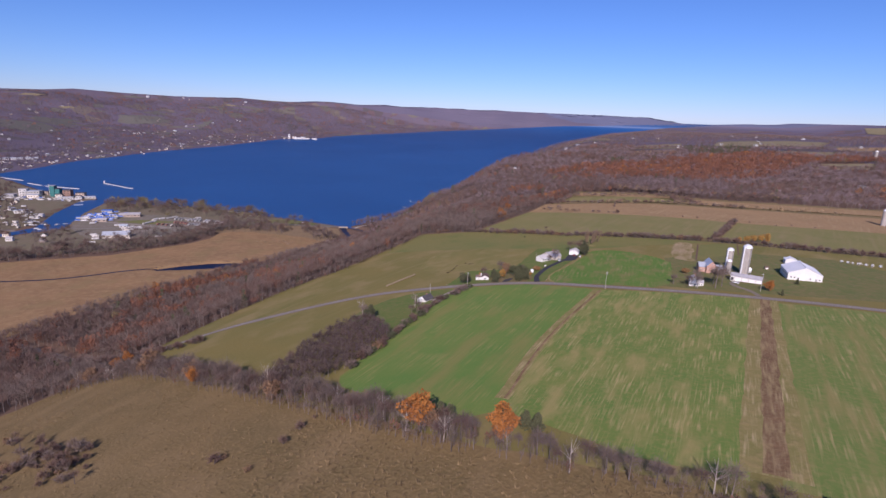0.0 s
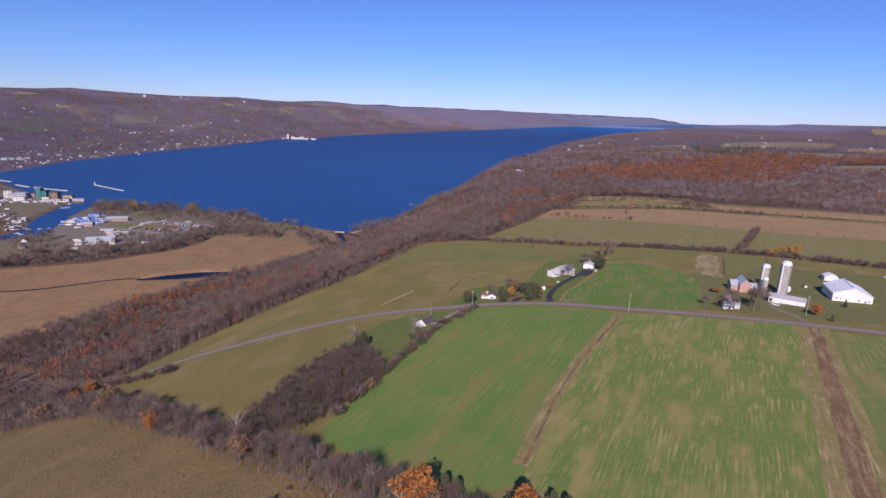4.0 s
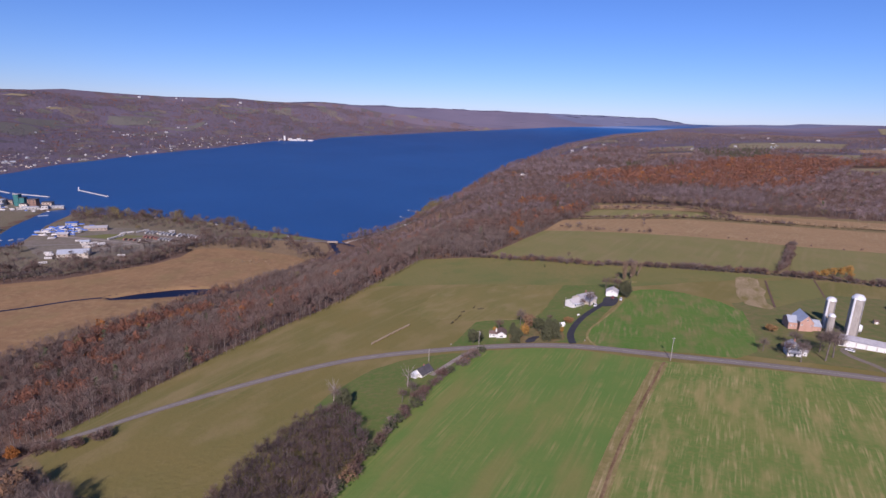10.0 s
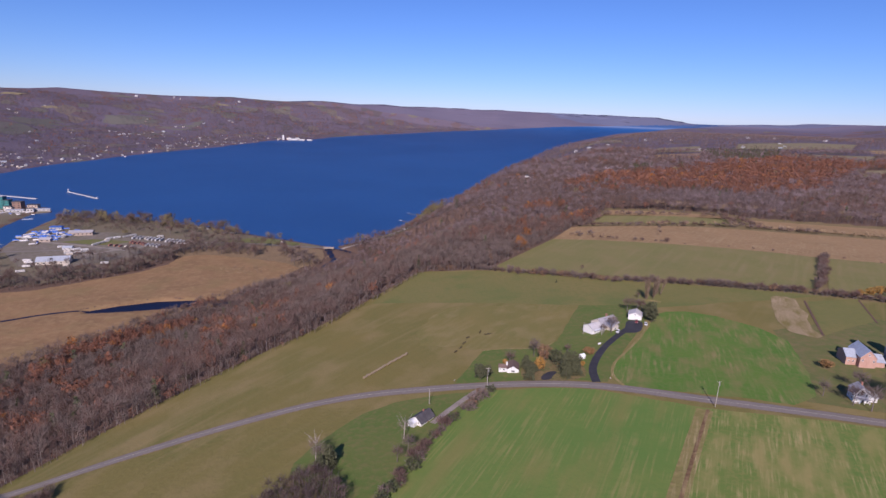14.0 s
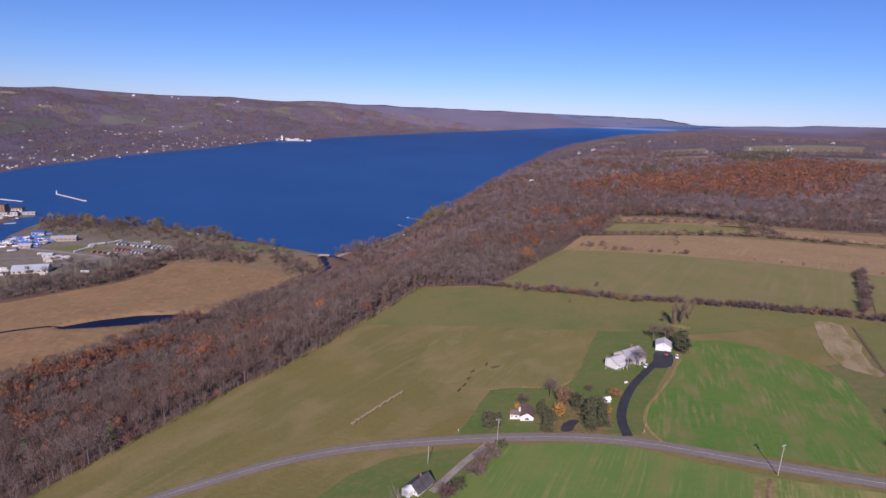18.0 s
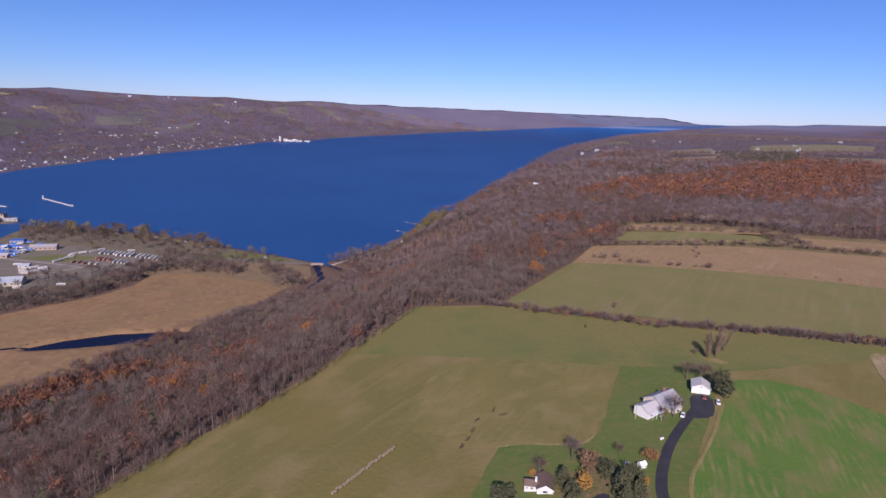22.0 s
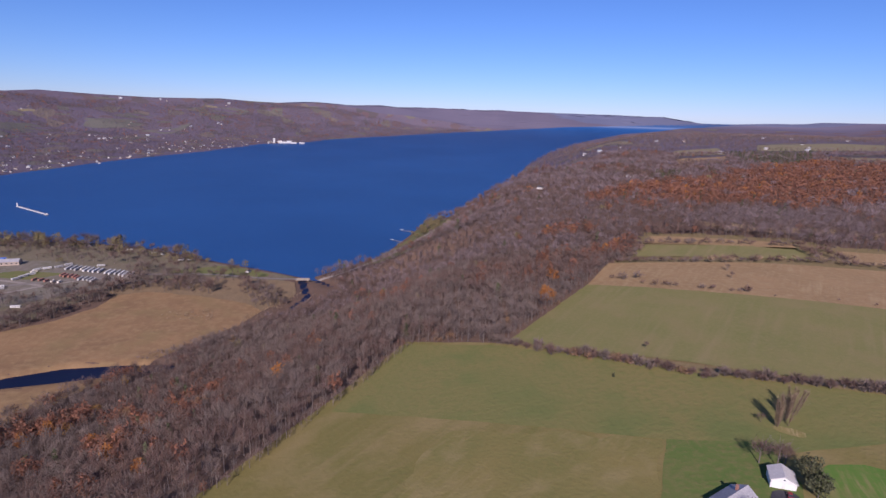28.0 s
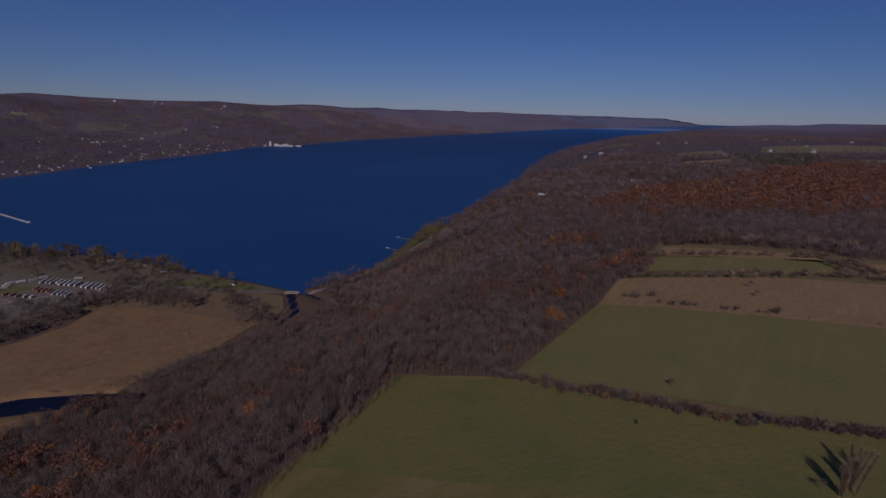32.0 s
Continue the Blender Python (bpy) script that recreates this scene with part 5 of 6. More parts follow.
def slab(bm, x0, x1, y0, y1, z0, z1, m=None):
    """A box between two corners, turned by m."""
    c = [Vector(p) for p in ((x0, y0, z0), (x1, y0, z0), (x1, y1, z0), (x0, y1, z0), (x0, y0, z1), (x1, y0, z1), (x1, y1, z1), (x0, y1, z1))]
    v = [bm.verts.new(m @ p if m else p) for p in c]
    for f in ((3, 2, 1, 0), (4, 5, 6, 7), (0, 1, 5, 4), (1, 2, 6, 5), (2, 3, 7, 6), (3, 0, 4, 7)):
        bm.faces.new([v[i] for i in f])
    return bm


def extruded(bm, profile, x0, x1):
    """A y-z outline (counter-clockwise seen from +x) drawn out along x."""
    a = [bm.verts.new((x0, y, z)) for y, z in profile]
    b = [bm.verts.new((x1, y, z)) for y, z in profile]
    n = len(profile)
    bm.faces.new(a[::-1]), bm.faces.new(b)
    for i in range(n):
        j = (i + 1) % n
        bm.faces.new((a[i], a[j], b[j], b[i]))
    return bm


def turned(bm, rings, sides=16, cap=True):
    """A round body from (radius, height) rings."""
    rows = [[bm.verts.new((r * math.cos(6.28319 * k / sides), r * math.sin(6.28319 * k / sides), z)) for k in range(sides)] for r, z in rings]
    for a, b in zip(rows, rows[1:]):
        for k in range(sides):
            q = (k + 1) % sides
            bm.faces.new((a[k], a[q], b[q], b[k]))
    if cap:
        bm.faces.new(rows[0][::-1]), bm.faces.new(rows[-1])
    return bm


def part(name, bm, mat, parent, label="", bevel=0.0, smooth_faces=False, at=None):
    """Links a bmesh as one mesh under a thing or a part."""
    if bevel:
        bmesh.ops.bevel(bm, geom=bm.edges[:], offset=bevel, segments=1, affect="EDGES", profile=0.5)
    me = bpy.data.meshes.new(name)
    bm.to_mesh(me)
    bm.free()
    me.materials.append(mat)
    if smooth_faces:
        me.polygons.foreach_set("use_smooth", np.ones(len(me.polygons), bool))
    ob = new(name, me)
    ob.parent = parent
    if at is not None:
        ob.matrix_local = at
    return tagged(ob, label)


def window(parent, x, y, z, w, h, turn):
    """A window whose front looks along local -y, at a wall's face."""
    m = pose(x, y, z, 0, 0, turn)
    bm = bmesh.new()
    for x0, x1, z0, z1 in ((-w / 2, w / 2, h / 2 - 0.1, h / 2), (-w / 2, w / 2, -h / 2, -h / 2 + 0.1), (-w / 2, -w / 2 + 0.1, -h / 2 + 0.1, h / 2 - 0.1),
                           (w / 2 - 0.1, w / 2, -h / 2 + 0.1, h / 2 - 0.1)):
        slab(bm, x0, x1, -0.07, 0.03, z0, z1)
    win = part("window", bm, M_TRIM, parent, at=m)
    part("pane", slab(bmesh.new(), -w / 2 + 0.1, w / 2 - 0.1, -0.03, 0.03, -h / 2 + 0.1, h / 2 - 0.1), M_PANE, win)


def gabled(parent, cx, cy, length, width, wall, ridge, wall_mat, roof_mat, along="x", base=-0.8, over=0.35, tag=""):
    """Walls with gable ends and a thick two-sided roof: ridge along local x or y."""
    m = pose(cx, cy, 0, 0, 0, 0 if along == "x" else 90)
    L, W = (length, width) if along == "x" else (width, length)
    bm = extruded(bmesh.new(), [(-W / 2, base), (W / 2, base), (W / 2, wall), (0, ridge), (-W / 2, wall)], -L / 2, L / 2)
    part("wall", bm, wall_mat, parent, at=m)
    k = (ridge - wall) / (W / 2)
    e, t = over, 0.16
    bm = extruded(bmesh.new(), [(-W / 2 - e, wall - k * e + 0.02), (0, ridge + 0.02), (W / 2 + e, wall - k * e + 0.02), (W / 2 + e, wall - k * e + t),
                                (0, ridge + t * 1.2), (-W / 2 - e, wall - k * e + t)], -L / 2 - e, L / 2 + e)
    bmesh.ops.recalc_face_normals(bm, faces=bm.faces)
    part("roof", bm, roof_mat, parent, tag, at=m)


def door(parent, x, y, w, h, turn, mat=M_TRIM, name="door", base=0.0):
    d = part(name, slab(bmesh.new(), -w / 2, w / 2, -0.06, 0.04, base, base + h), mat, parent, at=pose(x, y, 0, 0, 0, turn), bevel=0.015)
    part("door_handle", slab(bmesh.new(), w * 0.3, w * 0.3 + 0.1, -0.12, -0.06, base + 0.95, base + 1.1), M_IRON, d)


def chimney(parent, x, y, z0, z1, mat=M_BRICK, w=0.7):
    bm = slab(bmesh.new(), -w / 2, w / 2, -w / 2, w / 2, z0, z1)
    slab(bm, -w / 2 - 0.06, w / 2 + 0.06, -w / 2 - 0.06, w / 2 + 0.06, z1, z1 + 0.15)
    part("chimney", bm, mat, parent, at=pose(x, y, 0))


def silo(x, y, radius, height, label, chute=True):
    e = thing("silo", x, y, label, "silo", "farm silos", 20)
    rings = [(radius, -1.0)]
    z = 0.0
    while z < height - radius - 0.6:
        rings += [(radius, z), (radius, z + 0.72), (radius + 0.035, z + 0.74), (radius + 0.035, z + 0.8), (radius, z + 0.82)]
        z += 0.9
    part("body", turned(bmesh.new(), rings, 28), M_STAVE, e, "grey concrete stave wall with steel hoops")
    top = z
    dome = turned(bmesh.new(), [(radius + 0.08, top), (radius + 0.08, top + 0.25)] + [(radius * math.cos(a), top + 0.25 + radius * 0.8 * math.sin(a)) for a in np.linspace(0.1, 1.5, 7)], 28)
    part("dome", dome, M_DOME, e, "rounded galvanised white dome", smooth_faces=True)
    for k in range(10):
        a = 36 * k
        part("dome_rib", extruded(bmesh.new(), [(-0.05, 0), (0.05, 0), (0.05, 0.08), (-0.05, 0.08)], 0, radius * 0.6), M_DOME, e,
             at=pose(radius * 0.93 * math.cos(radians(a)), radius * 0.93 * math.sin(radians(a)), top + 0.25 + radius * 0.3, 0, 33, a + 180))
    if chute:
        part("chute", turned(bmesh.new(), [(0.62, -0.5), (0.62, top + 0.6), (0.3, top + 1.1)], 10), M_DOME, e, "white unloading chute", at=pose(-radius - 0.45, -0.6, 0))
        part("filler_pipe", turned(bmesh.new(), [(0.14, 0), (0.14, top + radius * 0.6)], 6), M_DOME, e, at=pose(radius + 0.2, -0.3, 0))
        part("ladder", slab(bmesh.new(), -0.2, 0.2, -0.05, 0.05, 0, top), M_IRON, e, at=pose(0, -radius - 0.1, 0))
    return e


silo(176, 301, 3.45, 26.0, "tall grey concrete stave silo with white dome")
silo(170.8, 309, 2.75, 20.6, "grey concrete stave silo with white dome beside the barn")
silo(418, 503, 3.0, 23.0, "grey silo of a neighbouring farm", False)
silo(947, 1202, 4.2, 32.0, "pale silo of a distant hill farm", False)
silo(167.6, 302.5, 1.95, 12.6, "small grey silo with white cap beside the barn", False)


def feed_bin(x, y):
    e = thing("feed_bin", x, y, "white round steel feed bin on legs", "feed bin")
    part("tank", turned(bmesh.new(), [(0.3, 1.0), (1.5, 2.4), (1.5, 5.4), (0.3, 6.3)], 14), M_DOME, e, smooth_faces=True)
    for a in range(4):
        part("leg", slab(bmesh.new(), -0.06, 0.06, -0.06, 0.06, -0.4, 2.5), M_IRON, e, at=pose(1.4 * math.cos(a * 1.571), 1.4 * math.sin(a * 1.571), 0))


feed_bin(179.2, 300.8)


def red_barn(x, y, turn):
    e = thing("barn", x, y, "weathered red wooden barn with pale metal roofs", "barn", turn=turn)
    e.scale = (1.0,) * 3
    gabled(e, 0, 0, 7.5, 14, 6.2, 10.2, M_REDBARN, M_STEEL, "y")
    gabled(e, -6.4, 1.2, 5.0, 10.5, 4.4, 7.2, M_REDBARN, M_STEEL, "x")
    gabled(e, 6.4, 0.6, 5.0, 11, 3.6, 6.0, M_REDBARN, M_STEEL, "x")
    door(e, 0, -7.0, 3.4, 3.8, 0, M_REDBARN, "barn_door")
    for wx, wz in ((-2.6, 4.4), (2.6, 4.4), (0, 7.6)):
        window(e, wx, -7.02, wz, 0.9, 1.1, 0)
    for wx in (-7.6, -5.4):
        window(e, wx, -4.07, 2.2, 0.9, 1.0, 0)


red_barn(160, 309, -14)


def farmhouse(x, y, turn):
    e = thing("farmhouse", x, y, "white two-storey farmhouse behind bare trees", "house", turn=turn)
    e.scale = (0.92,) * 3
    gabled(e, 0, 0, 7.0, 7.5, 5.4, 8.2, M_WHITE, M_GREYROOF, "y")
    gabled(e, 5.2, 0.8, 4.6, 5.5, 3.2, 5.0, M_WHITE, M_GREYROOF, "x")
    part("porch_roof", slab(bmesh.new(), -3.4, 3.4, -5.6, -3.76, 2.6, 2.8), M_GREYROOF, e)
    for px in (-3.2, -1.1, 1.1, 3.2):
        part("porch_post", slab(bmesh.new(), px - 0.07, px + 0.07, -5.5, -5.36, -0.3, 2.6), M_TRIM, e)
    part("porch_floor", slab(bmesh.new(), -3.4, 3.4, -5.6, -3.76, -0.6, 0.15), M_PLANK, e)
    door(e, 0.8, -3.75, 1.0, 2.1, 0, M_DARKROOF, base=0.15)
    for wx, wz in ((-2.2, 1.6), (-1.8, 4.4), (1.8, 4.4), (2.6, 1.6)):
        window(e, wx, -3.77, wz, 0.9, 1.5, 0)
    for wy in (-1.8, 1.8):
        for wz in (1.6, 4.4):
            window(e, -3.52, wy, wz, 0.9, 1.5, -90)
    for wx in (4.2, 6.2):
        window(e, wx, -1.97, 1.6, 0.9, 1.3, 0)
    chimney(e, 0.6, 1.0, 7.0, 9.4)


farmhouse(137.5, 280, -18)


def machine_shed(x, y, turn):
    e = thing("machine_shed", x, y, "long white machine shed with grey roof and four doors", "shed", turn=turn)
    e.scale = (1.1,) * 3
    gabled(e, 0, 0, 19.5, 7.0, 3.4, 5.0, M_WHITE, M_GREYROOF, "x")
    for k in range(4):
        door(e, -5.0 + 4.3 * k, -3.5, 3.5, 2.7, 0, M_TRIM, "overhead_door")
        part("door_frame", slab(bmesh.new(), -6.95 + 4.3 * k, -6.8 + 4.3 * k, -3.6, -3.5, -0.3, 2.9), M_TANWALL, e)
    door(e, -8.6, -3.5, 1.8, 2.3, 0, M_DARKROOF)
    window(e, 9.77, 0, 1.7, 1.2, 1.0, 90)


machine_shed(169.5, 286, -33)


def white_barn(x, y, turn):
    e = thing("barn", x, y, "large white metal barn with shallow roof", "barn", turn=turn)
    e.scale = (1.24,) * 3
    gabled(e, 0, 0, 19, 20, 4.6, 8.6, M_WHITE, M_WHITEROOF, "y", over=0.3)
    door(e, -2, -10, 4.6, 3.6, 0, M_WHITEROOF, "sliding_door")
    door(e, 6.2, -10, 1.1, 2.1, 0, M_GREYROOF)
    for wx in (-7.5, -5.6, 3.0, 8.0):
        window(e, wx, -10.02, 1.9, 1.1, 0.9, 0)
    for wy in range(-8, 9, 4):
        window(e, -9.52, wy, 2.6, 1.6, 0.9, -90)
    part("ridge_vent", slab(bmesh.new(), -0.35, 0.35, -9.5, 9.5, 8.65, 9.0), M_WHITEROOF, e)


white_barn(206, 296, -20)


def small_shed(x, y, turn, L, W, wall, ridge, wall_mat, roof_mat, label, along="x", group=""):
    e = thing("shed", x, y, label, "shed", group, turn)
    gabled(e, 0, 0, L, W, wall, ridge, wall_mat, roof_mat, along, over=0.2)
    door(e, 0, -W / 2, min(1.8, L * 0.4), min(2.1, wall * 0.9), 0, M_TRIM)
    window(e, L * 0.32, -W / 2 - 0.02, wall * 0.6, 0.7, 0.7, 0)
    return e


small_shed(222, 331, -20, 9.5, 8, 3.6, 5.6, M_WHITE, M_WHITEROOF, "white shed with pale roof behind the large barn", "y")
small_shed(197, 314, -10, 2.6, 2.2, 1.8, 2.6, M_TANWALL, M_BROWNROOF, "small tan wooden hut in the pasture")
small_shed(56, 322.5, 20, 2.8, 2.4, 2.0, 2.9, M_WHITE, M_WHITEROOF, "small white garden shed beside the drive")
small_shed(50, 312, 10, 2.4, 2.0, 1.9, 2.7, M_WHITE, M_GREYROOF, "small white well house under pines")


def hutch_pattern():
    e = new("calf_hutch")
    tagged(e, "white rounded plastic calf hutch on bare ground", "hutch", "calf hutches")
    bm = extruded(bmesh.new(), [(-0.75, -0.1), (0.75, -0.1), (0.75, 0.7), (0.5, 1.2), (0, 1.45), (-0.5, 1.2), (-0.75, 0.7)], -1.1, 1.1)
    part("shell", bm, M_WHITE, e)
    part("opening", slab(bmesh.new(), 1.1, 1.13, -0.45, 0.45, 0, 0.95), M_TYRE, e)
    return e


p = hutch_pattern()
for k in range(13):
    x, y = 262 + 1.9 * k + rng.normal() * 0.6, 338 - 1.1 * k + rng.normal() * 1.3
    copy_thing(p, spot(x, y, 0.15, -100 + rng.normal() * 12))
gone(p)


def cottage(x, y, turn):
    e = thing("cottage", x, y, "white cottage with dark shingle roof beside the lane", "house", turn=turn)
    e.scale = (0.88,) * 3
    gabled(e, 0, 0, 10.5, 7.6, 2.5, 5.2, M_WHITE, M_DARKROOF, "x", over=0.7)
    gabled(e, -6.6, 1.2, 3.0, 4.2, 2.5, 3.7, M_WHITE, M_WHITEROOF, "x", over=0.15)
    door(e, 0.4, -3.8, 1.0, 2.1, 0, M_BRICK)
    for wx in (-3.6, -1.8, 2.4, 4.0):
        window(e, wx, -3.82, 1.5, 1.0, 1.1, 0)
    for wy in (-1.6, 1.5):
        window(e, 5.27, wy, 1.6, 0.9, 1.2, 90)
    window(e, -5.27, -1.8, 1.7, 0.9, 1.1, -90)
    chimney(e, 1.5, 0.6, 4.3, 6.0)


cottage(-8.5, 281.5, 52)


def ranch_house(x, y, turn):
    e = thing("ranch_house", x, y, "low white house with brown shingle roof", "house", turn=turn)
    e.scale = (0.9,) * 3
    gabled(e, 2.4, 1.5, 7.0, 9.5, 2.9, 4.9, M_WHITE, M_BROWNROOF, "y", over=0.45)
    gabled(e, -3.6, 1.0, 5.6, 5.0, 2.6, 3.9, M_WHITE, M_BROWNROOF, "x")
    part("fascia", extruded(bmesh.new(), [(-3.75, 2.55), (0, 4.72), (3.75, 2.55), (3.75, 2.85), (0, 5.05), (-3.75, 2.85)], -0.05, 0.05), M_TRIM, e,
         at=pose(2.4, -3.75, 0, 0, 0, 90))
    door(e, -0.6, -1.5, 0.95, 2.05, 0, M_BROWNROOF)
    window(e, 2.4, -3.27, 1.6, 2.2, 1.3, 0)
    window(e, -3.2, -1.52, 1.5, 1.4, 1.0, 0)
    window(e, -5.4, -1.52, 1.5, 0.8, 1.0, 0)
    chimney(e, -1.5, 0.6, 2.5, 5.6, M_WHITE, 0.9)


ranch_house(25, 315.5, -6)


def grey_house(x, y, turn):
    e = thing("house", x, y, "long pale house with grey shingle roofs at the drive's end", "house", turn=turn)
    e.scale = (1.15,) * 3
    gabled(e, 2.5, 1.0, 12.5, 9.5, 3.0, 6.0, M_CREAM, M_GREYROOF, "x", over=0.5)
    gabled(e, 2.0, -4.2, 5.5, 6.0, 2.9, 5.0, M_CREAM, M_GREYROOF, "y", over=0.4)
    gabled(e, -8.0, 0.0, 9.0, 7.0, 2.8, 4.6, M_WHITE, M_PALEROOF, "x", over=0.4)
    part("porch", slab(bmesh.new(), -11.8, -4.6, -5.3, -3.5, 2.3, 2.45), M_WHITEROOF, e, "white flat porch roof")
    for px in (-11.6, -9.4, -7.0, -4.8):
        part("porch_post", slab(bmesh.new(), px - 0.06, px + 0.06, -5.25, -5.13, -0.5, 2.3), M_TRIM, e)
    for wx in (-10.5, -8.4, -6.2):
        window(e, wx, -3.52, 1.5, 1.2, 1.2, 0)
    door(e, -5.0, -3.5, 1.0, 2.1, 0, M_BROWNROOF)
    window(e, 2.0, -7.22, 1.6, 1.8, 1.3, 0)
    for wx in (5.8, 7.6):
        window(e, wx, -3.77, 1.6, 1.1, 1.3, 0)
    window(e, 8.77, 1.0, 1.6, 1.2, 1.3, 90)
    chimney(e, 4.5, 2.0, 5.0, 7.2)


grey_house(74, 356, 33)


def garage(x, y, turn):
    e = thing("garage", x, y, "pale two-car garage with light roof", "garage", turn=turn)
    e.scale = (1.15,) * 3
    gabled(e, 0, 0, 7.6, 7.4, 2.9, 4.7, M_WHITE, M_PALEROOF, "y", over=0.35)
    for dx in (-1.85, 1.85):
        door(e, dx, -3.7, 2.6, 2.2, 0, M_TRIM, "overhead_door")
    window(e, 0, -3.72, 3.5, 0.8, 0.7, 0)


garage(93, 367, -22)
field("road_turning", [(81, 347.5), (84, 354), (87.5, 363), (91.5, 364), (94.5, 361), (92, 353), (88, 347)], M_DRIVE, "black asphalt turning place before the garage", "driveway", lift=0.34, rough=0.2, bends=1)
field("road_parking", [(36, 304.5), (37, 309), (41, 312), (44, 311), (41, 307.5), (40, 304.5)], M_DRIVE, "dark asphalt parking patch under pines", "driveway", lift=0.3, rough=0.3, bends=1)


def car_pattern(mat, label):
    e = new("car")
    tagged(e, label, "car", "parked cars")
    bm = extruded(bmesh.new(), [(-2.2, 0.35), (2.2, 0.35), (2.25, 0.75), (2.1, 0.9), (1.1, 1.0), (-2.1, 1.0), (-2.25, 0.75)], -0.88, 0.88)
    part("body", bm, mat, e, bevel=0.06)
    part("cabin", extruded(bmesh.new(), [(-1.9, 0.98), (1.15, 0.98), (0.45, 1.45), (-1.4, 1.48)], -0.76, 0.76), M_PANE, e, "dark glass cabin")
    part("roof", slab(bmesh.new(), -0.7, 0.7, -1.35, 0.4, 1.46, 1.53), mat, e)
    for wx in (-0.86, 0.86):
        for wy in (-1.4, 1.4):
            wheel = part("wheel", turned(bmesh.new(), [(0.33, -0.1), (0.33, 0.1)], 12), M_TYRE, e, at=pose(wx, wy, 0.33, 0, 90, 0))
            part("rim", turned(bmesh.new(), [(0.19, -0.11), (0.19, 0.11)], 8), M_IRON, wheel)
    for wx in (-0.6, 0.6):
        part("headlight", slab(bmesh.new(), wx - 0.16, wx + 0.16, 2.18, 2.27, 0.62, 0.76), M_TRIM, e)
    return e


M_CARWHITE = material("white_car_paint", [(0.78, 0.78, 0.78), (0.74, 0.74, 0.75)], 2, 0.25, spec=0.5)
M_CARRED = material("dark_red_car_paint", [(0.22, 0.03, 0.03), (0.26, 0.04, 0.04)], 2, 0.25, spec=0.5)
M_CARBLUE = material("blue_tarpaulin", [(0.05, 0.12, 0.42), (0.07, 0.16, 0.5)], 2, 0.6)
CAR_W, CAR_R = car_pattern(M_CARWHITE, "white car parked on black asphalt"), car_pattern(M_CARRED, "dark red car parked before the garage")
for pattern, x, y, a in ((CAR_W, 79, 349, 150), (CAR_W, 94.5, 356.5, 160), (CAR_R, 91.5, 360.5, 158), (CAR_W, 161.5, 281.5, 40)):
    copy_thing(pattern, spot(x, y, 0.36 if y > 300 else 0.31, a))


def propane_tank(x, y, a):
    e = thing("propane_tank", x, y, "white propane tank on the lawn", "tank", "", a)
    bm = turned(bmesh.new(), [(0.15, -1.2), (0.42, -1.05), (0.5, -0.8), (0.5, 0.8), (0.42, 1.05), (0.15, 1.2)], 12)
    part("tank", bm, M_WHITE, e, at=pose(0, 0, 0.75, 0, 90, 0), smooth_faces=True)
    for sx in (-0.7, 0.7):
        part("foot", slab(bmesh.new(), sx - 0.1, sx + 0.1, -0.3, 0.3, -0.2, 0.4), M_CONCRETE, e)


propane_tank(67, 336, 30)
propane_tank(52.5, 324.5, -20)


def pole_pattern(height, arm):
    e = new("utility_pole")
    tagged(e, "pale weathered wooden utility pole beside the road", "utility pole", "roadside utility poles")
    part("post", turned(bmesh.new(), [(0.17, -1.0), (0.15, height * 0.5), (0.11, height)], 8), M_POLE, e)
    if arm:
        part("crossarm", slab(bmesh.new(), -1.2, 1.2, -0.06, 0.06, height - 0.7, height - 0.55), M_POLE, e)
        for k in (-1.05, -0.4, 0.4, 1.05):
            part("insulator", turned(bmesh.new(), [(0.06, height - 0.55), (0.08, height - 0.45), (0.04, height - 0.3)], 6), M_TRIM, e, at=pose(k, 0, 0))
        part("transformer", turned(bmesh.new(), [(0.28, height - 2.4), (0.28, height - 1.4)], 10), M_IRON, e, at=pose(0.4, 0, 0))
    return e


TALL, SHORT = pole_pattern(13.6, True), pole_pattern(8.6, False)
for pattern, x, y, a in ((TALL, 89, 277.5, 25), (TALL, 166, 266, 30), (TALL, 15, 299.5, 0), (SHORT, -6.5, 293, 0), (TALL, 250, 209, 25), (SHORT, 63, 349, 10), (SHORT, 71, 347, 0)):
    copy_thing(pattern, spot(x, y, 0, a))


def bale_pattern():
    e = new("hay_bale")
    tagged(e, "weathered grey-tan round hay bale in a row", "hay bale", "row of hay bales")
    part("bale", turned(bmesh.new(), [(0.66, -0.62), (0.72, -0.5), (0.72, 0.5), (0.66, 0.62)], 14), M_STRAW, e, at=pose(0, 0, 0.68, 0, 90, 0))
    return e


BALE = bale_pattern()
for p in resample([(-34.5, 321.5), (-27, 332), (-18.5, 342.5)], 1.0):
    x, y = p[:2] + rng.normal(size=2) * 0.15
    copy_thing(BALE, spot(x, y, 0.05, 54 + rng.normal() * 5))


M_BRANCH = material("cut_branches", [(0.10, 0.085, 0.05), (0.07, 0.06, 0.04)], 2, 0.95)


def brush_pile(x, y, a):
    e = thing("brush_pile", x, y, "low dark pile of cut branches on the meadow", "brush pile", "brush piles", a)
    for k in range(9):
        q = rng.normal(size=2) * (0.9, 0.35)
        part("branch", slab(bmesh.new(), -1.6, 1.6, -0.07, 0.07, 0, 0.14), M_BRANCH, e, at=pose(q[0], q[1], 0.1 + 0.05 * k, 0, rng.normal() * 5, rng.normal() * 16))


for x, y, a in ((6, 344, 60), (8, 349, 55), (4, 340, 65), (16, 362, 80), (20, 358, 10), (10, 356, 50)):
    brush_pile(x, y, a)


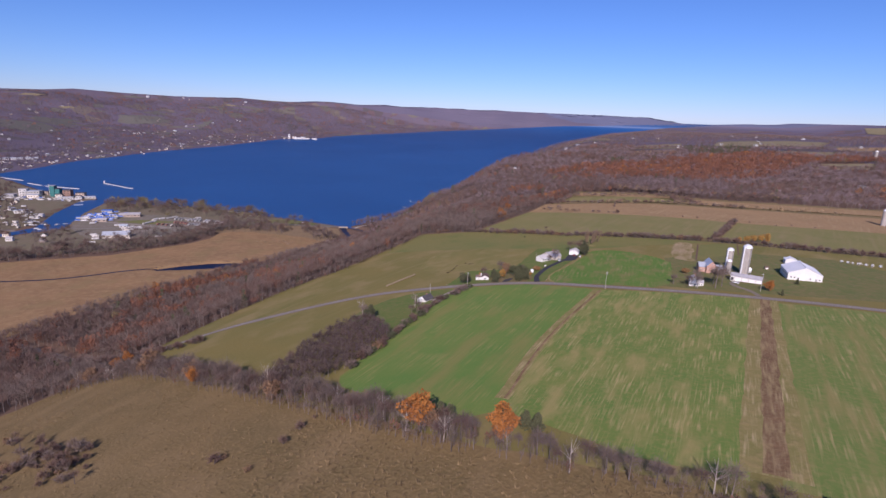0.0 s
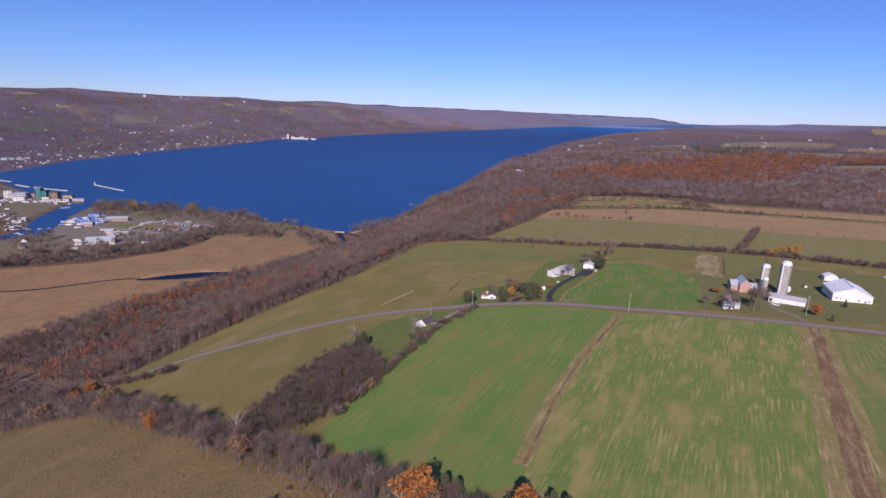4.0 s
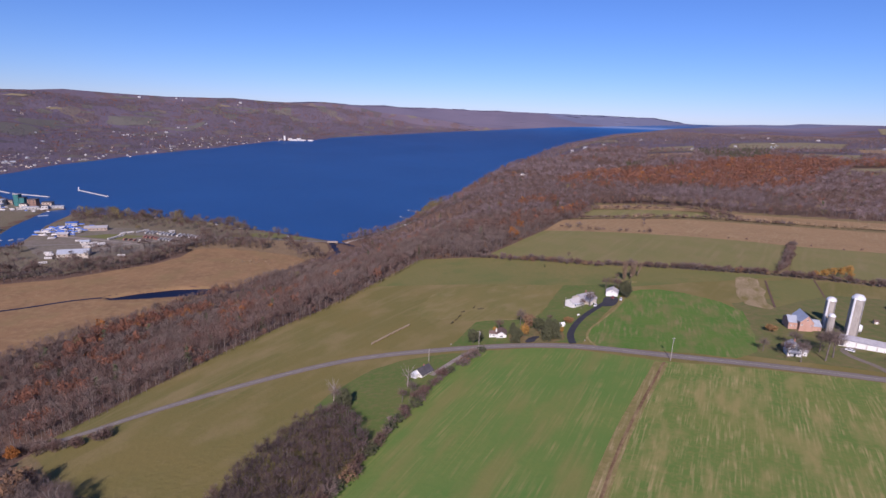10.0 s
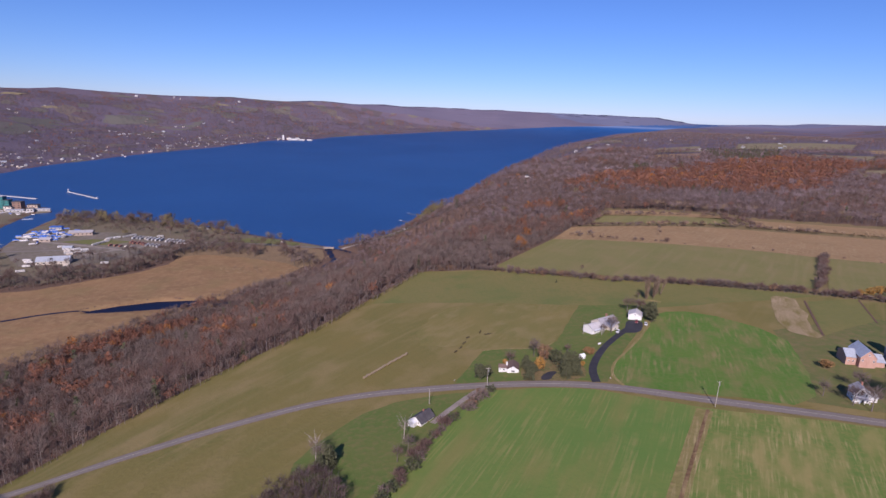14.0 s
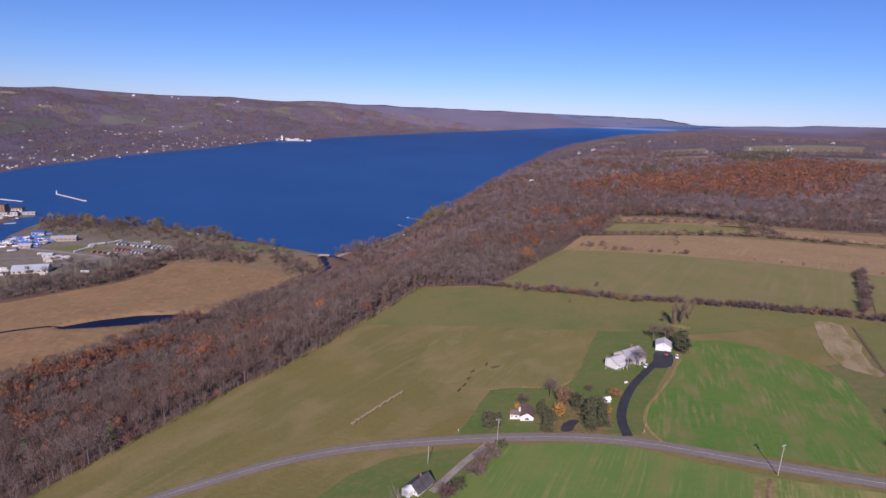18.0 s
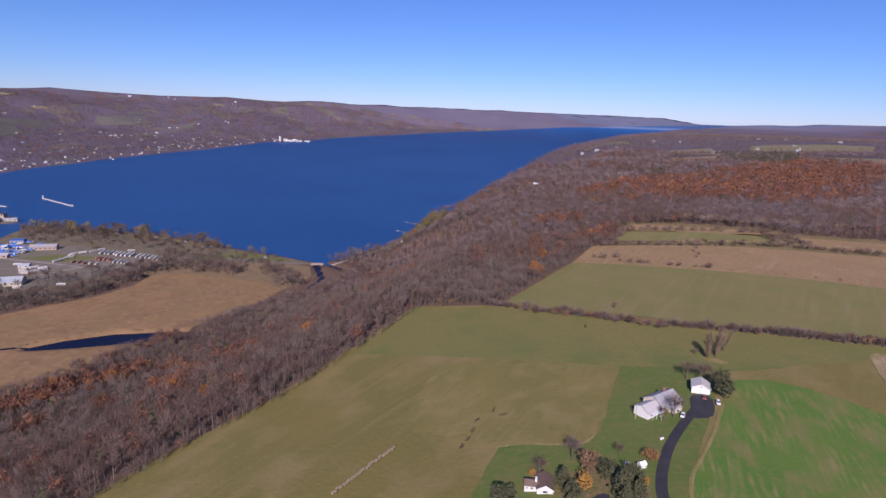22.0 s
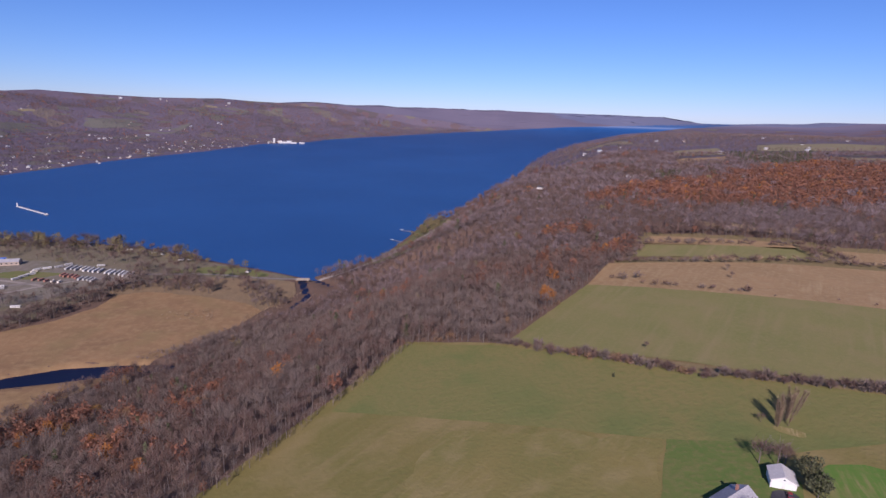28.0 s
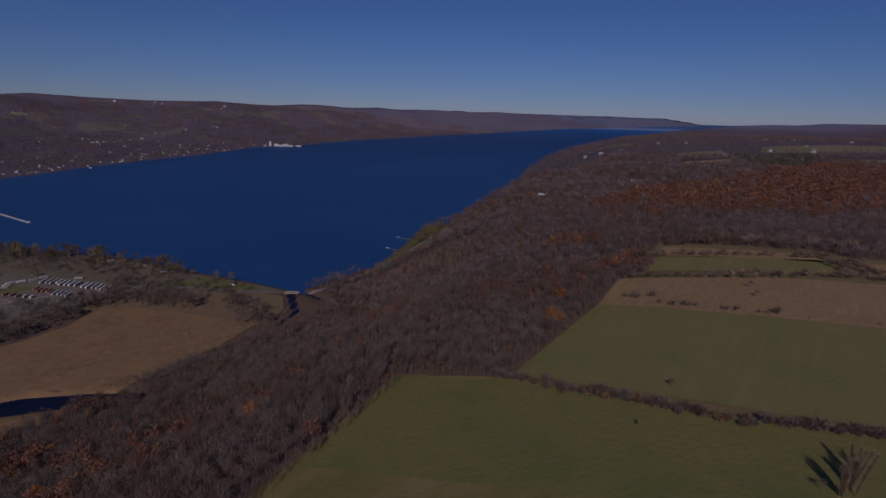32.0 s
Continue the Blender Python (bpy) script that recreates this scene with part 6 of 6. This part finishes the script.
def signpost(x, y, a):
    e = thing("mailbox", x, y, "small white mailbox on a post by the road", "mailbox", "roadside mailboxes", a)
    part("post", slab(bmesh.new(), -0.05, 0.05, -0.05, 0.05, -0.3, 1.05), M_POLE, e)
    part("box", extruded(bmesh.new(), [(-0.15, 1.05), (0.15, 1.05), (0.15, 1.25), (0, 1.36), (-0.15, 1.25)], -0.28, 0.28), M_WHITE, e)


signpost(61.5, 301.5, 70)
signpost(3, 309.5, 90)
for pattern in (CAR_R, TALL, SHORT, BALE):
    gone(pattern)

# ---- the village and the lake shores ----
M_LOT = material("worn_gravel_lot", [(0.19, 0.16, 0.13), (0.15, 0.14, 0.095), (0.25, 0.215, 0.18)], 34, 0.95, 0.3, fine=8)
M_TOWN = material("village_grass", [(0.17, 0.138, 0.092), (0.14, 0.128, 0.075), (0.215, 0.178, 0.13)], 26, 0.95, 0.3, fine=8)
M_TEAL = material("teal_cladding", [(0.055, 0.19, 0.18), (0.045, 0.15, 0.15)], 6, 0.6)
M_MORTAR = material("brown_brick_block", [(0.26, 0.17, 0.13), (0.20, 0.13, 0.10)], 6, 0.9)
M_SPIT = material("rough_shore_grass", [(0.14, 0.13, 0.055), (0.115, 0.125, 0.045), (0.19, 0.15, 0.08)], 22, 0.95, 0.3, fine=6)
M_PARK = material("park_grass", [(0.125, 0.155, 0.045), (0.16, 0.155, 0.06), (0.19, 0.155, 0.07)], 20, 0.95)
field("field_village", [(-980, 560), (-470, 552), (-380, 592), (-330, 640), (-318, 700), (-240, 745), (-170, 745), (-158, 770), (-200, 788), (-260, 812), (-360, 858), (-440, 876), (-540, 880),
                        (-585, 895), (-640, 945), (-710, 950), (-800, 1015), (-980, 1150)], M_TOWN, "dull olive grass and earth about the village", "village ground", 0.2, 12, 2.0)
field("field_lot", [(-520, 715), (-440, 640), (-395, 640), (-330, 712), (-300, 745), (-330, 775), (-430, 800), (-510, 800)], M_LOT, "worn gravel lot of the marina and trailer park", "lot", 0.36, 12, 2.0)
field("field_point", [(-760, 890), (-640, 880), (-600, 905), (-645, 945), (-715, 948), (-790, 1000)], M_LOT, "paved industrial ground on the point", "lot", 0.34, 12, 1.5)
field("field_park", [(-302, 769), (-263, 793), (-247, 804), (-186, 780), (-184, 768), (-199, 764), (-240, 765)], M_PARK, "green lakeside park lawn", "lawn", 0.4, 8, 1.0, bends=1)
field("field_shore_lawn", [(-92, 858), (-78, 880), (-62, 905), (-52, 945), (-44, 940), (-56, 900), (-70, 866)], M_PARK, "green strip of shore grass", "lawn", 0.4, 8, 0.6, bends=1)
ribbon("road_shore", [(-980, 640), (-600, 660), (-500, 690), (-420, 712), (-330, 760), (-250, 772), (-190, 762), (-165, 762), (-147, 764)], 7, M_ROAD, "grey road behind the lake shore", 0.55)
field("field_spit", [(-96, 812), (-82, 860), (-60, 912), (-50, 960), (-44, 1010), (-36, 1070), (10, 1066), (4, 1010), (-6, 952), (-28, 897), (-54, 852), (-74, 812)], M_SPIT, "dull green grass of the lakeside spit", "lawn", 0.3, 8, 1.5)
ribbon("road_lot_lane", [(-520, 742), (-470, 738), (-420, 728), (-372, 716)], 6, M_GRAVEL, "pale gravel lane across the marina lot", 0.5)
ribbon("road_park_lane", [(-405, 690), (-380, 722), (-350, 745), (-318, 752)], 5, M_GRAVEL, "pale gravel lane beside the trailers", 0.5)
field("field_lot_grass", [(-470, 742), (-410, 735), (-385, 758), (-440, 762)], M_PARK, "green strip inside the marina lot", "lawn", 0.46, 8, 1.0)
ribbon("road_hillfoot", [(-147, 764), (-130, 764), (-108, 780), (-88, 820), (-72, 862), (-50, 905), (-30, 960), (-8, 1010)], 6.5, M_GRAVEL, "pale road along the foot of the slope", 0.55)


def bridge(x, y):
    e = thing("bridge", x, y, "small weathered grey road bridge over the creek", "bridge", turn=6, z=-0.3)
    part("deck", slab(bmesh.new(), -9.5, 9.5, -3.6, 3.6, 1.6, 2.2), M_PLANK, e)
    for sy in (-3.5, 3.5):
        part("parapet", slab(bmesh.new(), -9.5, 9.5, sy - 0.15, sy + 0.15, 2.2, 2.9), M_PLANK, e)
    for sx in (-7, 7):
        part("pier", slab(bmesh.new(), sx - 0.7, sx + 0.7, -3.2, 3.2, -4, 1.6), M_PLANK, e)


bridge(-147, 764)


def breakwater(x0, y0, x1, y1, label, light=False):
    length, a = PLAN * math.hypot(x1 - x0, y1 - y0), math.degrees(math.atan2(y1 - y0, x1 - x0))
    e = thing("breakwater", x0, y0, label, "breakwater", "harbour breakwaters", a, 0.0)
    part("wall", extruded(bmesh.new(), [(-3.2, -5), (3.2, -5), (1.9, 1.5), (-1.9, 1.5)], 0, length), M_CONCRETE, e)
    if light:
        part("beacon", turned(bmesh.new(), [(1.3, 1.4), (1.0, 6.5), (1.4, 6.6), (1.4, 7.0), (0.8, 8.6), (0.1, 9.2)], 10), M_WHITE, e, "white harbour beacon", at=pose(2.5, 0, 0))
        part("beacon", turned(bmesh.new(), [(0.9, 1.4), (0.7, 3.8), (0.1, 4.6)], 8), M_WHITE, e, at=pose(length - 2, 0, 0))


breakwater(-713, 1111, -619, 1051, "long pale concrete breakwater with a white beacon", True)
breakwater(-789, 1047, -709, 1027, "pale concrete breakwater off the point")
breakwater(-950, 1138, -880, 1109, "pale concrete breakwater near the far shore")
breakwater(-845, 1075, -800, 1052, "short pale concrete breakwater off the point")


def block(name, x, y, L, W, H, wall_mat, roof_mat, label, turn=0.0, floors=2, category="building", roof="flat", z=None, group=""):
    """A larger building with bands of windows and a flat or gabled roof."""
    e = thing(name, x, y, label, category, group, turn, z)
    e.scale = (1.25, 1.25, 1.55)
    if roof == "flat":
        part("wall", slab(bmesh.new(), -L / 2, L / 2, -W / 2, W / 2, -1, H), wall_mat, e)
        part("roof", slab(bmesh.new(), -L / 2 - 0.3, L / 2 + 0.3, -W / 2 - 0.3, W / 2 + 0.3, H, H + 0.6), roof_mat, e)
    else:
        gabled(e, 0, 0, L, W, H, H + W * 0.2, wall_mat, roof_mat, "x", over=0.4)
    step = H / floors
    n = max(2, int(L / 5))
    for f in range(floors):
        for k in range(n):
            wx = -L / 2 + L * (k + 0.5) / n
            part("window", slab(bmesh.new(), wx - L / n * 0.17, wx + L / n * 0.17, -W / 2 - 0.08, -W / 2 + 0.05, f * step + step * 0.4, f * step + step * 0.72), M_PANE, e)
    return e


for args in ((-724, 928, 30, 14, 8, M_OFFWHITE, M_STEEL, "white industrial hall on the point", 12, 2),
             (-688, 930, 9, 9, 17, M_TEAL, M_GREYROOF, "teal-clad industrial tower on the point", 0, 5),
             (-676, 926, 9, 9, 13, M_TEAL, M_DARKROOF, "lower teal-clad industrial tower", 0, 4),
             (-657, 922, 14, 11, 12, M_MORTAR, M_DARKROOF, "brown brick industrial block", 6, 4),
             (-640, 930, 16, 10, 7, M_TANWALL, M_DARKROOF, "dark-roofed low industrial hall", 10, 2),
             (-706, 908, 20, 10, 5, M_CREAM, M_STEEL, "cream low hall beside the towers", 8, 1),
             (-745, 905, 18, 10, 5, M_OFFWHITE, M_GREYROOF, "white low hall with grey roof", 5, 1),
             (-650, 905, 26, 7, 3.5, M_OFFWHITE, M_STEEL, "long white boat shed by the water", 20, 1),
             (-622, 922, 24, 6, 3, M_OFFWHITE, M_STEEL, "long white boat shed on the point", 24, 1),
             (-690, 956, 20, 6, 3.5, M_OFFWHITE, M_STEEL, "long white dock shed at the shore", 28, 1),
             (-630, 780, 18, 9, 4, M_OFFWHITE, M_STEEL, "white hall beside the inlet", 10, 1),
             (-517, 806, 16, 9, 3.5, M_OFFWHITE, M_CARBLUE, "boat hall with bright blue roof", 15, 1),
             (-736, 924, 14, 10, 11, M_OFFWHITE, M_GREYROOF, "tall white industrial hall with grey roof", 12, 3),
             (-667, 915, 12, 8, 6, M_CREAM, M_DARKROOF, "cream workshop below the towers", 8, 2),
             (-712, 940, 16, 8, 6, M_TANWALL, M_DARKROOF, "tan workshop behind the white hall", 14, 2),
             (-632, 912, 10, 7, 5, M_OFFWHITE, M_DARKROOF, "white boat workshop with dark roof", 22, 1),
             (-604, 868, 14, 7, 3, M_OFFWHITE, M_STEEL, "white dock shed beside the inlet", 40, 1)):
    block("industrial_building", *args, category="building", group="buildings on the point")
part("stack", turned(bmesh.new(), [(1.4, -0.5), (1.1, 20), (0.95, 28)], 12), M_CONCRETE, thing("smokestack", -699, 936, "tall pale concrete smokestack on the point", "smokestack"))
block("marina_hall", -468, 782, 30, 10, 3.8, M_TANWALL, M_GREYROOF, "long grey-roofed marina hall", 18, 1, roof="gable")
block("storage_hall", -414, 658, 34, 16, 3.6, M_CREAM, M_STEEL, "pale storage hall with light rounded roof", 20, 1, roof="gable")
block("storage_hall", -437, 712, 11, 7, 2.6, M_OFFWHITE, M_STEEL, "white storage hall beside the lot", 14, 1, roof="gable")
block("storage_hall", -486, 744, 14, 8, 3, M_TANWALL, M_GREYROOF, "white marina workshop with grey roof", 10, 1, roof="gable")


def trailer_pattern(L, mat, label):
    e = new("trailer")
    tagged(e, label, "trailer", "parked camping trailers")
    part("body", slab(bmesh.new(), -L / 2, L / 2, -1.25, 1.25, 0.5, 3.0), mat, e, bevel=0.18)
    for k in (-0.28, 0.05, 0.3):
        part("window", slab(bmesh.new(), k * L - 0.5, k * L + 0.5, -1.29, -1.2, 1.6, 2.3), M_PANE, e)
    part("door", slab(bmesh.new(), -0.1 * L - 0.4, -0.1 * L + 0.4, -1.28, -1.2, 0.6, 2.5), M_GREYROOF, e)
    for wx in (-0.4, 0.5):
        part("wheel", turned(bmesh.new(), [(0.35, -1.2), (0.35, 1.2)], 8), M_TYRE, e, at=pose(wx, 0, 0.35, 90, 0, 0))
    return e


TRAILERS = [trailer_pattern(8.0, M_OFFWHITE, "white camping trailer parked in a row"), trailer_pattern(6.5, M_CREAM, "cream camping trailer parked in a row"),
            trailer_pattern(7.0, M_BRICK, "rust-coloured covered trailer parked in a row")]
for k in range(14):
    copy_thing(TRAILERS[int(rng.random() < 0.1)], spot(-396 + 5.4 * k + (4 if k > 7 else 0), 776 - 1.3 * k + rng.normal() * 1.2, 0.37, 95 + rng.normal() * 2)).scale = (2.3, 1.05, 1.1)
for k in range(9):
    copy_thing(TRAILERS[2 if k < 5 else 0], spot(-386 + 5.0 * k, 749 - 1.4 * k + rng.normal() * 1.2, 0.37, 95 + rng.normal() * 2)).scale = (1.7, 1.05, 1.1)
for k in range(5):
    copy_thing(TRAILERS[2 if k < 3 else 1], spot(-402 + 7.0 * k, 735 - 1.5 * k + rng.normal(), 0.37, 95 + rng.normal() * 6)).scale = (1.2, 1.0, 1.0)
for x, y, a in ((-420, 734, 60), (-419, 742, 62), (-417, 750, 60), (-420, 758, 66), (-422, 765, 60), (-416, 771, 50), (-408, 777, 55), (-404, 786, 60), (-449, 718, 20), (-426, 710, 50), (-424, 693, 30),
                (-416, 698, 40), (-412, 704, 40), (-416, 709, 35), (-430, 700, 25), (-363, 661, 10), (-395, 648, 15), (-369, 786, 20), (-420, 690, 20), (-438, 653, 15), (-430, 640, 20), (-423, 622, 30), (-445, 660, 10)):
    copy_thing(TRAILERS[int(rng.random() < 0.25)], spot(x, y, 0.37, a + rng.normal() * 4)).scale = (1.35, 1.15, 1.1)
for x0, y0, sx, sy, n in ((-590, 740, 22, 16, 14), (-565, 700, 12, 10, 10), (-690, 800, 34, 26, 12)):
    for k in range(n):
        x, y = x0 + rng.normal() * sx, y0 + rng.normal() * sy
        if gz(x, y) > 1.5:
            copy_thing(TRAILERS[int(rng.random() < 0.4)], spot(x, y, 0.37, rng.choice((15, 100)) + rng.normal() * 8)).scale = (1.1,) * 3


def boat_pattern(mat, label):
    e = new("boat")
    tagged(e, label, "boat", "boats laid up at the marina")
    bm = bmesh.new()
    rows = []
    for x, w, z in ((-4, 1.25, 1.7), (-1, 1.4, 1.7), (2, 1.15, 1.85), (4.2, 0.08, 2.1)):
        rows.append([bm.verts.new(q) for q in ((x, -w, z), (x, -w * 0.75, 0.9), (x, 0, 0.45), (x, w * 0.75, 0.9), (x, w, z))])
    for a, b in zip(rows, rows[1:]):
        for k in range(4):
            bm.faces.new((a[k], a[k + 1], b[k + 1], b[k]))
    bm.faces.new(rows[0][::-1])
    part("hull", bm, M_OFFWHITE, e)
    part("cover", extruded(bmesh.new(), [(-1.35, 1.6), (1.35, 1.6), (0, 2.9)], -4.0, 3.2), mat, e)
    for sx in (-2, 1.5):
        part("cradle", slab(bmesh.new(), sx - 0.15, sx + 0.15, -1.0, 1.0, 0, 0.9), M_PLANK, e)
    return e


BOATS = [boat_pattern(M_CARBLUE, "white boat under a bright blue tarpaulin"), boat_pattern(M_OFFWHITE, "white boat under a white cover")]
for k in range(95):
    x, y = -503 + rng.uniform(-27, 27), 769 + rng.normal() * 16
    copy_thing(BOATS[int(rng.random() < 0.45)], spot(x, y, 0.36, rng.choice((20, 105)) + rng.normal() * 6)).scale = (1.25,) * 3
for k in range(26):
    x, y = -640 + 4.2 * k + rng.normal() * 3, 800 - 4.5 * k + rng.normal() * 8
    copy_thing(BOATS[1], pose(x * PLAN, y * PLAN, max(gz(x, y) * PLAN + 0.3, -0.55), 0, 0, 40 + rng.normal() * 15)).scale = (0.95,) * 3
for k in range(46):
    x, y = -770 + 3.3 * k + rng.normal() * 3, 884 + 0.35 * k + rng.normal() * 9
    copy_thing(BOATS[int(rng.random() < 0.9)], spot(x, y, 0.36, 20 + rng.normal() * 25)).scale = (0.95,) * 3


def village_house(L, W, wall, ridge, wall_mat, roof_mat, label):
    e = new("village_house")
    tagged(e, label, "house", "houses round the lake")
    gabled(e, 0, 0, L, W, wall, ridge, wall_mat, roof_mat, "x", base=-3.0)
    for k in (-0.3, 0, 0.3):
        part("window", slab(bmesh.new(), k * L - 0.6, k * L + 0.6, -W / 2 - 0.06, -W / 2 + 0.05, wall * 0.4, wall * 0.75), M_PANE, e)
    part("chimney", slab(bmesh.new(), -0.4, 0.4, -0.4, 0.4, ridge - 0.8, ridge + 1.0), M_BRICK, e)
    return e


VILLAGE = [village_house(11, 8, 5.5, 8.5, M_OFFWHITE, M_GREYROOF, "white two-storey village house with grey roof"),
           village_house(13, 8, 3.2, 5.6, M_OFFWHITE, M_DARKROOF, "low white village house with dark roof"),
           village_house(10, 8, 5.2, 8.2, M_CREAM, M_BROWNROOF, "cream village house with brown roof"),
           village_house(12, 9, 4.2, 7.0, M_TANWALL, M_GREYROOF, "tan village house with grey roof"),
           village_house(16, 10, 4.5, 7.2, M_OFFWHITE, M_STEEL, "large white house with pale roof")]


def settle(x, y, k, a, size=1.0):
    q = drawn_in(np.array([[x, y, gz(x, y)]]))[0] * PLAN
    size *= PLAN
    c = copy_thing(VILLAGE[k], pose(*q, 0, 0, a))
    c.scale = (size,) * 3


for x, y in ((-556, 723), (-578, 701), (-600, 690), (-631, 740), (-650, 720), (-690, 760), (-660, 800), (-700, 820), (-740, 800), (-760, 850), (-590, 655), (-620, 640), (-650, 650),
             (-690, 660), (-720, 700), (-780, 740), (-800, 790), (-540, 640), (-520, 620), (-700, 860), (-480, 620), (-500, 650), (-820, 860), (-760, 900), (-560, 745), (-585, 760)):
    settle(x, y, int(rng.choice(5)), rng.choice((10, 100)) + rng.normal() * 8, rng.uniform(0.5, 0.72))
for x, y in ((-435, 871), (-289, 822), (-345, 848), (-14, 985), (-210, 782), (-60, 880), (-330, 842), (-300, 820), (-380, 858)):
    settle(x, y, 1, rng.uniform(0, 180), 0.5)
FAR_HOMES = ((-1535, 2577), (-1507, 2575), (-1407, 2441), (-1401, 2462), (-1414, 2529), (-1389, 2556), (-1427, 2666), (-1443, 2771), (-1380, 2737), (-1436, 2860), (-1460, 3034), (-1432, 3063),
             (-1491, 3146), (-1391, 3221), (-1341, 3463), (-1316, 3444), (-1925, 2550), (-2285, 4140), (-2163, 4444), (-2064, 4336), (-1708, 4525), (-1741, 4677), (-1261, 2405), (-1411, 2154))
SHORE_HOMES = ((-1281, 1826), (-1431, 1999), (-1244, 1857), (-1085, 1628), (-1128, 1765), (-1248, 1923), (-1064, 1750), (-1106, 1904), (-990, 1740), (-1000, 1784), (-1081, 2201), (-1073, 2209),
               (-1078, 2427), (-1030, 2358), (-1019, 2408), (-1008, 2460), (-990, 2525), (-966, 2554), (-1197, 1617), (-1349, 1854), (-1072, 1534), (-1040, 1343), (-1051, 1437), (-1060, 1461), (-1050, 1525))
for x, y in SHORE_HOMES:
    settle(x, y, int(rng.choice((0, 1, 4))), rng.normal() * 25 - 60, rng.uniform(0.55, 0.8))
for k in range(6):
    settle(-1203 + 11 * k, 1440 + 12 * k, 4, 42, 0.85)
# the wooded shore across the lake: dense near the village, thin further on
for k in range(210):
    y = 1120 + 1900 * rng.random() ** 1.9
    up = 18 + 300 * rng.random() ** 1.9
    x = np.interp(y, WEST[:, 0], WEST[:, 1]) - up
    settle(x, y, int(rng.choice(5, p=(0.2, 0.15, 0.27, 0.3, 0.08))), rng.normal() * 30 - 60, rng.uniform(0.34, 0.6))
for k in range(26):
    y = 1500 + 1700 * rng.random()
    x = np.interp(y, WEST[:, 0], WEST[:, 1]) - 400 - 900 * rng.random()
    settle(x, y, int(rng.choice((0, 4, 2, 3))), rng.normal() * 30, rng.uniform(0.45, 0.7))
for x, y in FAR_HOMES:
    settle(x, y, int(rng.choice((0, 1, 4, 2))), rng.normal() * 25, rng.uniform(0.6, 0.95))
# houses on the near hill
for x, y, k in HILL_HOMES:
    settle(x, y, k, rng.uniform(-40, 40), 0.75)

for i, (dx, dy, L, W, H, m) in enumerate(((0, 0, 60, 26, 12, M_WHITE), (-44, -10, 12, 12, 46, M_WHITE), (-24, 12, 26, 20, 20, M_CREAM), (45, 6, 40, 22, 10, M_WHITE), (84, 16, 34, 20, 8, M_WHITE),
                                          (-66, -16, 22, 18, 14, M_TANWALL), (20, 26, 30, 16, 18, M_WHITE))):
    x, y = -800 + dx, 2880 + dy + 30
    q = drawn_in(np.array([[x, y, 1.6]]))[0]
    block("factory_hall", q[0], q[1], L * 0.72, W * 0.7, H * 0.4, m, (M_WHITEROOF, M_GREYROOF)[i % 2], "white factory hall on the far lake shore", 25, 2, z=q[2] * PLAN, group="factory across the lake")


def jetty(x0, y0, x1, y1):
    length, a = PLAN * math.hypot(x1 - x0, y1 - y0), math.degrees(math.atan2(y1 - y0, x1 - x0))
    e = thing("jetty", x0, y0, "pale wooden jetty with a boat hoist", "jetty", "private jetties", a, 0.0)
    part("deck", slab(bmesh.new(), 0, length, -0.9, 0.9, 0.7, 0.95), M_PLANK, e)
    for k in range(6):
        part("pile", turned(bmesh.new(), [(0.14, -4), (0.14, 1.2)], 6), M_PLANK, e, at=pose(length * (k + 0.5) / 6, 0.8 if k % 2 else -0.8, 0))
    part("hoist_roof", slab(bmesh.new(), length - 6, length, 1.6, 5.0, 3.0, 3.2), M_WHITEROOF, e)
    for k in (0.2, 5.6):
        for s in (1.7, 4.8):
            part("hoist_post", slab(bmesh.new(), length - 6 + k, length - 5.85 + k, s, s + 0.15, -4, 3.0), M_IRON, e)


jetty(-50, 938, -74, 951)
jetty(-42, 1003, -66, 1015)
for pattern in TRAILERS + BOATS + VILLAGE + [CAR_W]:
    gone(pattern)
